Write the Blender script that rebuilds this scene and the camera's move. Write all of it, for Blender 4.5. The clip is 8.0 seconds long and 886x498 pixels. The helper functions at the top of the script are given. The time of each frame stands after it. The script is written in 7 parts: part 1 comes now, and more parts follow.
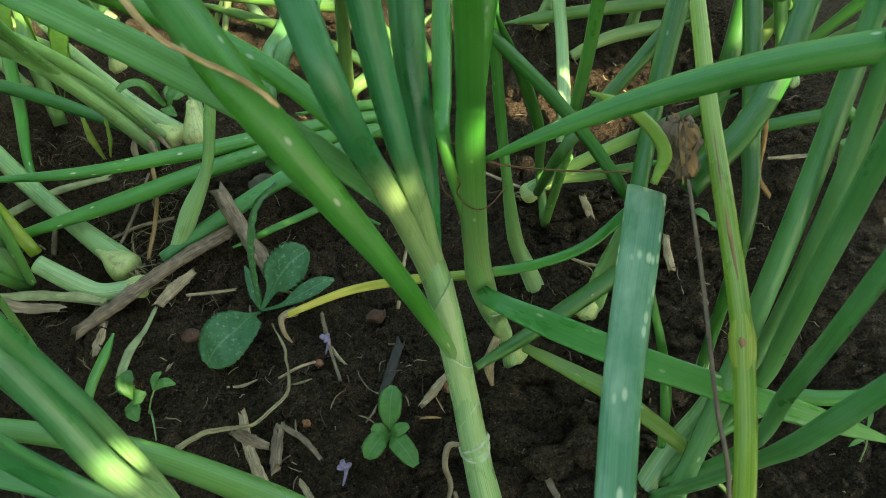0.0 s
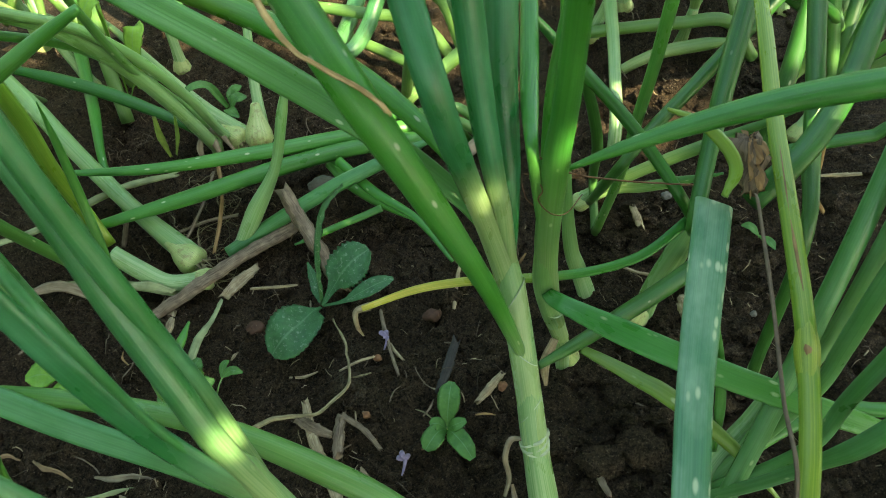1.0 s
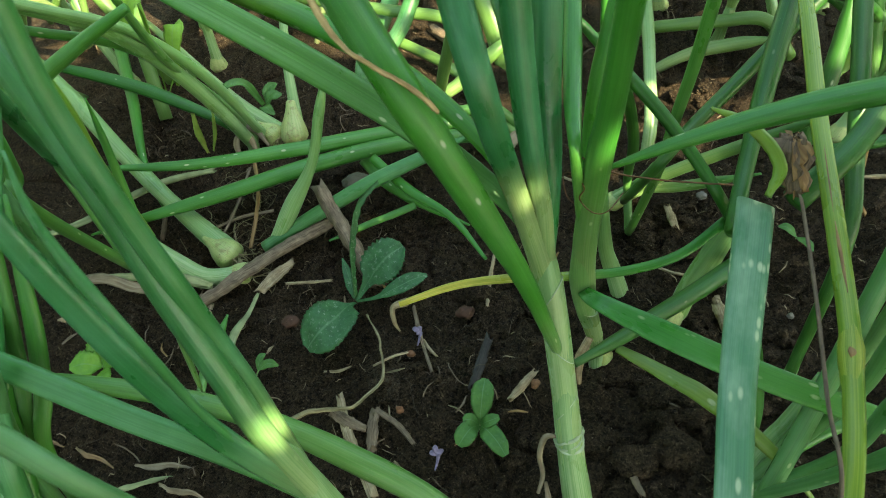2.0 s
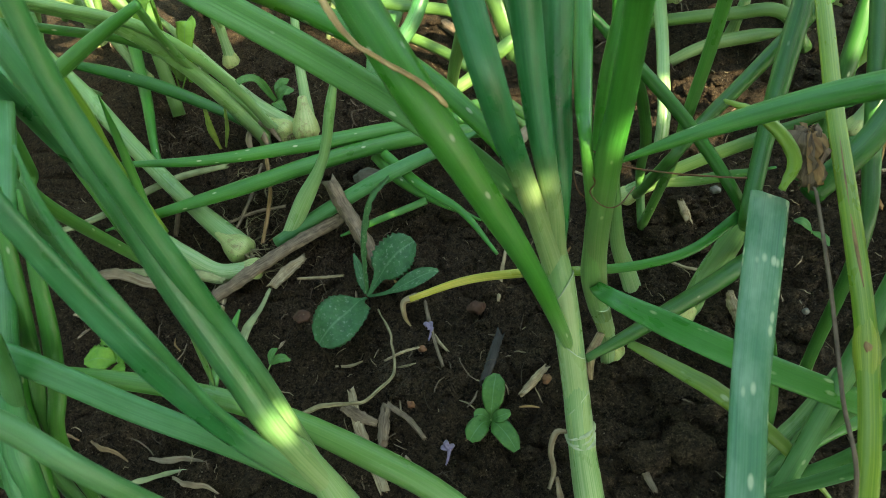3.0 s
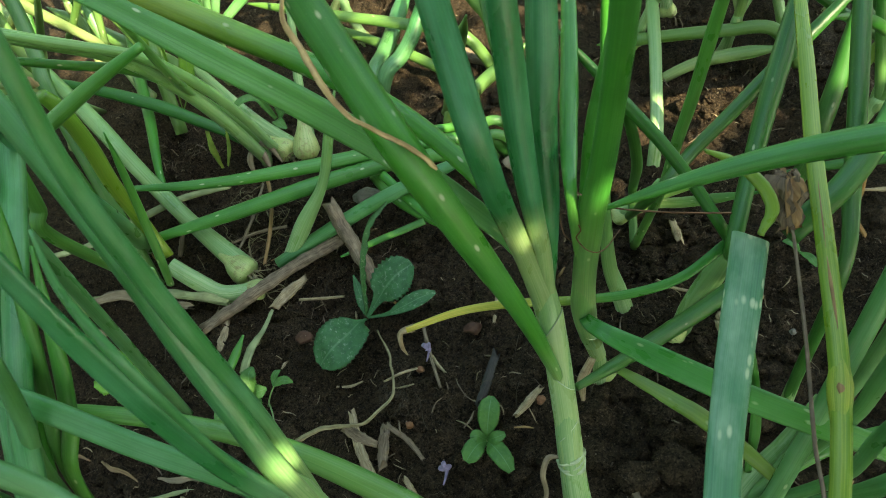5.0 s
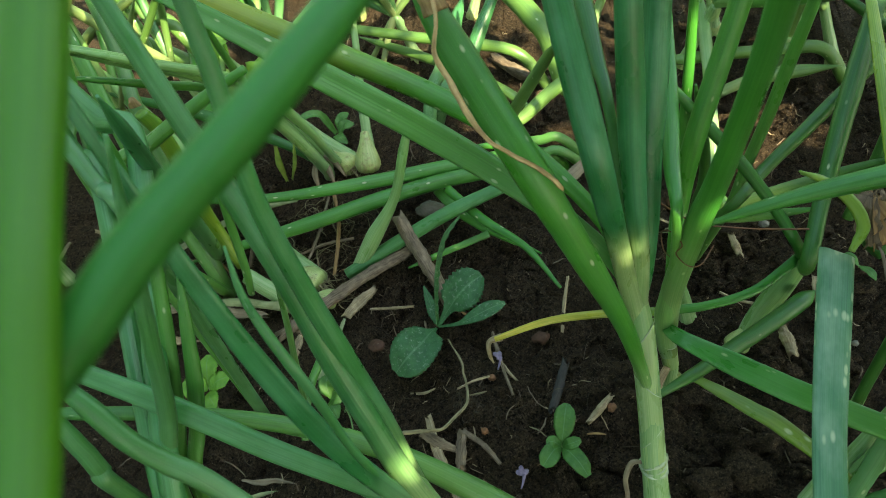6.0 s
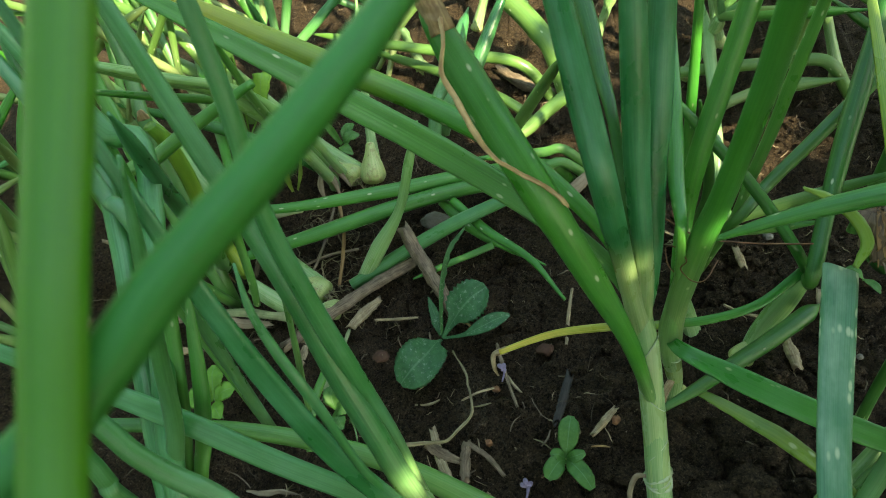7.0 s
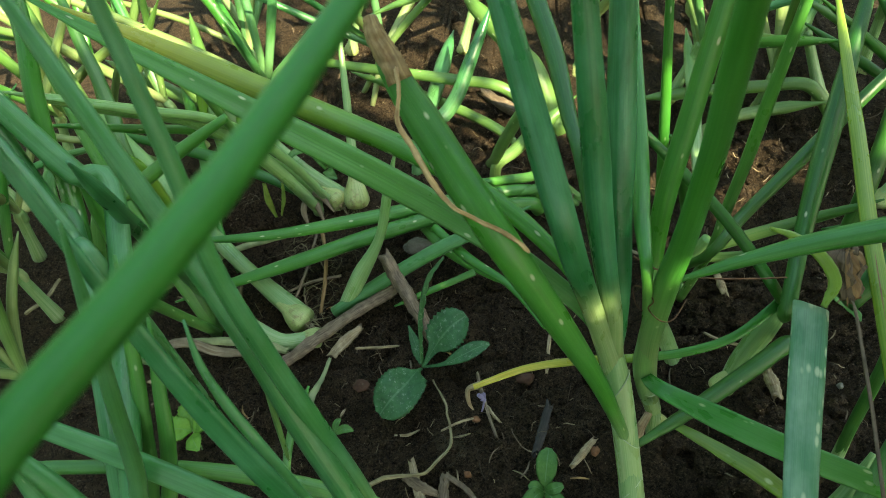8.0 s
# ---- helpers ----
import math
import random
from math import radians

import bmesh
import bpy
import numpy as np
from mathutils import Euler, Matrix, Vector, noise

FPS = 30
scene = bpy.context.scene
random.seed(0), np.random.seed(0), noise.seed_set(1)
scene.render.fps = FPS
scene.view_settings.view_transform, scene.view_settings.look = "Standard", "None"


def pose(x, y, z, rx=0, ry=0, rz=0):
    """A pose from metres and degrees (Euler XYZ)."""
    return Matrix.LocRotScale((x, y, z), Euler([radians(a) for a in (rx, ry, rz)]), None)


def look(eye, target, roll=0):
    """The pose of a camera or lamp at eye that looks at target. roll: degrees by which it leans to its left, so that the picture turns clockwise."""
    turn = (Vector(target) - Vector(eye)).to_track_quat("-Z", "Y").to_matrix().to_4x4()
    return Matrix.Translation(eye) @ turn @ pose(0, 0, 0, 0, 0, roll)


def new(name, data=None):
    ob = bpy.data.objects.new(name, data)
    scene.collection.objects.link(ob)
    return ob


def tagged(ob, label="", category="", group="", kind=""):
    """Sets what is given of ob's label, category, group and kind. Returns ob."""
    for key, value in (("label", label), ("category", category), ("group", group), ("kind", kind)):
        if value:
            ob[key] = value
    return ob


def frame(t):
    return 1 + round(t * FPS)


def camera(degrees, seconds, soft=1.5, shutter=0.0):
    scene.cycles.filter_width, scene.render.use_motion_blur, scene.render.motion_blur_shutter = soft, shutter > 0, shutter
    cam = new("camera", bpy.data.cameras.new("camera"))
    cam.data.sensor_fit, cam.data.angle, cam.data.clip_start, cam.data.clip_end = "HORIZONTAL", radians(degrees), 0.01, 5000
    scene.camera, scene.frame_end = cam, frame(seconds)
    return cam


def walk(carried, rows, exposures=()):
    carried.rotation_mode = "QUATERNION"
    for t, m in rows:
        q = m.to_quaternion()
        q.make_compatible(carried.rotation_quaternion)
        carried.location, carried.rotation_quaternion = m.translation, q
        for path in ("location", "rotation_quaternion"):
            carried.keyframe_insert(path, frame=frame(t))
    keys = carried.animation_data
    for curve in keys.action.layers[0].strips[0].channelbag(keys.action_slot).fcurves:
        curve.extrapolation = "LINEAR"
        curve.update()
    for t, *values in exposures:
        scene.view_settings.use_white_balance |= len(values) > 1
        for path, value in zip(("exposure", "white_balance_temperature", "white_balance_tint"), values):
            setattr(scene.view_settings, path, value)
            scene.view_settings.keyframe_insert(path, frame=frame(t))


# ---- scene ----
cam = camera(67.7, 8.0, soft=0.8)
cam.data.dof.use_dof = True          # a small lens, 1.9 mm across, focused on the main plant
cam.data.dof.focus_distance = 0.58
cam.data.dof.aperture_fstop = 14.0
PATH = [
    (0, (0.002, 0.0, 0.561), (-0.112, 1.204, -1.032), -7.3),
    (0.5, (-0.013, -0.007, 0.576), (-0.149, 1.207, -1.007), -7.1),
    (1, (-0.035, -0.019, 0.583), (-0.204, 1.199, -0.994), -7.3),
    (1.5, (-0.046, -0.023, 0.587), (-0.249, 1.193, -0.987), -8.0),
    (3, (-0.044, -0.023, 0.585), (-0.321, 1.175, -0.992), -10.7),
    (3.5, (-0.029, -0.016, 0.584), (-0.304, 1.185, -0.991), -10.7),
    (4, (-0.013, -0.013, 0.589), (-0.288, 1.19, -0.985), -10.9),
    (4.2, (-0.012, -0.013, 0.589), (-0.288, 1.196, -0.98), -10.8),
    (5.3, (-0.056, -0.003, 0.631), (-0.351, 1.158, -0.97), -12.2),
    (5.5, (-0.074, -0.007, 0.634), (-0.373, 1.173, -0.954), -12.2),
    (6, (-0.098, -0.024, 0.653), (-0.408, 1.167, -0.924), -12.1),
    (6.5, (-0.099, -0.023, 0.657), (-0.412, 1.177, -0.911), -12.1),
    (7, (-0.099, -0.022, 0.659), (-0.419, 1.185, -0.904), -12.1),
    (7.5, (-0.083, -0.015, 0.656), (-0.398, 1.194, -0.906), -12.0),
    (8, (-0.076, -0.002, 0.668), (-0.397, 1.227, -0.877), -12.2),
]
walk(cam, [(t, look(eye, target, roll)) for t, eye, target, roll in PATH], [(0, 2.62, 8700, -5), (4.2, 2.62, 8700, -5), (5.5, 2.44, 8700, -5), (8, 2.36, 8700, -5)])

# ---------------------------------------------------------------- light
SUN_ELEVATION, SUN_AZIMUTH = 46.0, 132.0   # degrees; azimuth from +y towards +x
world = bpy.data.worlds.new("sky")
world.use_nodes = True
scene.world = world
wn = world.node_tree.nodes
sky = wn.new("ShaderNodeTexSky")
sky.sky_type = "NISHITA"
sky.sun_disc = False
sky.sun_elevation = radians(SUN_ELEVATION)
sky.sun_rotation = radians(SUN_AZIMUTH)
sky.altitude = 100
wn["Background"].inputs["Strength"].default_value = 0.15
world.node_tree.links.new(sky.outputs["Color"], wn["Background"].inputs["Color"])

SUN_FROM = Vector((math.sin(radians(SUN_AZIMUTH)) * math.cos(radians(SUN_ELEVATION)),
                   math.cos(radians(SUN_AZIMUTH)) * math.cos(radians(SUN_ELEVATION)),
                   math.sin(radians(SUN_ELEVATION))))
sun = new("sun", bpy.data.lights.new("sun", "SUN"))
sun.data.energy = 3.2
sun.data.angle = radians(0.6)
sun.data.color = (1.0, 0.94, 0.82)
sun.matrix_world = look(SUN_FROM * 5, (0, 0, 0))

# ---------------------------------------------------------------- materials
def nodes_of(name):
    m = bpy.data.materials.new(name)
    m.use_nodes = True
    nt = m.node_tree
    return m, nt, nt.nodes["Principled BSDF"]


def add(nt, kind, **inputs):
    n = nt.nodes.new(kind)
    for key, value in inputs.items():
        if key in n.inputs.keys():
            n.inputs[key].default_value = value
    return n


def ramp(nt, source, stops):
    r = nt.nodes.new("ShaderNodeValToRGB")
    while len(r.color_ramp.elements) < len(stops):
        r.color_ramp.elements.new(0.5)
    for e, (p, c) in zip(r.color_ramp.elements, stops):
        e.position = p
        e.color = (*c, 1) if len(c) == 3 else (c[0], c[0], c[0], 1)
    nt.links.new(source, r.inputs["Fac"])
    return r.outputs["Color"]


def mix(nt, fac, a, b, blend="MIX"):
    m = nt.nodes.new("ShaderNodeMix")
    m.data_type = "RGBA"
    m.blend_type = blend
    for sock, v in ((m.inputs["Factor"], fac), (m.inputs[6], a), (m.inputs[7], b)):
        if isinstance(v, bpy.types.NodeSocket):
            nt.links.new(v, sock)
        elif isinstance(v, tuple):
            sock.default_value = (*v, 1)
        else:
            sock.default_value = v
    return m.outputs[2]


def scaled(nt, source, scale):
    mp = nt.nodes.new("ShaderNodeMapping")
    mp.inputs["Scale"].default_value = scale
    nt.links.new(source, mp.inputs["Vector"])
    return mp.outputs["Vector"]


def noise_fac(nt, vec, scale, detail=4.0, rough=0.55):
    n = nt.nodes.new("ShaderNodeTexNoise")
    n.inputs["Scale"].default_value = scale
    n.inputs["Detail"].default_value = detail
    n.inputs["Roughness"].default_value = rough
    nt.links.new(vec, n.inputs["Vector"])
    return n.outputs["Fac"]


def bump(nt, bsdf, height, strength, distance):
    b = nt.nodes.new("ShaderNodeBump")
    b.inputs["Strength"].default_value = strength
    b.inputs["Distance"].default_value = distance
    nt.links.new(height, b.inputs["Height"])
    nt.links.new(b.outputs["Normal"], bsdf.inputs["Normal"])


def leaf_material(name, green, deep, bloom, pale, fleck=0.55, rough=0.33, translucent=0.10, bloomed=0.22, size=1.0, stripes=(0.60, 0.78, 0.55), gloss=0.55):
    """Waxy hollow leaf: fine veins along it, a bluish bloom, pale flecks, and a pale sheath where it leaves the stem."""
    m, nt, p = nodes_of(name)
    uv = nt.nodes.new("ShaderNodeUVMap")
    uv.uv_map = "along"
    info = nt.nodes.new("ShaderNodeObjectInfo")
    shift = nt.nodes.new("ShaderNodeVectorMath")
    shift.operation = "ADD"
    spread = nt.nodes.new("ShaderNodeVectorMath")
    spread.operation = "SCALE"
    spread.inputs["Scale"].default_value = 7.0
    comb = nt.nodes.new("ShaderNodeCombineXYZ")
    for i in range(3):
        nt.links.new(info.outputs["Random"], comb.inputs[i])
    nt.links.new(comb.outputs[0], spread.inputs[0])
    nt.links.new(uv.outputs["UV"], shift.inputs[0])
    nt.links.new(spread.outputs[0], shift.inputs[1])
    v = shift.outputs[0]
    veins = noise_fac(nt, scaled(nt, v, (1700.0, 9.0, 1.0)), 1.0, 3.0)
    blotch = noise_fac(nt, scaled(nt, v, (60.0, 22.0, 1.0)), 1.0, 4.0)
    broad = noise_fac(nt, scaled(nt, v, (18.0, 9.0, 1.0)), 1.0, 2.0)
    col = mix(nt, ramp(nt, broad, [(0.3, (0,)), (0.7, (1,))]), green, deep)
    col = mix(nt, ramp(nt, blotch, [(0.42, (0,)), (0.72, (bloomed,))]), col, bloom)
    col = mix(nt, ramp(nt, veins, [(0.42, (0,)), (0.66, (0.12,))]), col, tuple(min(1.0, c * 1.8 + 0.012) for c in green))
    # soft streaks a few millimetres wide, running along the leaf
    streak = noise_fac(nt, scaled(nt, v, (1000.0, 4.0, 1.0)), 1.0, 3.0)
    col = mix(nt, ramp(nt, streak, [(0.34, (0.24,)), (0.50, (0,))]), col, tuple(c * 0.55 for c in deep))
    col = mix(nt, ramp(nt, streak, [(0.54, (0,)), (0.72, (0.14,))]), col, tuple(min(1.0, c * 1.35 + 0.01) for c in bloom))
    # scraped flecks, long drops lying along the leaf
    vor = nt.nodes.new("ShaderNodeTexVoronoi")
    vor.feature = "F1"
    nt.links.new(scaled(nt, v, (150.0, 55.0, 1.0)), vor.inputs["Vector"])
    vor.inputs["Scale"].default_value = 1.0
    spot = ramp(nt, vor.outputs["Distance"], [(0.10 * size, (1,)), (0.19 * size, (0,))])
    sel = ramp(nt, vor.outputs["Color"], [(fleck, (0,)), (fleck + 0.02, (1,))])
    fl = mix(nt, 1.0, spot, sel, "MULTIPLY")
    col = mix(nt, fl, col, (0.42, 0.52, 0.30))
    speck = noise_fac(nt, scaled(nt, v, (2600.0, 900.0, 1.0)), 1.0, 2.0)
    col = mix(nt, ramp(nt, speck, [(0.66, (0,)), (0.74, (0.45,))]), col, (0.20, 0.36, 0.13))
    att = nt.nodes.new("ShaderNodeAttribute")
    att.attribute_name = "sheath"
    stripe = ramp(nt, noise_fac(nt, scaled(nt, v, (1300.0, 5.0, 1.0)), 1.0, 3.0), [(0.36, (0,)), (0.66, (1,))])
    palecol = mix(nt, stripe, pale, tuple(a * b for a, b in zip(pale, stripes)))
    col = mix(nt, att.outputs["Fac"], col, palecol)
    nt.links.new(col, p.inputs["Base Color"])
    rr = ramp(nt, blotch, [(0.3, (rough - 0.10,)), (0.7, (rough + 0.06,))])
    nt.links.new(rr, p.inputs["Roughness"])
    p.inputs["Specular IOR Level"].default_value = gloss
    grain = nt.nodes.new("ShaderNodeMath")
    grain.operation = "MULTIPLY_ADD"
    nt.links.new(streak, grain.inputs[0])
    grain.inputs[1].default_value = 1.0
    nt.links.new(veins, grain.inputs[2])
    bump(nt, p, grain.outputs[0], 0.30, 0.0006)
    if translucent:
        tr = nt.nodes.new("ShaderNodeBsdfTranslucent")
        nt.links.new(mix(nt, 1.0, col, (1.5, 1.0, 0.5), "MULTIPLY"), tr.inputs["Color"])
        ms = nt.nodes.new("ShaderNodeMixShader")
        ms.inputs["Fac"].default_value = translucent
        nt.links.new(p.outputs[0], ms.inputs[1])
        nt.links.new(tr.outputs[0], ms.inputs[2])
        nt.links.new(ms.outputs[0], nt.nodes["Material Output"].inputs["Surface"])
    return m


PALE = (0.37, 0.48, 0.22)
LEAF = leaf_material("onion_leaf_green", (0.056, 0.250, 0.027), (0.028, 0.172, 0.022), (0.105, 0.34, 0.100), PALE, rough=0.36)
BLUE = leaf_material("onion_leaf_bluish", (0.030, 0.205, 0.056), (0.014, 0.128, 0.034), (0.100, 0.34, 0.165), PALE, fleck=0.86, rough=0.34, bloomed=0.65, gloss=0.65)
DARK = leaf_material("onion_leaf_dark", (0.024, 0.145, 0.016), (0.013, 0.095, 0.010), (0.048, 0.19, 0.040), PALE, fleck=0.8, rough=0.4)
FLAT = leaf_material("onion_leaf_greyish", (0.066, 0.225, 0.090), (0.044, 0.180, 0.070), (0.28, 0.44, 0.28), PALE, fleck=0.22, rough=0.44, bloomed=0.75, size=1.5)
YTIP = leaf_material("leaf_yellowing_at_its_end", (0.042, 0.23, 0.022), (0.024, 0.18, 0.022), (0.07, 0.26, 0.06), (0.66, 0.52, 0.09), fleck=0.9)
FADING = leaf_material("long_leaf_fading_to_yellow", (0.062, 0.280, 0.024), (0.040, 0.215, 0.022), (0.10, 0.33, 0.07), (0.40, 0.40, 0.055), fleck=0.6, stripes=(0.82, 0.88, 0.75))
LIME = leaf_material("lime_leaf", (0.24, 0.40, 0.06), (0.17, 0.32, 0.05), (0.32, 0.48, 0.12), (0.5, 0.6, 0.22), fleck=0.9, translucent=0.25)
STEM = leaf_material("pale_stem", (0.18, 0.37, 0.110), (0.13, 0.30, 0.08), (0.37, 0.51, 0.25), (0.43, 0.55, 0.31), fleck=0.97, rough=0.34, translucent=0.08, stripes=(0.42, 0.66, 0.34))
STALK = leaf_material("seed_stalk_green", (0.13, 0.31, 0.030), (0.06, 0.20, 0.02), (0.26, 0.36, 0.08), (0.36, 0.42, 0.06), fleck=0.9, stripes=(0.42, 0.62, 0.36))
STRAP = leaf_material("strap_leaf_scarred", (0.040, 0.235, 0.032), (0.026, 0.185, 0.028), (0.10, 0.31, 0.11), (0.17, 0.36, 0.07), fleck=0.55, bloomed=0.4, size=1.3)
SPOTTED = leaf_material("leaf_with_brown_spots", (0.10, 0.26, 0.03), (0.20, 0.26, 0.04), (0.28, 0.26, 0.07), PALE, fleck=0.6, size=1.3)
# green paled towards grey, so that the sky's sheen is in the colour
SHEEN = leaf_material("onion_leaf_grey_sheen", (0.056, 0.245, 0.060), (0.032, 0.172, 0.044), (0.150, 0.38, 0.190), PALE, fleck=0.80, rough=0.36, bloomed=0.5)
PLAIN = leaf_material("onion_leaf_smooth", (0.034, 0.240, 0.028), (0.026, 0.200, 0.026), (0.046, 0.27, 0.058), PALE, fleck=0.99, rough=0.5, bloomed=0.2)
LIGHT = leaf_material("onion_leaf_light", (0.064, 0.235, 0.006), (0.048, 0.200, 0.006), (0.074, 0.25, 0.012), PALE, fleck=0.99, rough=0.5, bloomed=0.2)
# two paler copies of the leaf green, with sunlight put into their colour
SUNPALE = leaf_material("sunlit_pale_leaf", (0.105, 0.235, 0.045), (0.070, 0.185, 0.035), (0.20, 0.31, 0.11), (0.48, 0.54, 0.26), fleck=0.7, rough=0.4)
SUNPALER = leaf_material("sunlit_paler_leaf", (0.21, 0.30, 0.095), (0.15, 0.25, 0.06), (0.36, 0.42, 0.19), (0.52, 0.55, 0.30), fleck=0.8, rough=0.45)


def dry_material(name, light, dark, scale=1.0, rough=0.8):
    m, nt, p = nodes_of(name)
    tc = nt.nodes.new("ShaderNodeTexCoord")
    uv = nt.nodes.new("ShaderNodeUVMap")
    uv.uv_map = "along"
    f = noise_fac(nt, scaled(nt, uv.outputs["UV"], (700.0 * scale, 40.0 * scale, 1.0)), 1.0, 4.0)
    g = noise_fac(nt, tc.outputs["Object"], 120.0 * scale, 4.0)
    col = mix(nt, ramp(nt, f, [(0.35, (0,)), (0.65, (1,))]), light, dark)
    col = mix(nt, ramp(nt, g, [(0.4, (0,)), (0.75, (0.7,))]), col, tuple(c * 0.45 for c in dark))
    nt.links.new(col, p.inputs["Base Color"])
    p.inputs["Roughness"].default_value = rough
    bump(nt, p, f, 0.5, 0.0008)
    return m


TIPDRY = dry_material("shrivelled_tip", (0.40, 0.29, 0.12), (0.20, 0.115, 0.045), 0.8)
STRAW = dry_material("dry_straw", (0.50, 0.39, 0.24), (0.25, 0.17, 0.095))
WOOD = dry_material("weathered_stick", (0.30, 0.22, 0.145), (0.13, 0.088, 0.055))
DRYLEAF = dry_material("dry_leaf", (0.40, 0.24, 0.10), (0.22, 0.11, 0.04), 0.6)
PAPER = dry_material("papery_husk", (0.36, 0.29, 0.20), (0.20, 0.14, 0.08), 0.5)
CHAR = dry_material("dark_bark", (0.06, 0.05, 0.045), (0.03, 0.026, 0.022))
RUST = dry_material("rusty_tendril", (0.20, 0.09, 0.04), (0.10, 0.045, 0.02))
ROOT = dry_material("dry_root", (0.36, 0.31, 0.17), (0.19, 0.145, 0.075))


def soil_material():
    m, nt, p = nodes_of("dark_soil")
    tc = nt.nodes.new("ShaderNodeTexCoord")
    o = tc.outputs["Object"]
    a = noise_fac(nt, o, 9.0, 5.0, 0.6)
    b = noise_fac(nt, o, 70.0, 6.0, 0.65)
    c = noise_fac(nt, o, 420.0, 6.0, 0.7)
    d = noise_fac(nt, o, 1500.0, 3.0, 0.6)
    col = mix(nt, ramp(nt, a, [(0.35, (0,)), (0.65, (1,))]), (0.039, 0.0245, 0.0130), (0.078, 0.0510, 0.0290))
    col = mix(nt, ramp(nt, b, [(0.35, (0,)), (0.7, (0.8,))]), col, (0.130, 0.088, 0.053))
    # blackened hollows and lightened crumb tops: shading of the relief painted into the colour
    g = noise_fac(nt, o, 170.0, 5.0, 0.7)
    col = mix(nt, ramp(nt, g, [(0.36, (0.85,)), (0.50, (0,))]), col, (0.013, 0.0080, 0.0042))
    col = mix(nt, ramp(nt, g, [(0.54, (0,)), (0.68, (0.7,))]), col, (0.165, 0.110, 0.066))
    col = mix(nt, ramp(nt, c, [(0.55, (0,)), (0.68, (0.85,))]), col, (0.28, 0.195, 0.125))
    col = mix(nt, ramp(nt, c, [(0.34, (0.95,)), (0.47, (0,))]), col, (0.007, 0.0045, 0.0025))
    col = mix(nt, ramp(nt, d, [(0.60, (0,)), (0.70, (0.55,))]), col, (0.32, 0.235, 0.16))
    col = mix(nt, ramp(nt, d, [(0.32, (0.7,)), (0.42, (0,))]), col, (0.006, 0.004, 0.002))
    vor = nt.nodes.new("ShaderNodeTexVoronoi")
    vor.inputs["Scale"].default_value = 260.0
    nt.links.new(o, vor.inputs["Vector"])
    grit = mix(nt, 1.0, ramp(nt, vor.outputs["Distance"], [(0.16, (1,)), (0.24, (0,))]),
               ramp(nt, vor.outputs["Color"], [(0.80, (0,)), (0.82, (1,))]), "MULTIPLY")
    col = mix(nt, grit, col, (0.30, 0.23, 0.16))
    nt.links.new(col, p.inputs["Base Color"])
    # moist crumbs glint a little, dry ones do not
    nt.links.new(ramp(nt, b, [(0.35, (0.75,)), (0.65, (0.97,))]), p.inputs["Roughness"])
    p.inputs["Specular IOR Level"].default_value = 0.15
    h = nt.nodes.new("ShaderNodeMath")
    h.operation = "MULTIPLY_ADD"
    nt.links.new(d, h.inputs[0])
    h.inputs[1].default_value = 0.5
    nt.links.new(c, h.inputs[2])
    h2 = nt.nodes.new("ShaderNodeMath")
    h2.operation = "MULTIPLY_ADD"
    nt.links.new(g, h2.inputs[0])
    h2.inputs[1].default_value = 1.2
    nt.links.new(h.outputs[0], h2.inputs[2])
    bump(nt, p, h2.outputs[0], 1.0, 0.012)
    return m


SOIL = soil_material()


def weed_material(name, dark, light, dust=0.55):
    m, nt, p = nodes_of(name)
    uv = nt.nodes.new("ShaderNodeUVMap")
    uv.uv_map = "along"
    tc = nt.nodes.new("ShaderNodeTexCoord")
    n = noise_fac(nt, tc.outputs["Object"], 160.0, 5.0, 0.65)
    k = noise_fac(nt, tc.outputs["Object"], 700.0, 3.0)
    col = mix(nt, ramp(nt, n, [(0.35, (0,)), (0.68, (1,))]), dark, light)
    # pale dusty mottling, thickest over the middle of the leaf
    q = noise_fac(nt, tc.outputs["Object"], 260.0, 5.0, 0.7)
    col = mix(nt, ramp(nt, q, [(0.56, (0,)), (0.66, (dust,))]), col, (0.24, 0.33, 0.22))
    # pale midrib
    sep = nt.nodes.new("ShaderNodeSeparateXYZ")
    nt.links.new(uv.outputs["UV"], sep.inputs[0])
    ab = nt.nodes.new("ShaderNodeMath")
    ab.operation = "ABSOLUTE"
    nt.links.new(sep.outputs[0], ab.inputs[0])
    col = mix(nt, ramp(nt, ab.outputs[0], [(0.02, (0.35,)), (0.07, (0,))]), col, (0.16, 0.30, 0.15))
    nt.links.new(col, p.inputs["Base Color"])
    p.inputs["Roughness"].default_value = 0.55
    bump(nt, p, k, 0.4, 0.0008)
    return m


WEED = weed_material("weed_leaf", (0.018, 0.092, 0.026), (0.038, 0.150, 0.044))
LIMEWEED = weed_material("lime_weed_leaf", (0.16, 0.34, 0.03), (0.22, 0.42, 0.05), 0.2)
YOUNG = weed_material("young_lobed_leaf", (0.10, 0.26, 0.022), (0.15, 0.34, 0.036), 0.1)
SPROUT = weed_material("sprout_leaf", (0.044, 0.150, 0.024), (0.074, 0.205, 0.036), 0.15)


def plain(name, color, rough=0.8, var=0.4):
    m, nt, p = nodes_of(name)
    tc = nt.nodes.new("ShaderNodeTexCoord")
    n = noise_fac(nt, tc.outputs["Object"], 300.0, 4.0)
    nt.links.new(mix(nt, ramp(nt, n, [(0.3, (0,)), (0.7, (1,))]), color, tuple(c * (1 - var) for c in color)), p.inputs["Base Color"])
    p.inputs["Roughness"].default_value = rough
    bump(nt, p, n, 0.5, 0.001)
    return m


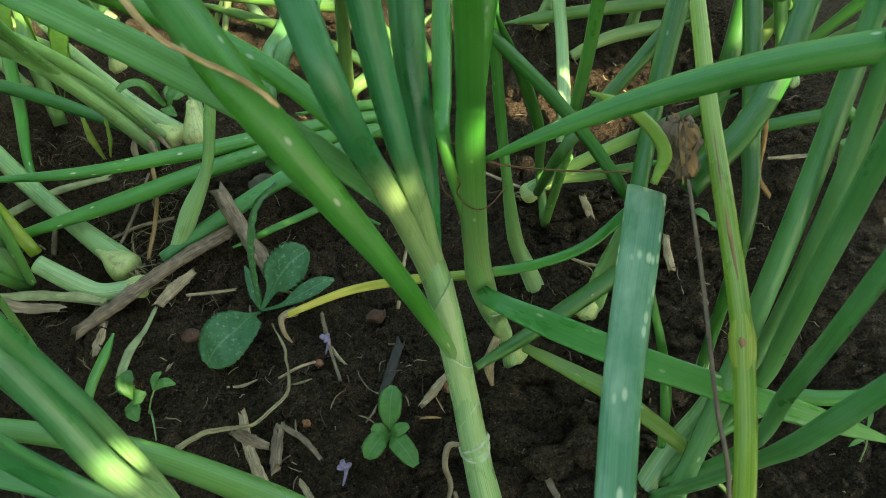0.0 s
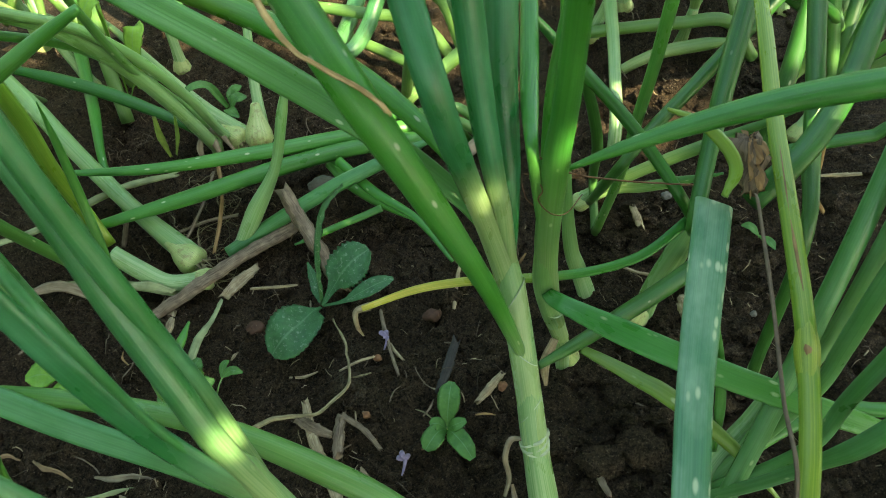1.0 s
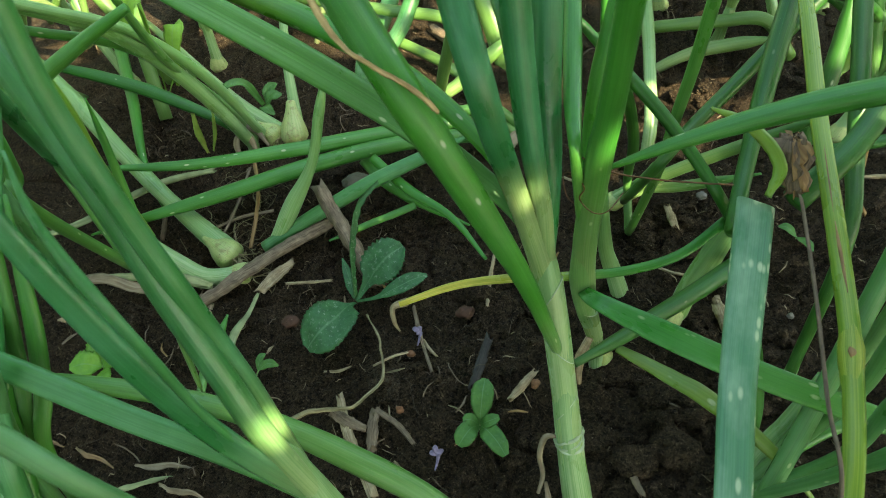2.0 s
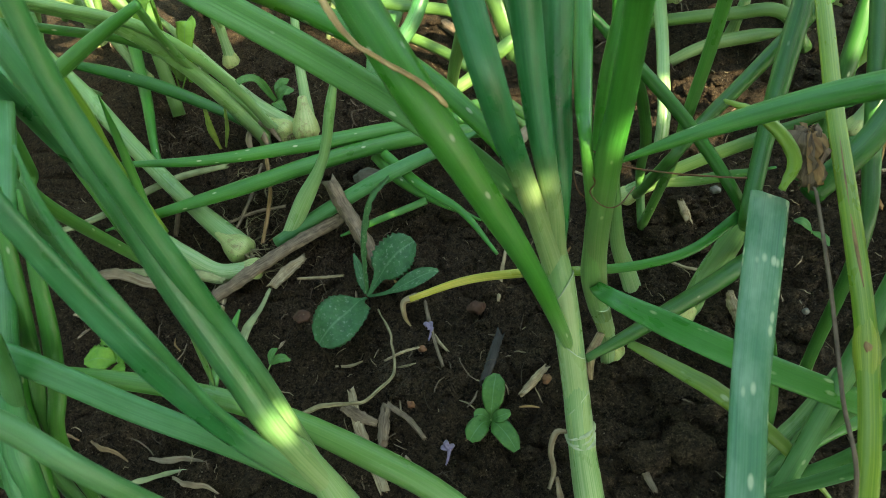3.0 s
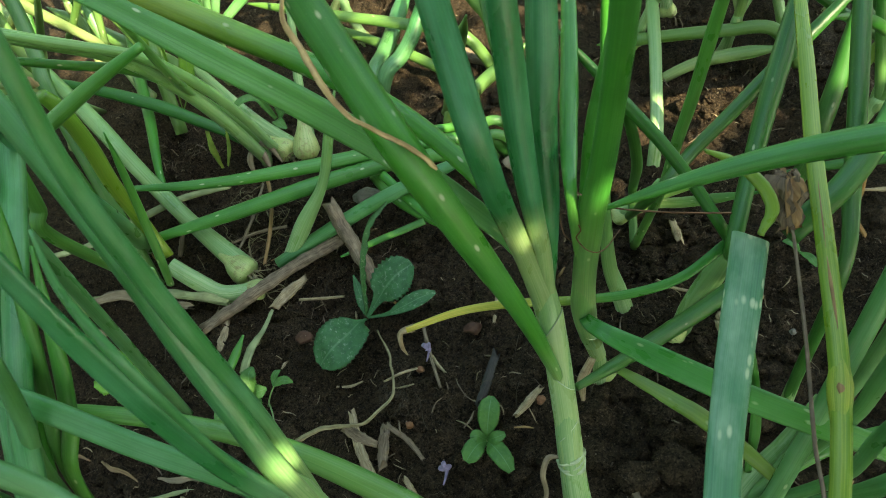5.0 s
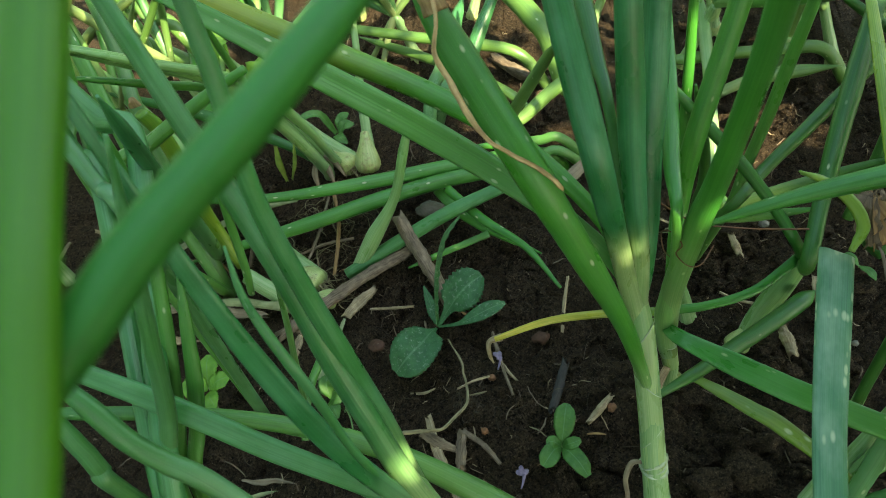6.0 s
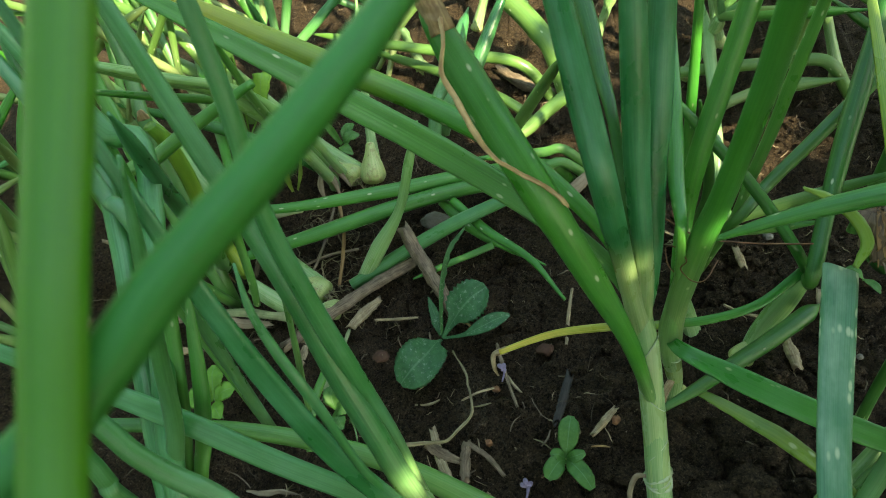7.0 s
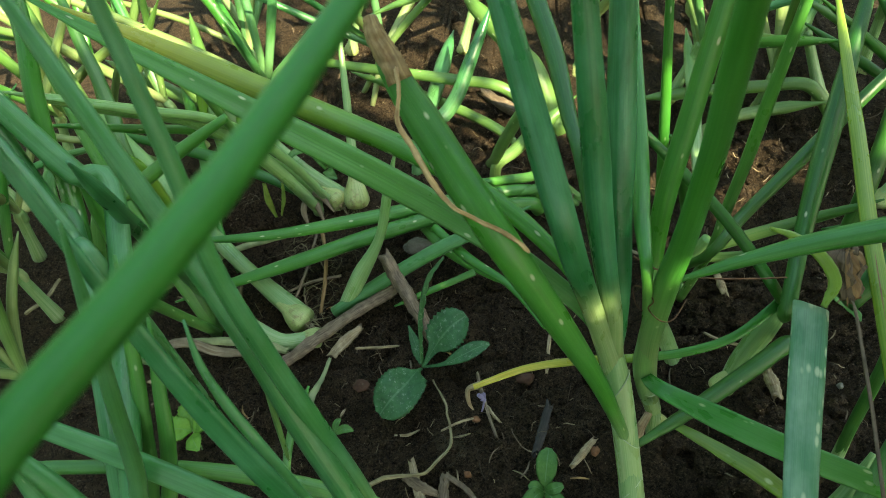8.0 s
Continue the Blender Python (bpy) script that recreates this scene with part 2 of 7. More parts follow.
CLAY = plain("reddish_clay", (0.30, 0.13, 0.06))
REDCLOD = plain("red_brown_clod", (0.10, 0.042, 0.022))
STONE = plain("grey_pebble", (0.20, 0.18, 0.15))
LILAC = plain("lilac_petal", (0.27, 0.21, 0.32))
FIBRE = plain("fine_root_fibre", (0.11, 0.08, 0.048))

# ---------------------------------------------------------------- builders
def smooth_curve(pts, n):
    """n places along a Catmull-Rom curve through pts."""
    p = [Vector(q) for q in pts]
    if len(p) == 2:
        return [p[0].lerp(p[1], i / (n - 1)) for i in range(n)]
    p = [p[0] * 2 - p[1]] + p + [p[-1] * 2 - p[-2]]
    out = []
    for i in range(n):
        s = i / (n - 1) * (len(p) - 3)
        k = min(int(s), len(p) - 4)
        t = s - k
        a, b, c, d = p[k:k + 4]
        out.append(0.5 * ((2 * b) + (c - a) * t + (2 * a - 5 * b + 4 * c - d) * t * t + (3 * b - a - 3 * c + d) * t ** 3))
    return out


def level(values, s):
    s *= len(values) - 1
    k = min(int(s), len(values) - 2)
    f = s - k
    f = f * f * (3 - 2 * f) * 0.5 + f * 0.5
    return values[k] * (1 - f) + values[k + 1] * f


def tube(pts, widths, flat=1.0, rings=26, sides=14, face=(0, -0.6, 0.8), sheath=(0, 0), ribs=0.03, seed=0, cup=0.0, wob=0.0):
    """A leaf or stem swept along pts, widths across. flat: thickness by width; sheath: how pale it is at its start and end;
    cup: how far a flat leaf is folded along its middle."""
    rnd = random.Random(seed)
    line = smooth_curve(pts, rings)
    if wob:
        ph = rnd.random() * 6
        L = (line[-1] - line[0]).length
        side0 = (line[-1] - line[0]).cross(Vector(face)).normalized()
        for i, q in enumerate(line):
            s = i / (rings - 1)
            q += side0 * (wob * L * math.sin(s * 5 + ph) * math.sin(math.pi * s))
    bm = bmesh.new()
    uvl = bm.loops.layers.uv.new("along")
    shl = bm.verts.layers.float.new("sheath")
    phase = rnd.random() * 6.28
    length, rows, dist = 0.0, [], []
    for i, q in enumerate(line):
        d = (line[min(i + 1, rings - 1)] - line[max(i - 1, 0)]).normalized()
        side = d.cross(Vector(face)).normalized()
        up = side.cross(d)
        s = i / (rings - 1)
        w = level(widths, s) / 2
        if i:
            length += (q - line[i - 1]).length
        row = []
        for k in range(sides):
            a = 2 * math.pi * k / sides
            r = w * (1 + ribs * math.sin(3 * a + phase) + ribs * 0.7 * math.sin(5 * a + 2 * phase + s * 2))
            x, y = math.cos(a) * r, math.sin(a) * r * flat
            if cup:
                y += cup * (abs(x) - w * 0.5)
            v = bm.verts.new(q + side * x + up * y)
            pale = sheath[0] + (sheath[1] - sheath[0]) * s
            v[shl] = max(0.0, min(1.0, pale))
            row.append(v)
        rows.append(row)
        dist.append(length)
    mean = sum(widths) / len(widths)
    for i in range(rings - 1):
        for k in range(sides):
            k2 = (k + 1) % sides
            f = bm.faces.new((rows[i][k], rows[i + 1][k], rows[i + 1][k2], rows[i][k2]))
            f.smooth = True
            us = (k / sides, k / sides, (k + 1) / sides, (k + 1) / sides)
            vs = (dist[i], dist[i + 1], dist[i + 1], dist[i])
            for l, u, w in zip(f.loops, us, vs):
                l[uvl].uv = (u * math.pi * mean, w)
    for row, flip in ((rows[0], True), (rows[-1], False)):
        f = bm.faces.new(row if flip else list(reversed(row)))
        f.smooth = True
    return bm


def part(name, bm, material, parent=None, label=""):
    me = bpy.data.meshes.new(name)
    bm.normal_update()
    bm.to_mesh(me)
    bm.free()
    me.materials.append(material)
    ob = new(name, me)
    if parent:
        ob.parent = parent
        ob.matrix_parent_inverse = parent.matrix_world.inverted()
    if label:
        tagged(ob, label)
    return ob


def thing(name, at, label, category, group="", kind=""):
    ob = new(name)
    ob.empty_display_size = 0.02
    ob.matrix_world = Matrix.Translation(at)
    return tagged(ob, label, category, group, kind)


SEED = [10]


def leaf(plant, pts, mm, material=LEAF, name="leaf", label="", flat=0.9, sheath=(0, 0), cup=0.0, ribs=0.014, rings=34, sides=18, wob=0.0):
    """pts from the tip to the base, mm: widths along it in millimetres. A low leaf that would hook back at its foot runs on into the soil."""
    SEED[0] += 1
    pts = [Vector(p) for p in pts]
    if name == "leaf" and len(pts) > 3 and pts[-2].z < 0.13:
        way = pts[-2] - pts[-3]
        if way.angle(pts[-1] - pts[-2]) > 1.0:
            way.z = 0
            pts[-1] = pts[-2] + way.normalized() * (0.02 + 0.5 * pts[-2].z)
            pts[-1].z = -0.004
    return part(name, tube([Vector(p) for p in pts], [w / 1000 for w in mm], flat, rings, sides, sheath=sheath, cup=cup, ribs=ribs, seed=SEED[0], wob=wob),
                material, plant, label)


# ---------------------------------------------------------------- ground
def ground_height(x, y):
    p = Vector((x, y, 0))
    h = 0.010 * noise.noise(p * 5.0) + 0.007 * noise.noise(p * 17 + Vector((3, 1, 0)))
    warp = Vector((noise.noise(p * 30), noise.noise(p * 30 + Vector((7, 0, 0))), 0)) * 0.012
    c = noise.voronoi((p + warp) * 38 + Vector((9, 2, 0)))[0]
    h += 0.013 * (0.45 - c[0])
    c2 = noise.voronoi((p + warp * 0.5) * 110 + Vector((1, 7, 0)))[0]
    h += 0.0080 * (0.45 - c2[0])
    h += 0.0034 * noise.noise(p * 190) + 0.0022 * noise.noise(p * 420)
    # open cracks between the larger crusts
    e = noise.voronoi((p + warp * 1.5) * 15 + Vector((4, 4, 0)))[0]
    gap = max(0.0, 1 - (e[1] - e[0]) / 0.10)
    h -= 0.013 * gap * max(0.0, min(1.0, 0.55 + 1.6 * noise.noise(p * 6 + Vector((0, 9, 0)))))
    # cracked hollow between the plants
    h -= 0.030 * math.exp(-((x - 0.070) / 0.040) ** 2 - ((y - 0.235) / 0.05) ** 2) * (0.5 + noise.noise(p * 40))
    return h


def stretch(lo, hi, step, far):
    """Even steps between lo and hi, then ever wider ones out to far."""
    mid = [lo + step * i for i in range(int((hi - lo) / step) + 1)]
    out, s, v = [], step, hi
    while v < far:
        s *= 1.28
        v += s
        out.append(v)
    inn, s, v = [], step, lo
    while v > -far:
        s *= 1.28
        v -= s
        inn.append(v)
    return inn[::-1] + mid + out


def build_ground():
    xs = stretch(-0.56, 0.34, 0.0021, 60.0)
    ys = stretch(0.10, 0.66, 0.0021, 60.0)
    verts = [(x, y, ground_height(x, y)) for y in ys for x in xs]
    w = len(xs)
    faces = [(j * w + i, j * w + i + 1, (j + 1) * w + i + 1, (j + 1) * w + i) for j in range(len(ys) - 1) for i in range(w - 1)]
    me = bpy.data.meshes.new("ground")
    me.from_pydata(verts, [], faces)
    me.polygons.foreach_set("use_smooth", [True] * len(faces))
    me.materials.append(SOIL)
    return tagged(new("ground", me), "dark crumbly garden soil with clods and cracks", "soil", kind="structure")


build_ground()


def on_ground(x, y, up=0.0):
    return Vector((x, y, ground_height(x, y) + up))


# ---------------------------------------------------------------- onion plants

main_onion = thing("onion_plant", (0.004, 0.127, 0.000), "tall onion plant with pale striped stem and blue-green leaves", "onion plant", "onion plants in the bed")
leaf(main_onion, [(-0.037, 0.269, 0.242), (-0.025, 0.240, 0.191), (-0.017, 0.211, 0.139), (-0.011, 0.180, 0.087), (-0.003, 0.150, 0.036), (0.004, 0.127, 0.000)],
     [14.0, 18.4, 18.8, 20.0, 23.8, 23.8], STEM, "stem", flat=1, sheath=(0.2, 0.9))
leaf(main_onion, [(-0.167, 0.307, 0.464), (-0.160, 0.296, 0.450), (-0.143, 0.281, 0.421), (-0.108, 0.246, 0.372), (-0.075, 0.229, 0.309), (-0.046, 0.218, 0.245), (-0.028, 0.216, 0.183), (-0.018, 0.213, 0.147)],
     [9.0, 15.5, 21.0, 21.5, 18.6, 13.4, 10.5, 8.5], LEAF, "leaf", flat=0.85, sheath=(-2.6, 0.75))
leaf(main_onion, [(-0.429, 0.378, 0.475), (-0.369, 0.363, 0.442), (-0.309, 0.349, 0.409), (-0.242, 0.333, 0.372), (-0.176, 0.317, 0.334), (-0.112, 0.297, 0.295), (-0.053, 0.272, 0.252), (-0.030, 0.254, 0.215)],
     [2.0, 11.0, 14.7, 19.9, 20.8, 18.3, 13.7, 12.3], LEAF, "leaf", flat=0.42, sheath=(0, 0.2), cup=0.35)
leaf(main_onion, [(-0.443, 0.420, 0.439), (-0.379, 0.403, 0.417), (-0.315, 0.385, 0.395), (-0.245, 0.366, 0.370), (-0.174, 0.345, 0.345), (-0.108, 0.317, 0.315), (-0.055, 0.276, 0.278), (-0.030, 0.254, 0.215)],
     [2.0, 13.4, 17.9, 17.9, 16.2, 13.6, 10.7, 9.6], FADING, "leaf", "yellowing leaf with a tan end", flat=0.8, sheath=(1.3, -1.0))
# next two: pale sheath colour drawn higher, painting in the sun patch as well
leaf(main_onion, [(-0.143, 0.412, 0.615), (-0.111, 0.345, 0.509), (-0.079, 0.278, 0.402), (-0.069, 0.258, 0.369), (-0.060, 0.250, 0.332), (-0.051, 0.251, 0.293), (-0.043, 0.254, 0.256), (-0.033, 0.251, 0.215), (-0.026, 0.242, 0.185), (-0.018, 0.215, 0.145)],
     [2.0, 13.8, 18.4, 17.7, 16.5, 14.6, 14.8, 16.4, 18.6, 19.0], BLUE, "leaf", flat=0.92, sheath=(-6.1, 6.4))
leaf(main_onion, [(-0.073, 0.360, 0.642), (-0.061, 0.324, 0.518), (-0.049, 0.288, 0.393), (-0.046, 0.279, 0.360), (-0.042, 0.269, 0.326), (-0.037, 0.260, 0.293), (-0.032, 0.257, 0.258), (-0.029, 0.253, 0.215), (-0.024, 0.238, 0.180)],
     [2.0, 12.9, 17.2, 16.7, 15.7, 13.4, 12.4, 13.4, 14.5], BLUE, "leaf", flat=0.9, sheath=(-6.4, 4.6))
leaf(main_onion, [(-0.035, 0.431, 0.607), (-0.033, 0.375, 0.490), (-0.031, 0.319, 0.373), (-0.031, 0.299, 0.333), (-0.028, 0.280, 0.292), (-0.027, 0.262, 0.251), (-0.029, 0.254, 0.215), (-0.024, 0.238, 0.180)],
     [2.0, 14.6, 19.5, 18.2, 15.0, 11.0, 12.0, 13.0], BLUE, "leaf", flat=0.85, sheath=(-3.2, 1.0))
leaf(main_onion, [(-0.157, 0.683, 0.499), (-0.121, 0.571, 0.444), (-0.084, 0.458, 0.390), (-0.071, 0.417, 0.370), (-0.062, 0.374, 0.350), (-0.053, 0.332, 0.330), (-0.030, 0.254, 0.215)],
     [2.0, 10.9, 14.5, 14.4, 11.7, 7.9, 7.1], DARK, "leaf", flat=0.8, sheath=(-2, 0.4))
leaf(main_onion, [(0.154, 0.349, 0.088), (0.139, 0.336, 0.091), (0.103, 0.307, 0.096), (0.067, 0.279, 0.103), (0.031, 0.251, 0.110), (-0.006, 0.224, 0.118)],
     [2.5, 16.9, 15.9, 14.5, 11.6, 6.3], DARK, "leaf", flat=0.85, sheath=(0, 0.1))

second_onion = thing("onion_plant", (0.024, 0.285, 0.000), "onion plant with bright green upright leaves and a trailing strap leaf", "onion plant", "onion plants in the bed")
leaf(second_onion, [(-0.003, 0.273, 0.210), (-0.001, 0.275, 0.159), (0.007, 0.278, 0.109), (0.019, 0.283, 0.059), (0.024, 0.285, 0.000)],
     [14.0, 17.7, 16.3, 13.2, 13.2], STEM, "stem", flat=1, sheath=(-0.1, 0.9))
leaf(second_onion, [(-0.010, 0.550, 0.413), (-0.012, 0.456, 0.379), (-0.013, 0.362, 0.344), (-0.014, 0.328, 0.332), (-0.015, 0.294, 0.319), (-0.014, 0.259, 0.306), (-0.001, 0.274, 0.195)],
     [2.0, 8.5, 11.3, 12.0, 11.1, 7.2, 6.5], LEAF, "leaf", flat=0.8, sheath=(-1.5, 0.4))
leaf(second_onion, [(0.071, 0.450, 0.650), (0.048, 0.407, 0.529), (0.025, 0.365, 0.408), (0.015, 0.347, 0.357), (0.005, 0.329, 0.306), (0.001, 0.311, 0.255), (-0.001, 0.274, 0.195)],
     [2.0, 10.4, 13.9, 14.7, 15.0, 12.8, 11.5], LEAF, "leaf", flat=0.9, sheath=(-2, 0.3))
leaf(second_onion, [(-0.007, 0.203, 0.750), (-0.003, 0.219, 0.621), (0.000, 0.234, 0.492), (0.002, 0.241, 0.443), (0.002, 0.247, 0.395), (0.001, 0.253, 0.346), (-0.001, 0.260, 0.298), (-0.001, 0.274, 0.195), (0.006, 0.278, 0.120)],
     [2.0, 9.8, 13.1, 13.0, 13.2, 14.5, 16.5, 17.6, 17.0], LEAF, "leaf", flat=0.95, sheath=(-2.4, 1.0))
leaf(second_onion, [(0.277, 0.160, 0.105), (0.240, 0.172, 0.112), (0.202, 0.183, 0.120), (0.153, 0.199, 0.129), (0.105, 0.215, 0.139), (0.057, 0.233, 0.151), (0.010, 0.253, 0.163), (-0.001, 0.274, 0.150)],
     [2.0, 13.2, 17.6, 19.0, 20.5, 19.6, 13.3, 8.0], STRAP, "leaf", flat=0.35, sheath=(0.9, -0.5), cup=0.25)
leaf(second_onion, [(0.186, 0.147, 0.028), (0.141, 0.179, 0.071), (0.096, 0.211, 0.090), (0.075, 0.226, 0.090), (0.054, 0.240, 0.090), (0.032, 0.254, 0.090)],
     [2.0, 11.1, 14.8, 13.2, 10.8, 7.4], SPOTTED, "leaf", flat=0.6, sheath=(0, 0.2))
leaf(second_onion, [(-0.143, 0.257, 0.151), (-0.098, 0.276, 0.150), (-0.051, 0.288, 0.143), (-0.003, 0.297, 0.133), (0.044, 0.308, 0.126), (0.088, 0.326, 0.124), (0.129, 0.356, 0.132)],
     [5.0, 6.6, 7.6, 8.0, 8.2, 8.6, 9.7], YTIP, "leaf", flat=0.4, sheath=(1.3, -0.9))

folded_onion = thing("onion_plant", (0.107, 0.342, 0.000), "onion plant with one broad greyish leaf folded over", "onion plant", "onion plants in the bed")
leaf(folded_onion, [(0.107, 0.342, -0.005), (0.115, 0.352, 0.035), (0.128, 0.360, 0.073), (0.140, 0.368, 0.111)],
     [20.3, 20.4, 21.9, 17.9], STEM, "stem", flat=1, sheath=(0.5, 0.1))
leaf(folded_onion, [(0.034, -0.006, 0.241), (0.046, 0.043, 0.240), (0.058, 0.092, 0.240), (0.069, 0.140, 0.239), (0.082, 0.188, 0.238), (0.096, 0.236, 0.236), (0.110, 0.284, 0.235)],
     [2.0, 14.7, 19.6, 20.8, 23.1, 25.3, 26.1], FLAT, "leaf", flat=0.3, sheath=(0, 0), cup=0.12)
leaf(folded_onion, [(0.280, 0.490, 0.324), (0.259, 0.450, 0.302), (0.237, 0.410, 0.281), (0.213, 0.367, 0.258), (0.181, 0.328, 0.239), (0.140, 0.295, 0.225)],
     [2.0, 12.9, 17.2, 17.9, 18.2, 18.7], DARK, "leaf", flat=0.6, sheath=(0, 0))
leaf(folded_onion, [(0.224, 0.621, 0.348), (0.194, 0.540, 0.297), (0.164, 0.459, 0.246), (0.148, 0.415, 0.219), (0.134, 0.371, 0.190), (0.121, 0.326, 0.162), (0.140, 0.368, 0.111)],
     [2.0, 13.3, 17.8, 16.4, 13.9, 13.2, 11.9], DARK, "leaf", flat=0.9, sheath=(-1, 0.3))
leaf(folded_onion, [(-0.020, 0.439, 0.303), (0.007, 0.424, 0.277), (0.034, 0.408, 0.252), (0.064, 0.391, 0.224), (0.092, 0.371, 0.194), (0.117, 0.349, 0.163), (0.140, 0.368, 0.111)],
     [2.0, 7.8, 10.4, 10.7, 10.5, 10.0, 9.0], DARK, "leaf", flat=0.9, sheath=(0, 0))

stalk_onion = thing("onion_plant", (0.120, 0.163, 0.000), "onion plant with a green-striped seed stalk and spreading leaves", "onion plant", "onion plants in the bed")
leaf(stalk_onion, [(0.178, 0.589, 0.320), (0.171, 0.502, 0.298), (0.164, 0.415, 0.277), (0.157, 0.338, 0.258), (0.153, 0.260, 0.238), (0.147, 0.183, 0.219), (0.132, 0.106, 0.201), (0.128, 0.070, 0.150), (0.125, 0.060, 0.000)],
     [2.0, 7.9, 10.6, 10.8, 11.2, 11.4, 11.1, 10.5, 10.0], STALK, "seed_stalk", flat=0.9, sheath=(0.55, 0.7), ribs=0.1)
leaf(stalk_onion, [(0.120, 0.163, 0.000), (0.143, 0.188, 0.028), (0.169, 0.211, 0.055), (0.189, 0.236, 0.085)],
     [18.4, 17.0, 13.0, 5.0], STEM, "stem", flat=1, sheath=(0.9, 0.2))
leaf(stalk_onion, [(0.247, 0.380, 0.468), (0.229, 0.339, 0.390), (0.212, 0.297, 0.312), (0.196, 0.259, 0.241), (0.178, 0.222, 0.170), (0.159, 0.185, 0.099), (0.138, 0.148, 0.028)],
     [2.0, 9.6, 12.8, 13.9, 14.3, 14.5, 14.9], SHEEN, "leaf", flat=0.9, sheath=(0, 0.25))
leaf(stalk_onion, [(0.207, 0.308, 0.505), (0.208, 0.288, 0.418), (0.208, 0.268, 0.330), (0.208, 0.255, 0.278), (0.206, 0.244, 0.225), (0.202, 0.233, 0.173), (0.196, 0.223, 0.120), (0.172, 0.200, 0.060), (0.135, 0.172, 0.010)],
     [2.0, 9.0, 12.0, 12.3, 12.4, 11.9, 10.6, 10.1, 9.6], SHEEN, "leaf", flat=0.9, sheath=(0, 0.5))
leaf(stalk_onion, [(0.170, 0.207, 0.530), (0.174, 0.206, 0.440), (0.178, 0.205, 0.350), (0.181, 0.204, 0.295), (0.184, 0.203, 0.240), (0.187, 0.201, 0.185), (0.190, 0.200, 0.130), (0.170, 0.190, 0.070), (0.135, 0.170, 0.010)],
     [2.0, 8.4, 11.2, 11.9, 12.5, 12.6, 11.7, 11.1, 10.5], SHEEN, "leaf", flat=0.9, sheath=(0, 0.3))
leaf(stalk_onion, [(0.164, 0.154, 0.500), (0.166, 0.156, 0.410), (0.169, 0.157, 0.320), (0.171, 0.158, 0.257), (0.172, 0.159, 0.193), (0.176, 0.159, 0.130), (0.165, 0.163, 0.070), (0.138, 0.166, 0.015)],
     [2.0, 7.1, 9.5, 10.3, 10.8, 10.3, 9.8, 9.3], SHEEN, "leaf", flat=0.9, sheath=(0, 0.2))
leaf(stalk_onion, [(0.213, 0.123, 0.438), (0.200, 0.127, 0.349), (0.187, 0.132, 0.260), (0.182, 0.134, 0.220), (0.176, 0.136, 0.180), (0.168, 0.141, 0.140), (0.152, 0.148, 0.080), (0.128, 0.158, 0.010)],
     [2.0, 9.1, 12.1, 13.6, 13.5, 10.5, 10.0, 9.5], SHEEN, "leaf", flat=0.9, sheath=(0, 0.2))
leaf(stalk_onion, [(0.348, 0.206, 0.079), (0.299, 0.210, 0.070), (0.278, 0.211, 0.066), (0.258, 0.213, 0.063), (0.237, 0.215, 0.060), (0.190, 0.200, 0.050), (0.145, 0.177, 0.020)],
     [2.5, 12.0, 12.2, 12.0, 11.5, 10.9, 10.3], LEAF, "leaf", flat=0.9, sheath=(0, 0.2))
leaf(stalk_onion, [(0.114, 0.259, 0.186), (0.120, 0.245, 0.160), (0.129, 0.225, 0.124), (0.134, 0.205, 0.087), (0.133, 0.184, 0.050)],
     [2.5, 5.5, 7.1, 8.5, 6.1], LEAF, "leaf", flat=0.8, sheath=(0, 0.2))

arching_onion = thing("onion_plant", (0.500, 0.180, 0.000), "onion plant with one long arching green leaf", "onion plant", "onion plants in the bed")
leaf(arching_onion, [(0.006, 0.271, 0.285), (0.045, 0.276, 0.300), (0.085, 0.279, 0.314), (0.125, 0.280, 0.326), (0.166, 0.279, 0.336), (0.207, 0.276, 0.344), (0.260, 0.272, 0.355), (0.360, 0.250, 0.330), (0.460, 0.200, 0.150), (0.500, 0.180, 0.000)],
     [3.2, 8.8, 12.8, 15.4, 16.9, 17.6, 16.7, 15.9, 15.1, 14.3], LEAF, "leaf", flat=0.9, sheath=(0, 0))
leaf(arching_onion, [(0.485, 0.188, 0.057), (0.492, 0.184, 0.029), (0.500, 0.180, 0.000)], [12.9, 16.5, 17.9], STEM, "stem", sheath=(0.2, 0.9))

left_onion = thing("onion_plant", (-0.130, 0.045, 0.000), "onion plant with a fan of long blue-green leaves", "onion plant", "onion plants in the bed")
leaf(left_onion, [(-0.185, 0.115, 0.224), (-0.181, 0.110, 0.205), (-0.165, 0.091, 0.135), (-0.149, 0.069, 0.067), (-0.130, 0.045, 0.000)],
     [2.5, 12.0, 25.5, 27.0, 30.0], STEM, "stem", flat=1, sheath=(0.3, 1))
leaf(left_onion, [(-0.315, 0.249, 0.581), (-0.292, 0.225, 0.519), (-0.269, 0.201, 0.458), (-0.252, 0.184, 0.413), (-0.236, 0.166, 0.368), (-0.222, 0.147, 0.322), (-0.206, 0.129, 0.277), (-0.190, 0.111, 0.232), (-0.172, 0.100, 0.170)],
     [2.0, 8.4, 11.2, 12.2, 13.4, 14.6, 15.6, 16.1, 14.5], SHEEN, "leaf", flat=0.85, sheath=(-4.0, 1.2))
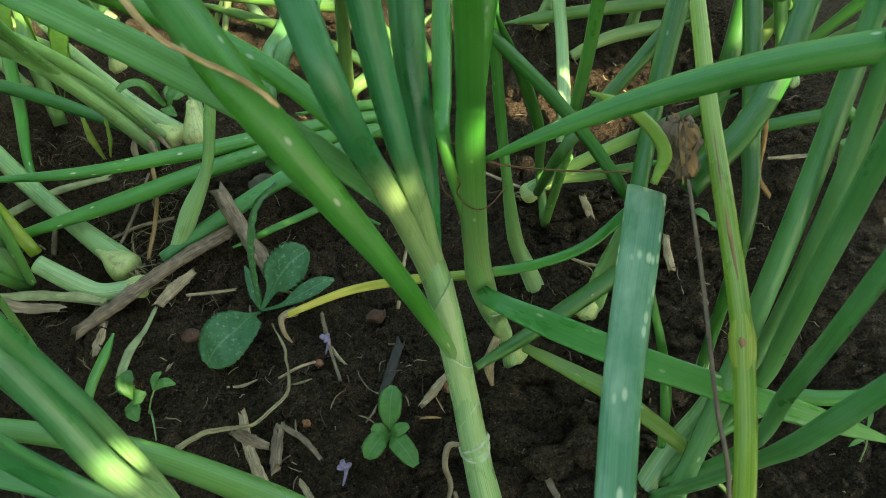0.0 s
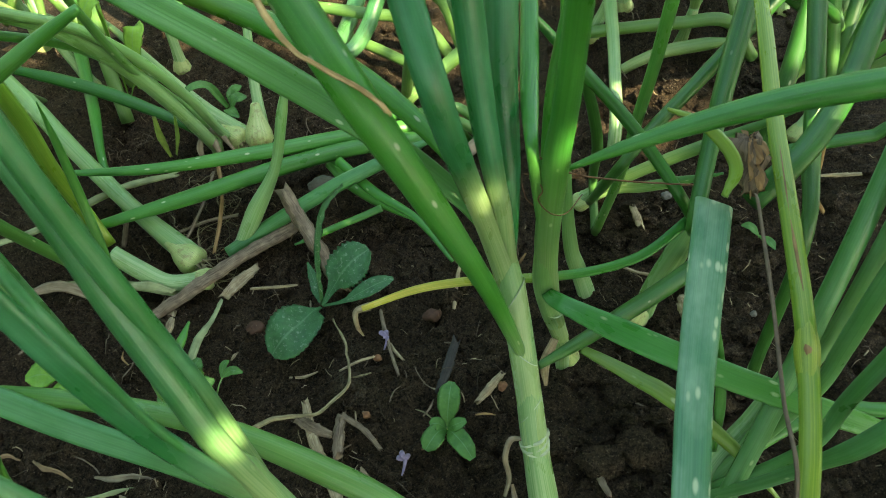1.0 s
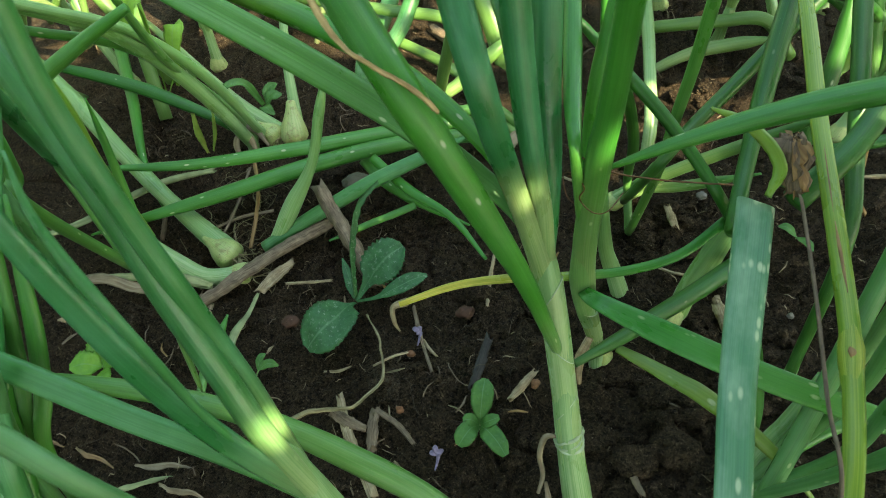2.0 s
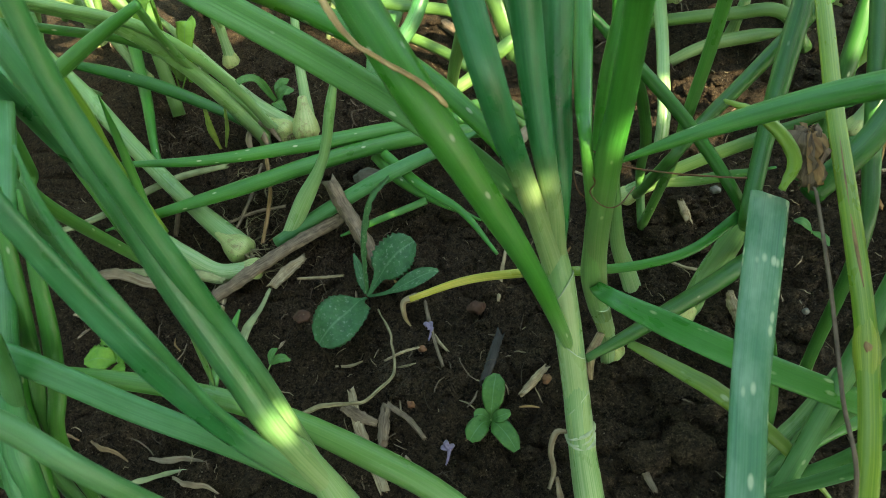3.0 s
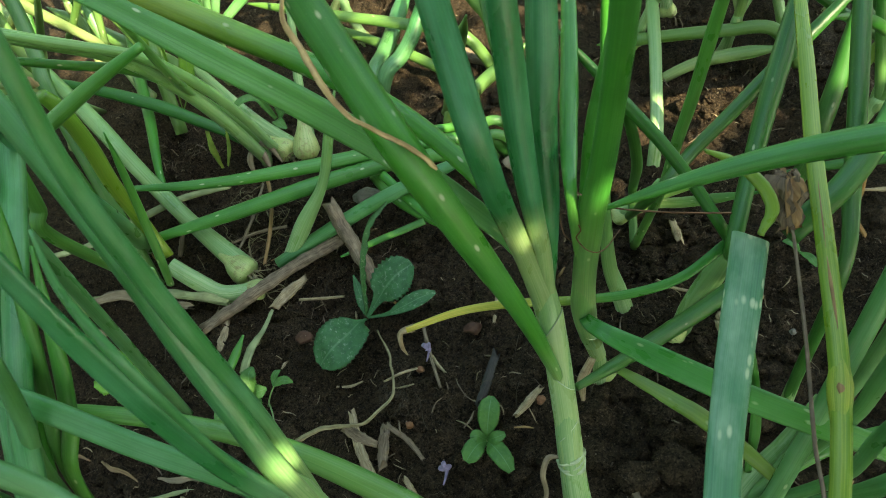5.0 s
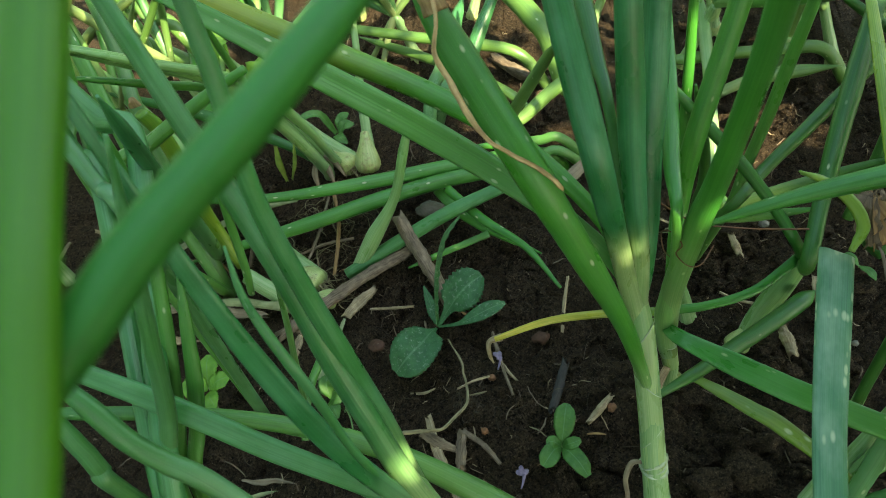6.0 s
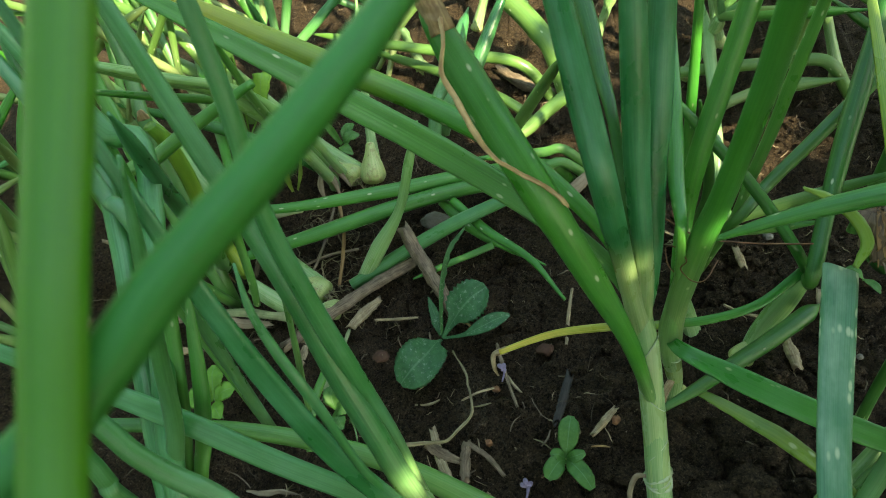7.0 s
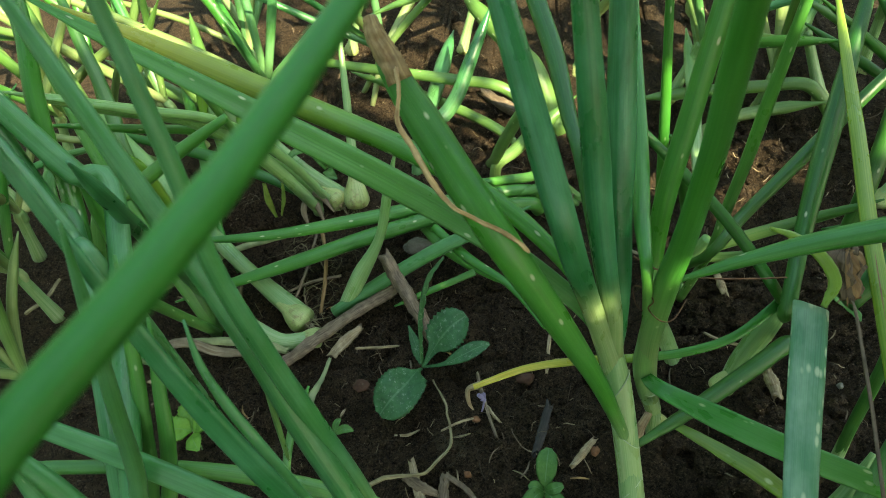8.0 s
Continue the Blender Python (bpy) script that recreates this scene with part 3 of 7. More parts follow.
leaf(left_onion, [(-0.248, 0.230, 0.625), (-0.242, 0.211, 0.558), (-0.236, 0.191, 0.491), (-0.235, 0.175, 0.432), (-0.226, 0.162, 0.373), (-0.213, 0.148, 0.315), (-0.201, 0.135, 0.256), (-0.192, 0.121, 0.197), (-0.176, 0.101, 0.170)],
     [2.0, 6.8, 9.1, 10.1, 11.6, 13.3, 14.9, 16.3, 14.7], SHEEN, "leaf", flat=0.85, sheath=(-3.2, 1.3))
leaf(left_onion, [(-0.311, 0.196, 0.593), (-0.294, 0.176, 0.528), (-0.278, 0.157, 0.463), (-0.263, 0.140, 0.406), (-0.246, 0.125, 0.349), (-0.226, 0.112, 0.292), (-0.201, 0.103, 0.237), (-0.172, 0.100, 0.170)],
     [2.0, 5.7, 7.6, 11.5, 14.0, 15.1, 15.0, 13.5], BLUE, "leaf", flat=0.6, sheath=(-3, 0.7), cup=0.3)
leaf(left_onion, [(-0.246, 0.151, 0.425), (-0.242, 0.138, 0.404), (-0.233, 0.127, 0.383), (-0.223, 0.118, 0.362), (-0.217, 0.113, 0.335), (-0.211, 0.108, 0.280), (-0.197, 0.102, 0.232)],
     [1.5, 4.3, 5.9, 6.4, 6.1, 5.8, 5.5], SHEEN, "leaf", flat=0.7, sheath=(0, 0))
leaf(left_onion, [(-0.518, 0.163, 0.377), (-0.458, 0.154, 0.342), (-0.398, 0.145, 0.307), (-0.339, 0.135, 0.273), (-0.282, 0.123, 0.237), (-0.224, 0.113, 0.202), (-0.172, 0.100, 0.170)],
     [2.0, 10.2, 13.6, 15.9, 16.2, 14.9, 13.4], SHEEN, "leaf", flat=0.55, sheath=(-1, 0.3), cup=0.3)
leaf(left_onion, [(-0.472, 0.138, 0.248), (-0.433, 0.143, 0.238), (-0.362, 0.153, 0.219), (-0.291, 0.156, 0.196), (-0.223, 0.151, 0.167), (-0.159, 0.136, 0.131), (-0.110, 0.120, 0.100), (-0.050, 0.090, 0.040), (-0.030, 0.070, 0.000)],
     [2.5, 10.1, 11.3, 13.4, 16.2, 19.6, 18.6, 17.7, 16.8], LEAF, "leaf", flat=0.85, sheath=(0, 0.5))
leaf(left_onion, [(-0.325, 0.214, 0.076), (-0.321, 0.214, 0.095), (-0.309, 0.217, 0.161), (-0.296, 0.220, 0.227), (-0.284, 0.222, 0.293)],
     [2.5, 5.3, 6.3, 5.8, 4.0], STEM, "leaf", flat=0.7, sheath=(0, 0))
leaf(left_onion, [(-0.320, 0.289, 0.082), (-0.324, 0.270, 0.078), (-0.330, 0.245, 0.073), (-0.331, 0.220, 0.067), (-0.328, 0.195, 0.060)],
     [2.5, 9.1, 9.1, 8.6, 7.6], LEAF, "leaf", flat=0.7, sheath=(0, 0.3))
leaf(left_onion, [(-0.334, 0.101, 0.424), (-0.310, 0.086, 0.383), (-0.299, 0.079, 0.365), (-0.286, 0.075, 0.348), (-0.271, 0.072, 0.332), (-0.240, 0.062, 0.280), (-0.190, 0.060, 0.120)],
     [2.5, 10.9, 11.2, 11.6, 11.9, 11.3, 10.7], SHEEN, "leaf", flat=0.85, sheath=(0, 0.2))

bulb_onion = thing("onion_plant", (-0.375, 0.400, 0.000), "onion with pale swollen bulb and fallen stem lying on the soil", "onion plant", "onion plants in the bed")
leaf(bulb_onion, [(-0.737, 0.707, 0.133), (-0.707, 0.683, 0.122), (-0.678, 0.658, 0.111), (-0.604, 0.597, 0.085), (-0.532, 0.534, 0.058), (-0.458, 0.474, 0.031), (-0.379, 0.418, 0.008)],
     [2.0, 12.9, 17.2, 21.8, 19.8, 19.1, 27.7], STEM, "stem", flat=0.95, sheath=(0, 0.6))
leaf(bulb_onion, [(-0.240, 0.516, 0.190), (-0.254, 0.496, 0.147), (-0.271, 0.472, 0.095), (-0.302, 0.451, 0.049), (-0.332, 0.430, 0.002)],
     [2.5, 11.7, 11.2, 20.2, 17.1], STEM, "leaf", flat=0.9, sheath=(-0.5, 0.8))
leaf(bulb_onion, [(-0.098, 0.526, 0.083), (-0.144, 0.509, 0.072), (-0.212, 0.484, 0.054), (-0.276, 0.455, 0.033), (-0.340, 0.424, 0.010)],
     [2.5, 15.0, 17.3, 17.4, 14.2], SHEEN, "leaf", flat=0.9, sheath=(0, 0.1))

lying_onion = thing("onion_plant", (-0.356, 0.388, 0.000), "onion with curved pale stem lying beside a stick", "onion plant", "onion plants in the bed")
leaf(lying_onion, [(-0.448, 0.395, 0.050), (-0.421, 0.385, 0.033), (-0.393, 0.378, 0.017), (-0.362, 0.385, 0.010)],
     [18.6, 20.0, 20.0, 21.5], STEM, "stem", flat=0.95, sheath=(0.5, 0.8))
leaf(lying_onion, [(-0.348, 0.250, 0.436), (-0.368, 0.274, 0.385), (-0.414, 0.329, 0.266), (-0.459, 0.385, 0.148), (-0.505, 0.440, 0.030), (-0.460, 0.402, 0.045)],
     [2.5, 12.6, 15.6, 18.3, 20.7, 19.7], BLUE, "leaf", flat=0.9, sheath=(-0.5, 0.6))

trailing_onion = thing("onion_plant", (-0.090, 0.585, 0.010), "onion plant with leaves trailing flat over the soil", "onion plant", "onion plants in the bed")
leaf(trailing_onion, [(-0.531, 0.467, 0.100), (-0.424, 0.491, 0.079), (-0.318, 0.524, 0.066), (-0.213, 0.561, 0.054), (-0.107, 0.593, 0.040), (-0.090, 0.585, 0.010)],
     [4.8, 12.3, 17.4, 18.9, 16.2, 16.2], LEAF, "leaf", flat=0.7, sheath=(0, 0.1))
leaf(trailing_onion, [(-0.529, 0.414, 0.048), (-0.474, 0.437, 0.049), (-0.383, 0.474, 0.050), (-0.293, 0.512, 0.052), (-0.201, 0.546, 0.050), (-0.106, 0.570, 0.040), (-0.090, 0.585, 0.010)],
     [2.5, 11.6, 18.3, 19.9, 18.9, 17.6, 17.6], LEAF, "leaf", flat=0.85, sheath=(0, 0.1))
leaf(trailing_onion, [(-0.207, 0.596, 0.051), (-0.157, 0.600, 0.050), (-0.131, 0.603, 0.050), (-0.105, 0.606, 0.050), (-0.079, 0.609, 0.050), (-0.090, 0.585, 0.010)],
     [2.5, 11.4, 12.6, 13.0, 12.7, 12.7], LEAF, "leaf", flat=0.8, sheath=(0, 0.3))
leaf(trailing_onion, [(-0.199, 0.569, 0.040), (-0.150, 0.580, 0.040), (-0.126, 0.586, 0.040), (-0.103, 0.591, 0.040), (-0.080, 0.596, 0.040), (-0.090, 0.585, 0.010)],
     [2.5, 11.3, 12.4, 12.9, 12.8, 12.8], LEAF, "leaf", flat=0.8, sheath=(0, 0.3))
leaf(trailing_onion, [(-0.104, 0.447, 0.019), (-0.148, 0.472, 0.020), (-0.180, 0.491, 0.021), (-0.210, 0.514, 0.024), (-0.236, 0.542, 0.030)],
     [2.5, 10.3, 12.8, 13.9, 13.7], LEAF, "leaf", flat=0.8, sheath=(0, 0.1))
leaf(trailing_onion, [(-0.219, 0.524, 0.051), (-0.173, 0.478, 0.046), (-0.122, 0.438, 0.044), (-0.083, 0.387, 0.036)],
     [11.3, 11.9, 8.3, 3.8], LEAF, "leaf", flat=0.7, sheath=(0, 0))
leaf(trailing_onion, [(-0.264, 0.431, 0.013), (-0.237, 0.444, 0.015), (-0.214, 0.455, 0.017), (-0.191, 0.466, 0.018), (-0.168, 0.477, 0.020)],
     [2.5, 7.7, 8.1, 8.6, 9.1], LEAF, "leaf", flat=0.6, sheath=(0, 0.1))

back_left_onion = thing("onion_plant", (-0.400, 0.600, 0.000), "onion plant with long fallen leaves further back", "onion plant", "onion plants in the bed")
leaf(back_left_onion, [(-0.527, 0.406, 0.374), (-0.507, 0.436, 0.339), (-0.487, 0.465, 0.304), (-0.454, 0.515, 0.245), (-0.430, 0.549, 0.175), (-0.412, 0.574, 0.098), (-0.398, 0.594, 0.019), (-0.400, 0.600, 0.000)],
     [2.0, 10.3, 13.8, 15.3, 16.2, 16.6, 16.3, 16.3], STEM, "leaf", flat=0.9, sheath=(-0.6, 0.8))
leaf(back_left_onion, [(-0.512, 0.418, 0.357), (-0.492, 0.449, 0.322), (-0.471, 0.479, 0.288), (-0.439, 0.528, 0.234), (-0.414, 0.563, 0.167), (-0.396, 0.588, 0.094), (-0.382, 0.608, 0.018), (-0.400, 0.600, 0.000)],
     [2.0, 7.7, 10.3, 11.4, 12.2, 12.5, 12.2, 12.2], STEM, "leaf", flat=0.9, sheath=(-0.8, 0.8))
leaf(back_left_onion, [(-0.534, 0.421, 0.325), (-0.512, 0.453, 0.293), (-0.491, 0.485, 0.261), (-0.459, 0.533, 0.213), (-0.435, 0.568, 0.153), (-0.416, 0.594, 0.086), (-0.402, 0.614, 0.016), (-0.400, 0.600, 0.000)],
     [2.0, 7.2, 9.6, 10.6, 11.3, 11.6, 11.4, 11.4], LEAF, "leaf", flat=0.9, sheath=(-0.4, 0.9))
leaf(back_left_onion, [(-0.405, 0.465, 0.374), (-0.409, 0.484, 0.328), (-0.414, 0.503, 0.282), (-0.422, 0.538, 0.197), (-0.425, 0.578, 0.113), (-0.428, 0.618, 0.029), (-0.400, 0.600, 0.000)],
     [2.0, 6.3, 8.3, 10.8, 12.0, 10.5, 10.5], LEAF, "leaf", flat=0.9, sheath=(-0.2, 0.9))

lying_bulb_onion = thing("onion_plant", (-0.366, 0.615, 0.000), "onion with pale bulb and stem lying on the soil", "onion plant", "onion plants in the bed")
leaf(lying_bulb_onion, [(-0.637, 0.853, 0.054), (-0.593, 0.813, 0.046), (-0.549, 0.773, 0.038), (-0.489, 0.719, 0.026), (-0.427, 0.666, 0.016), (-0.360, 0.619, 0.010)],
     [2.0, 10.0, 13.4, 15.5, 17.4, 18.1], STEM, "stem", flat=0.95, sheath=(0.3, 0.9))

upright_bulb_onion = thing("onion_plant", (-0.343, 0.612, 0.000), "onion with round pale bulb standing in the soil", "onion plant", "onion plants in the bed")
leaf(upright_bulb_onion, [(-0.357, 0.790, 0.197), (-0.355, 0.750, 0.152), (-0.352, 0.711, 0.106), (-0.351, 0.683, 0.074), (-0.347, 0.656, 0.042), (-0.343, 0.628, 0.010)],
     [2.0, 8.2, 10.9, 11.9, 13.8, 18.7], STEM, "stem", flat=1, sheath=(0, 1))

side_leaf_onion = thing("onion_plant", (-0.470, 0.620, 0.000), "onion plant with dark leaves fallen sideways", "onion plant", "onion plants in the bed")
leaf(side_leaf_onion, [(-0.725, 0.664, 0.119), (-0.651, 0.656, 0.101), (-0.592, 0.650, 0.086), (-0.533, 0.641, 0.069), (-0.482, 0.629, 0.051), (-0.441, 0.618, 0.035), (-0.400, 0.606, 0.012)],
     [2.0, 12.2, 16.3, 17.5, 15.4, 12.4, 10.0], DARK, "leaf", flat=0.6, sheath=(0, 0))
leaf(side_leaf_onion, [(-0.687, 0.895, 0.069), (-0.665, 0.850, 0.066), (-0.613, 0.741, 0.060), (-0.558, 0.635, 0.054), (-0.506, 0.527, 0.048), (-0.488, 0.495, 0.000)],
     [2.5, 19.1, 17.8, 15.2, 9.7, 9.3], LEAF, "leaf", flat=0.9, sheath=(0, 0))

cut_leaf_onion = thing("onion_plant", (-0.570, 0.360, 0.000), "onion plant with a broken leaf end", "onion plant", "onion plants in the bed")
leaf(cut_leaf_onion, [(-0.358, 0.432, 0.314), (-0.393, 0.421, 0.298), (-0.427, 0.410, 0.281), (-0.461, 0.397, 0.263), (-0.505, 0.382, 0.240), (-0.550, 0.365, 0.120), (-0.570, 0.360, 0.000)],
     [8.1, 11.8, 13.9, 14.4, 13.7, 13.0, 12.3], LEAF, "leaf", flat=0.9, sheath=(0, 0.3))
leaf(cut_leaf_onion, [(-0.560, 0.362, 0.059), (-0.565, 0.361, 0.030), (-0.570, 0.360, 0.000)], [11.1, 14.2, 15.4], STEM, "stem", sheath=(0.2, 0.9))

tall_left_onion = thing("onion_plant", (-0.490, 0.400, 0.000), "onion plant with upright green leaves crowded together", "onion plant", "onion plants in the bed")
leaf(tall_left_onion, [(-0.619, 0.646, 0.354), (-0.604, 0.621, 0.327), (-0.590, 0.595, 0.300), (-0.571, 0.564, 0.267), (-0.556, 0.532, 0.234), (-0.542, 0.499, 0.200), (-0.490, 0.400, 0.000)],
     [2.0, 10.4, 13.8, 15.8, 16.8, 16.6, 16.6], DARK, "leaf", flat=0.85, sheath=(0, 0.2))
leaf(tall_left_onion, [(-0.613, 0.570, 0.347), (-0.603, 0.551, 0.314), (-0.592, 0.532, 0.280), (-0.580, 0.510, 0.240), (-0.566, 0.488, 0.200), (-0.551, 0.467, 0.160), (-0.490, 0.400, 0.000)],
     [2.0, 11.9, 15.8, 17.1, 17.9, 18.1, 18.1], LEAF, "leaf", flat=0.85, sheath=(0, 0.2))
leaf(tall_left_onion, [(-0.446, 0.343, 0.349), (-0.450, 0.337, 0.300), (-0.452, 0.332, 0.266), (-0.457, 0.327, 0.233), (-0.463, 0.322, 0.200), (-0.490, 0.400, 0.000)],
     [2.5, 11.7, 13.0, 13.9, 14.3, 14.3], LEAF, "leaf", flat=0.85, sheath=(0, 0.2))

leaf(tall_left_onion, [(-0.482, 0.433, 0.269), (-0.478, 0.437, 0.246), (-0.479, 0.439, 0.197), (-0.481, 0.434, 0.143), (-0.481, 0.434, 0.092), (-0.464, 0.417, 0.038)],
     [13.0, 17.5, 18.5, 18.0, 16.5, 14.0], STALK, "leaf", "yellowing leaf with a brown end", flat=0.8, sheath=(0, 0.7))
leaf(tall_left_onion, [(-0.406, 0.389, 0.260), (-0.410, 0.384, 0.219), (-0.411, 0.371, 0.171), (-0.410, 0.353, 0.119), (-0.418, 0.350, 0.080)],
     [1.5, 7.5, 9.5, 9.5, 8.5], LEAF, "leaf", flat=0.8, sheath=(0, 0.2))
part("dead_tip", tube([(-0.483, 0.434, 0.277), (-0.484, 0.434, 0.283), (-0.487, 0.435, 0.284)], [0.0125, 0.0085, 0.003], 0.6, 16, 14, ribs=0.12, seed=15), TIPDRY, tall_left_onion, "shrivelled brown leaf end")

near_left_onion = thing("onion_plant", (-0.400, 0.240, 0.000), "onion plant with long bluish leaves bending over", "onion plant", "onion plants in the bed")
leaf(near_left_onion, [(-0.491, 0.481, 0.500), (-0.486, 0.455, 0.470), (-0.481, 0.429, 0.440), (-0.473, 0.389, 0.393), (-0.467, 0.348, 0.347), (-0.458, 0.308, 0.300), (-0.400, 0.240, 0.000)],
     [2.0, 7.8, 10.4, 11.4, 12.6, 11.9, 11.9], LEAF, "leaf", flat=0.8, sheath=(0, 0.2))
leaf(near_left_onion, [(-0.490, 0.341, 0.461), (-0.471, 0.324, 0.430), (-0.451, 0.307, 0.400), (-0.432, 0.290, 0.370), (-0.414, 0.272, 0.340), (-0.394, 0.256, 0.310), (-0.400, 0.240, 0.000)],
     [2.0, 8.8, 11.7, 12.0, 12.2, 12.5, 12.5], BLUE, "leaf", flat=0.85, sheath=(0, 0.2))

flat_leaf_onion = thing("onion_plant", (-0.385, 0.090, 0.000), "onion plant with flattened grooved upright leaves", "onion plant", "onion plants in the bed")
leaf(flat_leaf_onion, [(-0.267, 0.153, 0.494), (-0.285, 0.145, 0.437), (-0.308, 0.134, 0.365), (-0.330, 0.123, 0.293), (-0.357, 0.112, 0.222), (-0.385, 0.100, 0.100), (-0.385, 0.090, 0.000)],
     [2.5, 8.1, 10.9, 13.2, 13.5, 12.8, 12.2], SHEEN, "leaf", flat=0.7, sheath=(0, 0.2))
leaf(flat_leaf_onion, [(-0.340, 0.226, 0.380), (-0.344, 0.201, 0.337), (-0.349, 0.174, 0.291), (-0.355, 0.147, 0.245), (-0.360, 0.120, 0.200), (-0.372, 0.100, 0.100), (-0.385, 0.090, 0.000)],
     [2.5, 10.2, 11.3, 12.0, 7.9, 7.5, 7.1], LEAF, "leaf", flat=0.6, sheath=(0, 0.2))
leaf(flat_leaf_onion, [(-0.329, 0.205, 0.342), (-0.333, 0.179, 0.300), (-0.336, 0.158, 0.266), (-0.342, 0.137, 0.233), (-0.350, 0.115, 0.200), (-0.370, 0.100, 0.100), (-0.385, 0.090, 0.000)],
     [2.5, 9.8, 12.3, 12.6, 10.9, 10.4, 9.9], LEAF, "leaf", flat=0.6, sheath=(0, 0.2))
leaf(flat_leaf_onion, [(-0.384, 0.115, 0.348), (-0.381, 0.102, 0.300), (-0.379, 0.098, 0.283), (-0.378, 0.094, 0.267), (-0.376, 0.090, 0.250), (-0.380, 0.090, 0.100), (-0.385, 0.090, 0.000)],
     [2.5, 12.8, 13.2, 13.6, 13.9, 13.2, 12.6], SHEEN, "leaf", flat=0.8, sheath=(0, 0.2))

left_edge_onion = thing("onion_plant", (-0.360, 0.020, 0.000), "onion plant with several long grey-green leaves leaning over", "onion plant", "onion plants in the bed")
leaf(left_edge_onion, [(-0.477, 0.343, 0.461), (-0.451, 0.329, 0.420), (-0.434, 0.320, 0.393), (-0.416, 0.312, 0.366), (-0.396, 0.305, 0.340), (-0.345, 0.105, 0.250), (-0.355, 0.050, 0.100), (-0.360, 0.020, 0.000)],
     [2.5, 16.2, 17.4, 17.8, 17.6, 16.7, 15.9, 15.1], SHEEN, "leaf", flat=0.85, sheath=(0, 0))
leaf(left_edge_onion, [(-0.480, 0.349, 0.437), (-0.460, 0.322, 0.400), (-0.447, 0.306, 0.376), (-0.433, 0.290, 0.353), (-0.418, 0.275, 0.330), (-0.352, 0.090, 0.230), (-0.360, 0.045, 0.100), (-0.360, 0.020, 0.000)],
     [2.5, 14.3, 15.2, 15.4, 14.9, 14.1, 13.4, 12.7], SHEEN, "leaf", flat=0.85, sheath=(0, 0))
leaf(left_edge_onion, [(-0.438, 0.406, 0.479), (-0.440, 0.375, 0.440), (-0.441, 0.349, 0.407), (-0.437, 0.324, 0.374), (-0.428, 0.301, 0.340), (-0.360, 0.100, 0.200), (-0.360, 0.050, 0.100), (-0.360, 0.020, 0.000)],
     [2.5, 13.4, 14.3, 14.9, 15.2, 14.4, 13.7, 13.0], LEAF, "leaf", flat=0.85, sheath=(0, 0))

near_onion = thing("onion_plant", (-0.250, -0.170, 0.000), "onion plant with two tall green leaves", "onion plant", "onion plants in the bed")
leaf(near_onion, [(-0.089, 0.152, 0.617), (-0.108, 0.118, 0.606), (-0.127, 0.085, 0.594), (-0.137, 0.068, 0.589), (-0.148, 0.051, 0.584), (-0.160, 0.034, 0.579), (-0.170, 0.017, 0.573), (-0.200, -0.033, 0.558), (-0.235, -0.100, 0.480), (-0.245, -0.150, 0.200), (-0.250, -0.170, 0.000)],
     [2.0, 5.8, 7.7, 8.6, 9.1, 9.4, 9.7, 9.2, 8.7, 8.3, 7.9], PLAIN, "leaf", flat=0.9, sheath=(0, 0))
leaf(near_onion, [(-0.194, 0.130, 0.626), (-0.183, 0.076, 0.604), (-0.178, 0.053, 0.595), (-0.173, 0.029, 0.586), (-0.168, 0.006, 0.576), (-0.158, -0.040, 0.555), (-0.160, -0.110, 0.470), (-0.200, -0.160, 0.200), (-0.250, -0.170, 0.000)],
     [2.5, 11.8, 11.0, 10.3, 9.4, 8.9, 8.4, 8.0, 7.6], LIGHT, "leaf", flat=0.9, sheath=(0, 0))

far_right_onion = thing("onion_plant", (0.062, 0.493, 0.000), "onion plant with small pale bulb and dark leaves", "onion plant", "onion plants in the bed")
leaf(far_right_onion, [(0.061, 0.489, 0.015), (0.074, 0.485, 0.032), (0.086, 0.483, 0.050), (0.096, 0.483, 0.070)],
     [14.9, 13.6, 12.9, 12.7], STEM, "stem", flat=1, sheath=(0.9, 0))
leaf(far_right_onion, [(0.191, 0.456, 0.084), (0.149, 0.468, 0.060), (0.120, 0.477, 0.044), (0.091, 0.488, 0.029), (0.062, 0.493, 0.010)],
     [2.5, 11.5, 12.0, 10.8, 18.8], LEAF, "leaf", flat=0.9, sheath=(0, 0.9))
leaf(far_right_onion, [(0.227, 0.442, 0.174), (0.199, 0.452, 0.147), (0.171, 0.462, 0.120), (0.136, 0.474, 0.086), (0.101, 0.485, 0.051), (0.067, 0.494, 0.015)],
     [2.0, 9.5, 12.7, 13.5, 13.0, 15.0], DARK, "leaf", flat=0.9, sheath=(0, 0.6))
leaf(far_right_onion, [(0.306, 0.581, 0.308), (0.235, 0.527, 0.263), (0.164, 0.472, 0.219), (0.132, 0.447, 0.198), (0.100, 0.422, 0.178), (0.070, 0.395, 0.156), (0.065, 0.470, 0.030)],
     [2.0, 10.0, 13.3, 12.4, 11.7, 9.8, 9.3], DARK, "leaf", flat=0.9, sheath=(0, 0.1))

pale_stem_onion = thing("onion_plant", (0.105, 0.570, 0.000), "onion plant with pale sunlit upright stem", "onion plant", "onion plants in the bed")
leaf(pale_stem_onion, [(0.120, 0.858, 0.087), (0.119, 0.819, 0.080), (0.118, 0.780, 0.072), (0.116, 0.717, 0.061), (0.112, 0.654, 0.049), (0.107, 0.591, 0.038), (0.105, 0.570, 0.000)],
     [2.0, 13.3, 17.7, 15.8, 15.3, 15.9, 15.9], STEM, "stem", flat=0.95, sheath=(0, 0.9))

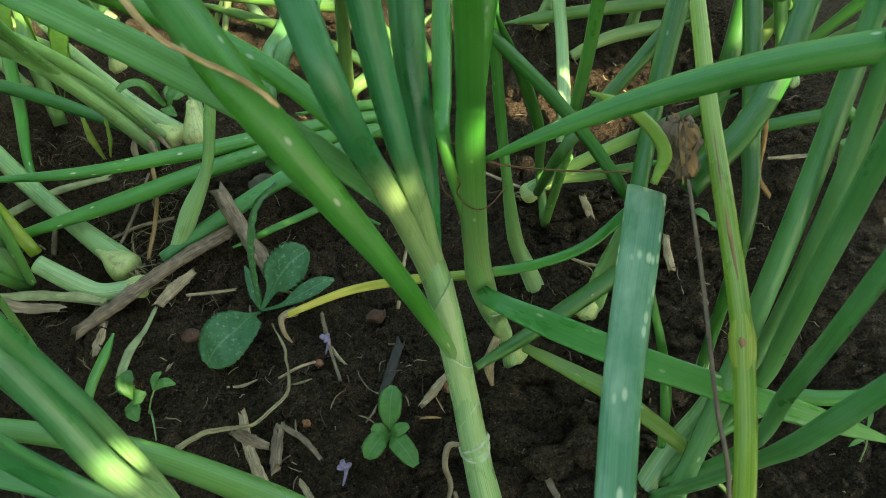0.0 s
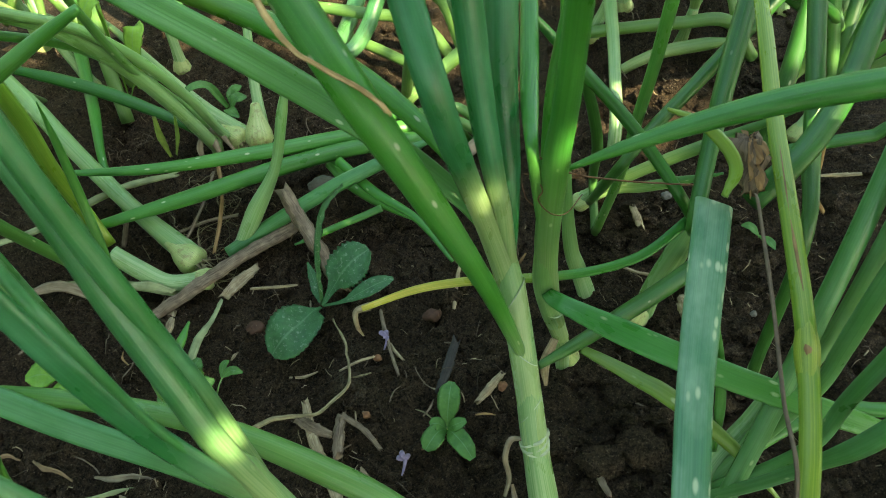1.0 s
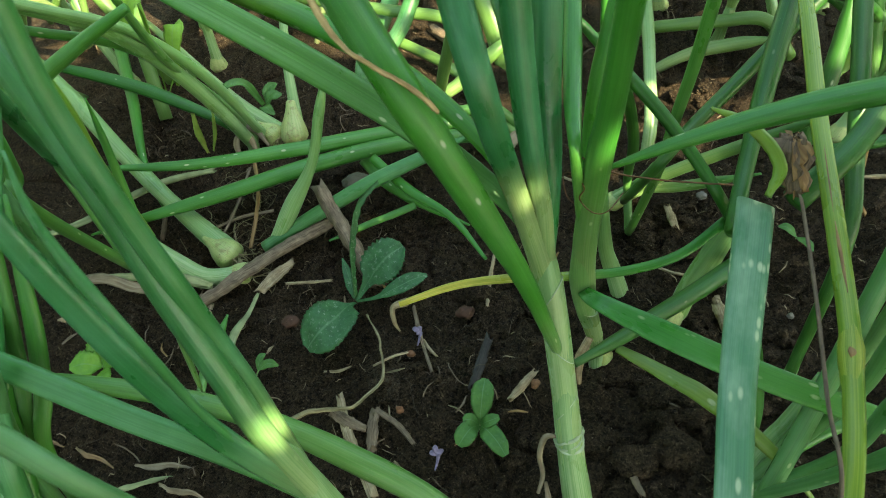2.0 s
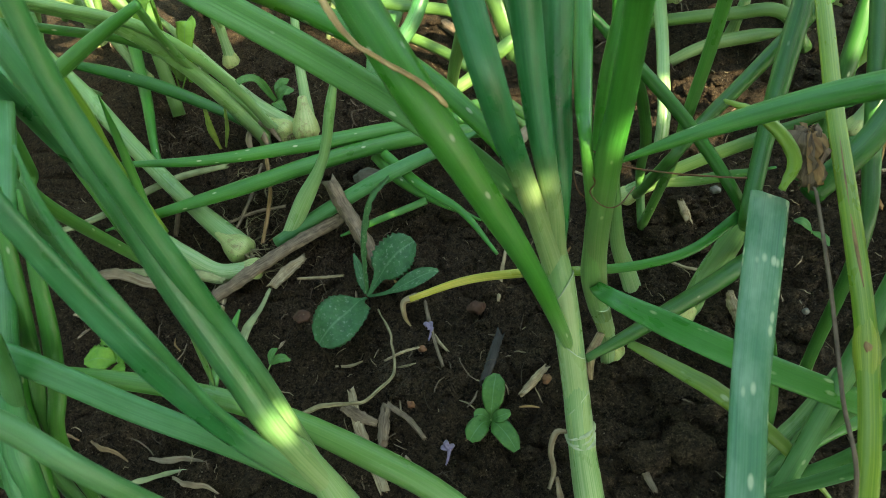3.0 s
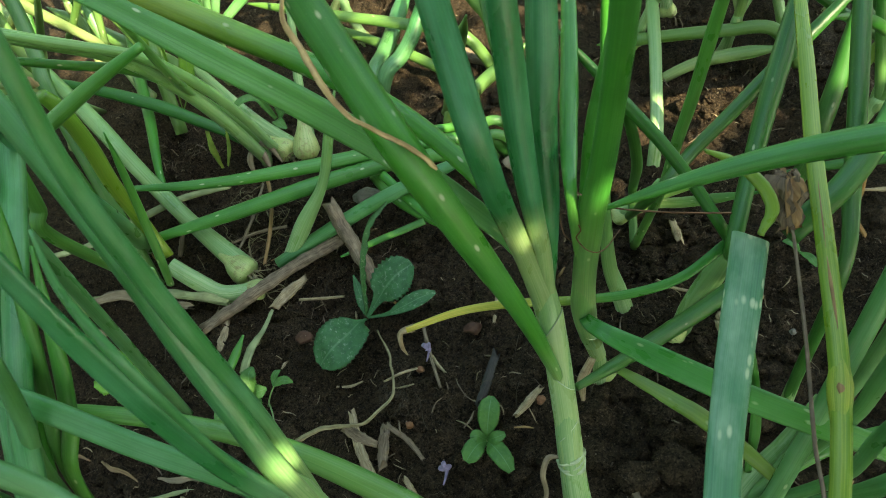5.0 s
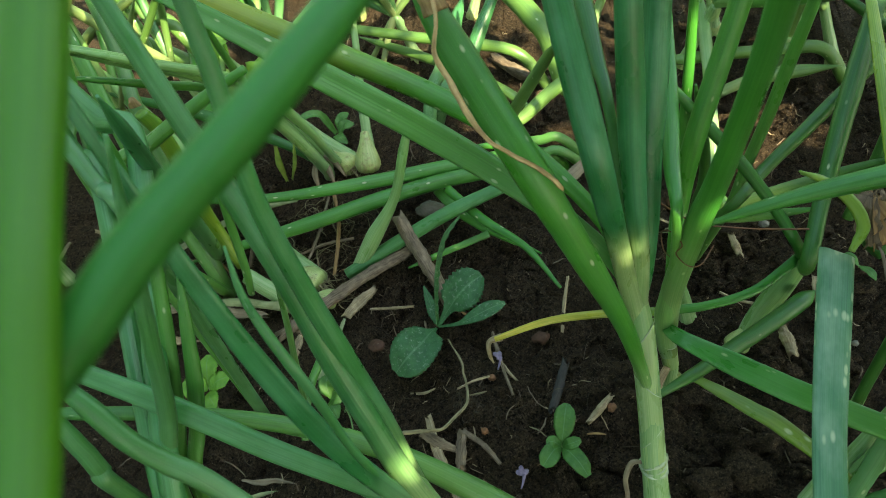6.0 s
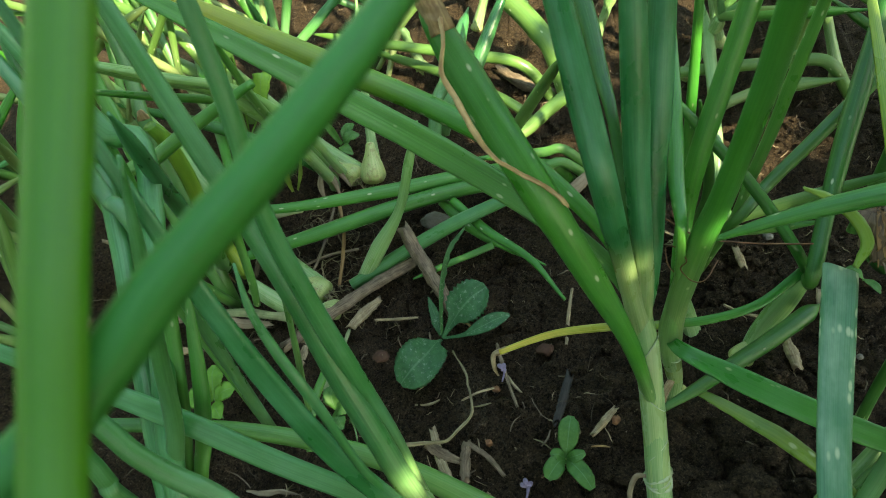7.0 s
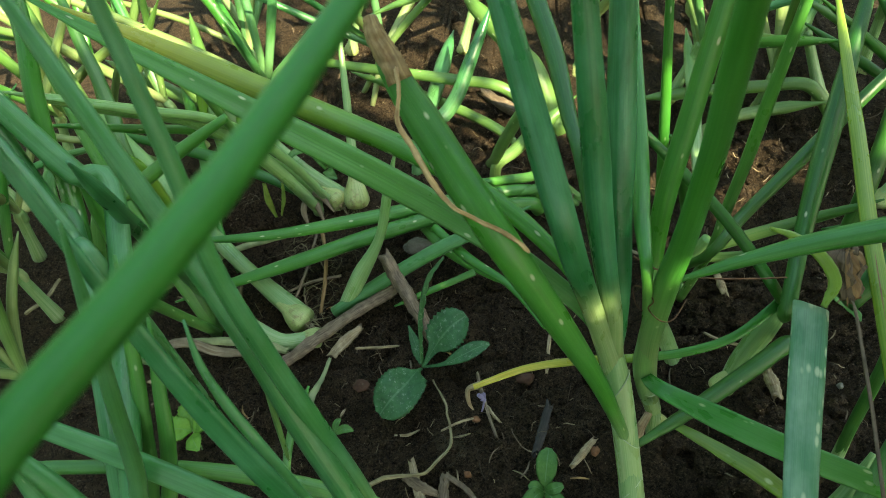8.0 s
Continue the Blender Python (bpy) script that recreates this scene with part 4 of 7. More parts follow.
slim_onion = thing("onion_plant", (0.072, 0.450, 0.000), "slim onion plant with two upright leaves", "onion plant", "onion plants in the bed")
leaf(slim_onion, [(0.121, 0.469, 0.481), (0.111, 0.458, 0.382), (0.101, 0.447, 0.283), (0.096, 0.441, 0.229), (0.089, 0.435, 0.175), (0.083, 0.429, 0.120), (0.072, 0.450, 0.000)],
     [2.0, 8.3, 11.1, 10.9, 10.7, 9.5, 9.5], LEAF, "leaf", flat=0.9, sheath=(0, 0.3))
leaf(slim_onion, [(0.020, 0.410, 0.292), (0.033, 0.425, 0.246), (0.051, 0.445, 0.182), (0.064, 0.465, 0.117), (0.068, 0.484, 0.050), (0.072, 0.450, 0.000)],
     [2.5, 7.8, 10.8, 11.4, 9.5, 9.5], DARK, "leaf", flat=0.9, sheath=(0, 0.2))

yellow_foot_onion = thing("onion_plant", (0.055, 0.370, 0.000), "onion plant with yellowish stem foot and slim leaf", "onion plant", "onion plants in the bed")
leaf(yellow_foot_onion, [(0.010, 0.487, 0.475), (0.015, 0.463, 0.378), (0.020, 0.438, 0.281), (0.023, 0.419, 0.207), (0.028, 0.401, 0.133), (0.036, 0.382, 0.059), (0.055, 0.370, 0.000)],
     [2.0, 6.8, 9.1, 9.4, 9.1, 15.0, 15.0], LEAF, "leaf", flat=0.9, sheath=(-1, 0.9))
leaf(yellow_foot_onion, [(0.037, 0.382, 0.056), (0.046, 0.376, 0.028), (0.055, 0.370, 0.000)], [13.5, 17.3, 18.8], STEM, "stem", sheath=(0.2, 0.9))

dark_leaf_onion = thing("onion_plant", (0.190, 0.260, 0.000), "onion plant with dark upright leaf", "onion plant", "onion plants in the bed")
leaf(dark_leaf_onion, [(0.224, 0.610, 0.391), (0.217, 0.528, 0.334), (0.211, 0.447, 0.276), (0.207, 0.398, 0.242), (0.202, 0.349, 0.207), (0.195, 0.300, 0.173), (0.190, 0.270, 0.050), (0.190, 0.260, 0.000)],
     [2.0, 10.6, 14.2, 14.1, 13.4, 10.7, 10.2, 9.7], DARK, "leaf", flat=0.9, sheath=(0, 0.1))
leaf(dark_leaf_onion, [(0.190, 0.272, 0.059), (0.190, 0.266, 0.029), (0.190, 0.260, 0.000)], [8.7, 11.1, 12.1], STEM, "stem", sheath=(0.2, 0.9))

leaf(dark_leaf_onion, [(0.236, 0.526, 0.264), (0.233, 0.498, 0.217), (0.224, 0.470, 0.171), (0.218, 0.456, 0.122), (0.211, 0.446, 0.078)],
     [2.0, 15.0, 17.0, 16.0, 12.0], DARK, "leaf", flat=0.85, sheath=(0, 0.1))
leaf(dark_leaf_onion, [(0.414, 0.738, 0.099), (0.376, 0.698, 0.073), (0.345, 0.669, 0.055), (0.321, 0.646, 0.040)],
     [2.0, 14.0, 18.0, 6.0], LIME, "leaf", "lime-yellow leaf", flat=0.4, sheath=(0, 0.3))

fallen_leaf_onion = thing("onion_plant", (0.400, 0.490, 0.000), "onion plant with dark leaf lying low", "onion plant", "onion plants in the bed")
leaf(fallen_leaf_onion, [(0.222, 0.505, 0.057), (0.260, 0.502, 0.068), (0.298, 0.498, 0.080), (0.320, 0.496, 0.087), (0.343, 0.494, 0.093), (0.365, 0.492, 0.100), (0.400, 0.490, 0.000)],
     [2.0, 9.4, 12.5, 13.4, 13.2, 12.1, 12.1], DARK, "leaf", flat=0.9, sheath=(0, 0.1))
leaf(fallen_leaf_onion, [(0.380, 0.491, 0.057), (0.390, 0.491, 0.028), (0.400, 0.490, 0.000)], [10.9, 13.9, 15.1], STEM, "stem", sheath=(0.2, 0.9))

back_right_onion = thing("onion_plant", (0.160, 0.755, 0.000), "onion plant with leaves lying across the soil", "onion plant", "onion plants in the bed")
leaf(back_right_onion, [(0.049, 0.785, 0.023), (0.098, 0.782, 0.030), (0.156, 0.778, 0.038), (0.213, 0.772, 0.045), (0.271, 0.763, 0.050), (0.160, 0.755, 0.000)],
     [2.5, 16.9, 16.5, 17.4, 17.4, 17.4], SUNPALE, "leaf", flat=0.9, sheath=(0, 0.1))
leaf(back_right_onion, [(0.293, 0.741, 0.038), (0.244, 0.744, 0.030), (0.216, 0.745, 0.025), (0.189, 0.745, 0.019), (0.162, 0.742, 0.010), (0.160, 0.755, 0.000)],
     [2.5, 17.6, 18.0, 17.2, 15.1, 15.1], SUNPALE, "leaf", flat=0.9, sheath=(0, 0.7))

back_blue_onion = thing("onion_plant", (-0.255, 0.695, 0.000), "onion plant with bluish leaves behind", "onion plant", "onion plants in the bed")
leaf(back_blue_onion, [(-0.230, 0.961, 0.042), (-0.235, 0.911, 0.043), (-0.239, 0.861, 0.045), (-0.243, 0.810, 0.046), (-0.249, 0.759, 0.048), (-0.257, 0.708, 0.050), (-0.255, 0.695, 0.000)],
     [2.0, 18.9, 25.2, 23.2, 21.4, 19.7, 19.7], BLUE, "leaf", flat=0.9, sheath=(0, 0.3))
leaf(back_blue_onion, [(-0.150, 0.827, 0.169), (-0.169, 0.794, 0.137), (-0.189, 0.760, 0.105), (-0.200, 0.740, 0.086), (-0.216, 0.722, 0.069), (-0.236, 0.706, 0.055), (-0.255, 0.695, 0.000)],
     [2.0, 15.5, 20.7, 20.8, 20.9, 21.1, 21.1], BLUE, "leaf", flat=0.9, sheath=(0, 0.3))

back_middle_onion = thing("onion_plant", (-0.110, 0.760, 0.000), "onion plant with long leaves trailing behind", "onion plant", "onion plants in the bed")
leaf(back_middle_onion, [(-0.467, 0.847, 0.086), (-0.428, 0.839, 0.083), (-0.389, 0.830, 0.080), (-0.305, 0.813, 0.074), (-0.220, 0.796, 0.068), (-0.137, 0.776, 0.060), (-0.110, 0.760, 0.000)],
     [2.0, 10.4, 13.9, 15.3, 16.7, 16.4, 16.4], SUNPALE, "leaf", flat=0.9, sheath=(0, 0.1))
leaf(back_middle_onion, [(-0.395, 0.879, 0.031), (-0.360, 0.860, 0.030), (-0.324, 0.841, 0.030), (-0.261, 0.807, 0.029), (-0.200, 0.770, 0.026), (-0.142, 0.728, 0.020), (-0.110, 0.760, 0.000)],
     [2.0, 10.8, 14.4, 15.3, 15.4, 14.8, 14.8], SUNPALE, "leaf", flat=0.9, sheath=(0, 0.1))
leaf(back_middle_onion, [(-0.208, 0.941, 0.119), (-0.183, 0.911, 0.110), (-0.158, 0.881, 0.100), (-0.134, 0.853, 0.091), (-0.112, 0.823, 0.081), (-0.092, 0.792, 0.070), (-0.110, 0.760, 0.000)],
     [2.0, 22.9, 30.5, 31.4, 31.6, 30.9, 30.9], SUNPALE, "leaf", flat=0.9, sheath=(0, 0.1))

back_slim_onion = thing("onion_plant", (-0.150, 0.635, 0.000), "slim onion plant with leaning leaves", "onion plant", "onion plants in the bed")
leaf(back_slim_onion, [(-0.088, 0.441, 0.317), (-0.097, 0.471, 0.278), (-0.115, 0.531, 0.199), (-0.133, 0.591, 0.119), (-0.150, 0.651, 0.039), (-0.150, 0.635, 0.000)],
     [2.5, 11.2, 14.3, 15.7, 15.4, 15.4], SUNPALE, "leaf", flat=0.9, sheath=(0, 0.3))
leaf(back_slim_onion, [(-0.039, 0.702, 0.102), (-0.078, 0.679, 0.080), (-0.101, 0.666, 0.067), (-0.123, 0.652, 0.053), (-0.146, 0.639, 0.040), (-0.150, 0.635, 0.000)],
     [2.5, 17.9, 18.2, 17.3, 15.2, 15.2], SUNPALE, "leaf", flat=0.9, sheath=(0, 0.3))

far_left_onion = thing("onion_plant", (-0.560, 0.745, 0.000), "onion plant with sunlit leaves at the back", "onion plant", "onion plants in the bed")
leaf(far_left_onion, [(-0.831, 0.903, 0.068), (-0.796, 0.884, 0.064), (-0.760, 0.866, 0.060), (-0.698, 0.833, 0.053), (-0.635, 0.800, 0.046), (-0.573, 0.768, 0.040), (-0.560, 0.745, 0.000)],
     [2.0, 14.2, 19.0, 21.7, 23.1, 23.0, 23.0], SUNPALE, "leaf", flat=0.9, sheath=(0, 0.1))
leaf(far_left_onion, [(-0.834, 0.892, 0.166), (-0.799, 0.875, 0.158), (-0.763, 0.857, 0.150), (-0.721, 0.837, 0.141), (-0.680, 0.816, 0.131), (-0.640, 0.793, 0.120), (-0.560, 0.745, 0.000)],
     [2.0, 14.6, 19.5, 20.8, 21.1, 20.5, 20.5], SUNPALE, "leaf", flat=0.9, sheath=(0, 0.1))
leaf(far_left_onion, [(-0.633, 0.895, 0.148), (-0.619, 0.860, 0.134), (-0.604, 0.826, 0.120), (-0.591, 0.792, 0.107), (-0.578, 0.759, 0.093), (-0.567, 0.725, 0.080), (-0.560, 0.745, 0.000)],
     [2.0, 14.3, 19.1, 18.8, 18.6, 18.4, 18.4], SUNPALE, "leaf", flat=0.9, sheath=(0, 0.1))
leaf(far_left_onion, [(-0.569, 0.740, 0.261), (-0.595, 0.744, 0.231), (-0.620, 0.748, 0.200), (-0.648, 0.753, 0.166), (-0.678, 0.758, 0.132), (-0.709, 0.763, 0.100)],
     [2.0, 8.1, 10.9, 11.4, 11.2, 10.3], SUNPALE, "leaf", flat=0.9, sheath=(0, 0.1))
STRIP = dry_material("dry_brown_strip", (0.62, 0.46, 0.22), (0.34, 0.19, 0.07), 0.7)
LIMEDRY = dry_material("withering_lime_leaf", (0.38, 0.50, 0.10), (0.26, 0.36, 0.06), 0.5)
DRYGREEN = dry_material("half_dry_leaf", (0.36, 0.40, 0.20), (0.24, 0.28, 0.13), 0.5)


def litter(name, pts, mm, material, label, category, group="", flat=0.8, rings=18, kink=0.0):
    """A dry piece swept along pts, mm wide: dented along its grain and frayed at both ends."""
    SEED[0] += 1
    rnd = random.Random(SEED[0])
    rings = max(rings, 24)
    bm = tube([Vector(p) for p in pts], [w / 1000 for w in mm], flat, rings, 12, ribs=0.13, seed=SEED[0])
    bm.verts.ensure_lookup_table()
    start, end = Vector(pts[0]), Vector(pts[-1])
    way = (end - start).normalized()
    fray = [rnd.uniform(-1, 1) for _ in range(12)]
    width = min(mm) * 0.001
    for k, v in enumerate(bm.verts):
        ring, spoke = divmod(k, 12)
        near = max(0.0, 1 - min(ring, rings - 1 - ring) / 3)
        v.co += way * (fray[spoke] if ring < rings / 2 else -fray[(spoke * 5) % 12]) * near * width * 0.7
        if kink:
            v.co += Vector((noise.noise(v.co * 90), noise.noise(v.co * 90 + Vector((5, 0, 0))), noise.noise(v.co * 90 + Vector((0, 5, 0))))) * kink
        v.co += Vector((noise.noise(v.co * 330), noise.noise(v.co * 330 + Vector((5, 0, 0))), noise.noise(v.co * 330 + Vector((0, 5, 0))))) * width * 0.16
        v.co += Vector((rnd.uniform(-1, 1), rnd.uniform(-1, 1), rnd.uniform(-1, 1))) * width * 0.05
    ob = part(name, bm, material)
    return tagged(ob, label, category, group)


# ---------------------------------------------------------------- litter on the soil and withered things

litter("stick", [(-0.405, 0.334, 0.012), (-0.371, 0.364, 0.015), (-0.337, 0.394, 0.018), (-0.302, 0.423, 0.020), (-0.265, 0.450, 0.020)], [12.2, 13.5, 14.1, 13.9, 13.0], WOOD, "long weathered brown stick lying on the soil", "stick", flat=0.85)
litter("stick", [(-0.274, 0.475, 0.055), (-0.251, 0.442, 0.038), (-0.228, 0.410, 0.022), (-0.206, 0.377, 0.005)], [16.6, 15.7, 14.8, 13.5], WOOD, "grey-brown dry stalk with a broken pale end", "stick", flat=0.9)
litter("bark_chip", [(-0.301, 0.401, 0.012), (-0.317, 0.383, 0.011), (-0.331, 0.364, 0.008)], [7.6, 13.2, 9.9], STRAW, "frayed pale brown chip of dry stalk", "bark chip", flat=0.3)
litter("dry_leaf", [(-0.332, 0.361, 0.010), (-0.335, 0.333, 0.013), (-0.341, 0.306, 0.018), (-0.341, 0.278, 0.020)], [3.7, 5.1, 9.1, 9.1], DRYGREEN, "narrow withered leaf half green half dry", "dry leaf", flat=0.25)
litter("straw", [(-0.219, 0.240, 0.012), (-0.208, 0.209, 0.011), (-0.192, 0.181, 0.011), (-0.176, 0.152, 0.010)], [7.6, 10.4, 10.1, 9.8], STRAW, "long pale split straw lying on the soil", "straw", group='straw pieces on the soil', flat=0.5)
litter("straw", [(-0.185, 0.227, 0.010), (-0.184, 0.208, 0.009), (-0.183, 0.190, 0.008)], [9.5, 10.4, 9.2], WOOD, "short grey straw piece on the soil", "straw", group='straw pieces on the soil', flat=0.5)
litter("straw", [(-0.223, 0.223, 0.016), (-0.208, 0.215, 0.015), (-0.191, 0.209, 0.016)], [7.4, 11.5, 7.2], WOOD, "short grey straw chip lying across another", "straw", group='straw pieces on the soil', flat=0.35)
litter("straw", [(-0.183, 0.229, 0.010), (-0.162, 0.216, 0.009), (-0.145, 0.199, 0.006)], [5.3, 5.2, 4.1], WOOD, "thin brown twig piece on the soil", "straw", group='straw pieces on the soil', flat=0.8)
litter("straw", [(-0.159, 0.179, 0.008), (-0.149, 0.165, 0.008), (-0.139, 0.152, 0.008)], [6.0, 5.9, 5.8], STRAW, "short tan straw piece on the soil", "straw", group='straw pieces on the soil', flat=0.6)
litter("root", [(-0.263, 0.203, 0.033), (-0.238, 0.216, 0.034), (-0.205, 0.224, 0.026), (-0.190, 0.243, 0.017), (-0.181, 0.262, 0.012), (-0.186, 0.290, 0.010), (-0.192, 0.310, 0.012), (-0.208, 0.335, 0.010)], [4.6, 4.2, 3.4, 3.0, 3.2, 2.2, 2.8, 1.6], ROOT, "curved pale root with fine hairs on the soil", "root", flat=0.95, rings=60, kink=0.0012)
litter("bark_chip", [(-0.079, 0.312, 0.008), (-0.086, 0.283, 0.008), (-0.094, 0.255, 0.008)], [8.4, 9.9, 7.5], CHAR, "dark charred sliver of bark on the soil", "bark chip", flat=0.4)
litter("bark_chip", [(-0.034, 0.273, 0.010), (-0.046, 0.258, 0.009), (-0.058, 0.244, 0.008)], [5.4, 8.5, 5.2], STRAW, "small tan chip of wood on the soil", "bark chip", flat=0.3)
litter("bark_chip", [(-0.384, 0.345, 0.008), (-0.382, 0.329, 0.008), (-0.382, 0.312, 0.008)], [9.8, 9.8, 8.4], STRAW, "small brown chip of dry stalk", "bark chip", flat=0.4)
litter("straw", [(-0.303, 0.374, 0.010), (-0.277, 0.375, 0.011), (-0.251, 0.377, 0.012)], [3.1, 3.7, 2.5], STRAW, "thin dry straw lying on the soil", "straw", group='straw pieces on the soil', flat=0.6)
litter("straw", [(-0.074, 0.414, 0.020), (-0.079, 0.379, 0.016), (-0.082, 0.344, 0.012)], [3.0, 4.1, 3.5], STRAW, "thin whitish straw standing in the soil", "straw", group='straw pieces on the soil', flat=0.5)
litter("straw", [(-0.145, 0.306, 0.008), (-0.138, 0.296, 0.008), (-0.130, 0.288, 0.008)], [2.8, 3.4, 2.2], STRAW, "tiny forked pale straw on the soil", "straw", group='straw pieces on the soil', flat=0.5)
litter("dry_leaf", [(-0.578, 0.368, 0.012), (-0.514, 0.374, 0.019), (-0.448, 0.375, 0.020), (-0.384, 0.365, 0.015)], [5.2, 9.0, 10.2, 5.0], DRYGREEN, "pale withered onion leaf flat on the soil", "dry leaf", flat=0.2)
litter("twig", [(-0.377, 0.547, 0.030), (-0.364, 0.507, 0.023), (-0.358, 0.465, 0.017), (-0.356, 0.423, 0.012)], [4.2, 4.7, 4.8, 3.9], DRYLEAF, "thin dry reddish-brown strand by the bulb", "twig", flat=0.6)
litter("twig", [(-0.384, 0.542, 0.020), (-0.388, 0.484, 0.014), (-0.397, 0.425, 0.010)], [3.5, 4.0, 3.9], WOOD, "thin dry brown twig by the bulb", "twig", flat=0.8)
litter("twig", [(-0.341, 0.478, 0.012), (-0.375, 0.469, 0.013), (-0.406, 0.455, 0.010)], [3.4, 4.0, 3.4], WOOD, "thin forked dry twig on the soil", "twig", flat=0.8)
litter("straw", [(0.193, 0.420, 0.010), (0.190, 0.399, 0.009), (0.191, 0.377, 0.008)], [5.8, 8.0, 6.7], STRAW, "short upright tan straw piece on the soil", "straw", group='straw pieces on the soil', flat=0.6)
litter("straw", [(0.115, 0.477, 0.010), (0.118, 0.463, 0.009), (0.120, 0.450, 0.008)], [7.4, 8.5, 7.2], STRAW, "short brown straw chip on the soil", "straw", group='straw pieces on the soil', flat=0.5)
litter("straw", [(0.090, 0.397, 0.012), (0.106, 0.385, 0.015), (0.123, 0.377, 0.020)], [2.9, 3.4, 2.8], STRAW, "thin pale bent straw on the soil", "straw", group='straw pieces on the soil', flat=0.8)
litter("bark_chip", [(0.145, 0.356, 0.010), (0.149, 0.340, 0.009), (0.151, 0.324, 0.008)], [9.5, 12.9, 10.4], STRAW, "rough tan chip of stalk on the soil", "bark chip", flat=0.4)
litter("straw", [(0.042, 0.191, 0.008), (0.047, 0.176, 0.008), (0.053, 0.161, 0.008)], [5.7, 6.5, 5.5], WOOD, "grey twig piece in the cracked soil", "straw", group='straw pieces on the soil', flat=0.8)
litter("straw", [(0.326, 0.519, 0.010), (0.350, 0.519, 0.010), (0.374, 0.520, 0.010)], [3.1, 5.0, 3.7], STRAW, "pale straw lying on the soil", "straw", group='straw pieces on the soil', flat=0.5)
litter("straw", [(-0.548, 0.325, 0.010), (-0.533, 0.328, 0.010), (-0.517, 0.330, 0.010)], [5.4, 9.5, 5.4], STRAW, "pale straw lying in a sun patch", "straw", group='straw pieces on the soil', flat=0.5)
litter("dry_leaf", [(-0.557, 0.365, 0.015), (-0.516, 0.374, 0.021), (-0.472, 0.366, 0.014), (-0.430, 0.365, 0.012)], [6.9, 11.8, 11.9, 8.1], PAPER, "papery dry onion leaf lying on the soil", "dry leaf", flat=0.2)
litter("stick", [(-0.179, 0.839, 0.010), (-0.137, 0.799, 0.008), (-0.088, 0.769, 0.012)], [14.2, 19.1, 10.1], WOOD, "short dry stick lying on the soil", "stick", flat=0.7)
litter("dry_leaf", [(-0.072, 0.563, 0.020), (-0.058, 0.577, 0.024), (-0.047, 0.592, 0.030)], [17.4, 16.4, 5.8], PAPER, "curled brown dry leaf under the onion", "dry leaf", flat=0.2)
litter("root", [(-0.756, 0.416, 0.020), (-0.741, 0.441, 0.017), (-0.734, 0.469, 0.020)], [4.3, 5.1, 4.4], ROOT, "thin pale root on the soil", "root", flat=0.9)
litter("stick", [(-0.685, 0.317, 0.010), (-0.675, 0.342, 0.012), (-0.669, 0.368, 0.015)], [9.3, 10.8, 9.6], WOOD, "rough grey dry stick on the soil", "stick", flat=0.8)
litter("dry_strand", [(-0.156, 0.288, 0.459), (-0.154, 0.276, 0.452), (-0.156, 0.267, 0.440), (-0.147, 0.256, 0.426), (-0.138, 0.246, 0.412), (-0.128, 0.239, 0.402), (-0.115, 0.239, 0.389), (-0.103, 0.240, 0.380), (-0.092, 0.238, 0.368), (-0.088, 0.238, 0.362)], [2.6, 2.2, 2.6, 2.9, 3.2, 2.4, 2.2, 2.6, 2.6, 1.4], STRIP, "withered brown leaf end twisted along a green leaf", "dry leaf", flat=0.35, rings=64, kink=0.0016)
litter("withered_leaf", [(-0.639, 0.418, 0.030), (-0.583, 0.442, 0.026), (-0.531, 0.475, 0.031), (-0.479, 0.508, 0.034), (-0.423, 0.531, 0.030)], [6.1, 7.4, 8.5, 8.3, 5.6], DRYGREEN, "thin pale withered leaf lying among the bulbs", "dry leaf", flat=0.7)
litter("dry_leaf", [(-0.432, 0.368, 0.030), (-0.407, 0.368, 0.026), (-0.383, 0.365, 0.020)], [4.9, 10.5, 5.6], DRYGREEN, "flat pale half-dry leaf piece on the soil", "dry leaf", flat=0.25)
litter("straw", [(-0.708, 0.494, 0.015), (-0.689, 0.489, 0.014), (-0.669, 0.485, 0.015)], [4.4, 7.2, 3.6], STRAW, "small dry straw bit on the soil", "straw", group='straw pieces on the soil', flat=0.4)
litter("twig", [(-0.465, 0.463, 0.030), (-0.470, 0.453, 0.015), (-0.476, 0.443, 0.000)], [5.4, 6.1, 5.5], WOOD, "short dark twig standing in the soil", "twig", flat=0.8)
litter("dry_leaf", [(-0.453, 0.588, 0.070), (-0.457, 0.586, 0.040), (-0.456, 0.584, 0.010)], [5.7, 10.2, 4.5], LIMEDRY, "hanging yellow-green withered leaf by the bulbs", "dry leaf", flat=0.25)
litter("dry_leaf", [(-0.429, 0.593, 0.070), (-0.437, 0.590, 0.039), (-0.449, 0.587, 0.010)], [3.5, 6.5, 3.0], LIMEDRY, "narrow yellow-green withered leaf by the bulbs", "dry leaf", flat=0.25)
litter("straw", [(-0.192, 0.277, 0.008), (-0.176, 0.285, 0.010), (-0.160, 0.291, 0.010)], [2.3, 2.9, 2.3], STRAW, "thin pale straw on the dark soil", "straw", group='straw pieces on the soil', flat=0.6)
litter("straw", [(-0.158, 0.343, 0.012), (-0.151, 0.319, 0.011), (-0.143, 0.295, 0.009), (-0.134, 0.272, 0.008)], [3.8, 4.4, 3.2, 3.5], WOOD, "thin bent brown straw on the dark soil", "straw", group='straw pieces on the soil', flat=0.7)
litter("straw", [(0.003, 0.527, 0.010), (0.028, 0.510, 0.011), (0.053, 0.493, 0.012)], [2.8, 3.5, 2.7], STRAW, "thin tan straw near the weed", "straw", group='straw pieces on the soil', flat=0.6)
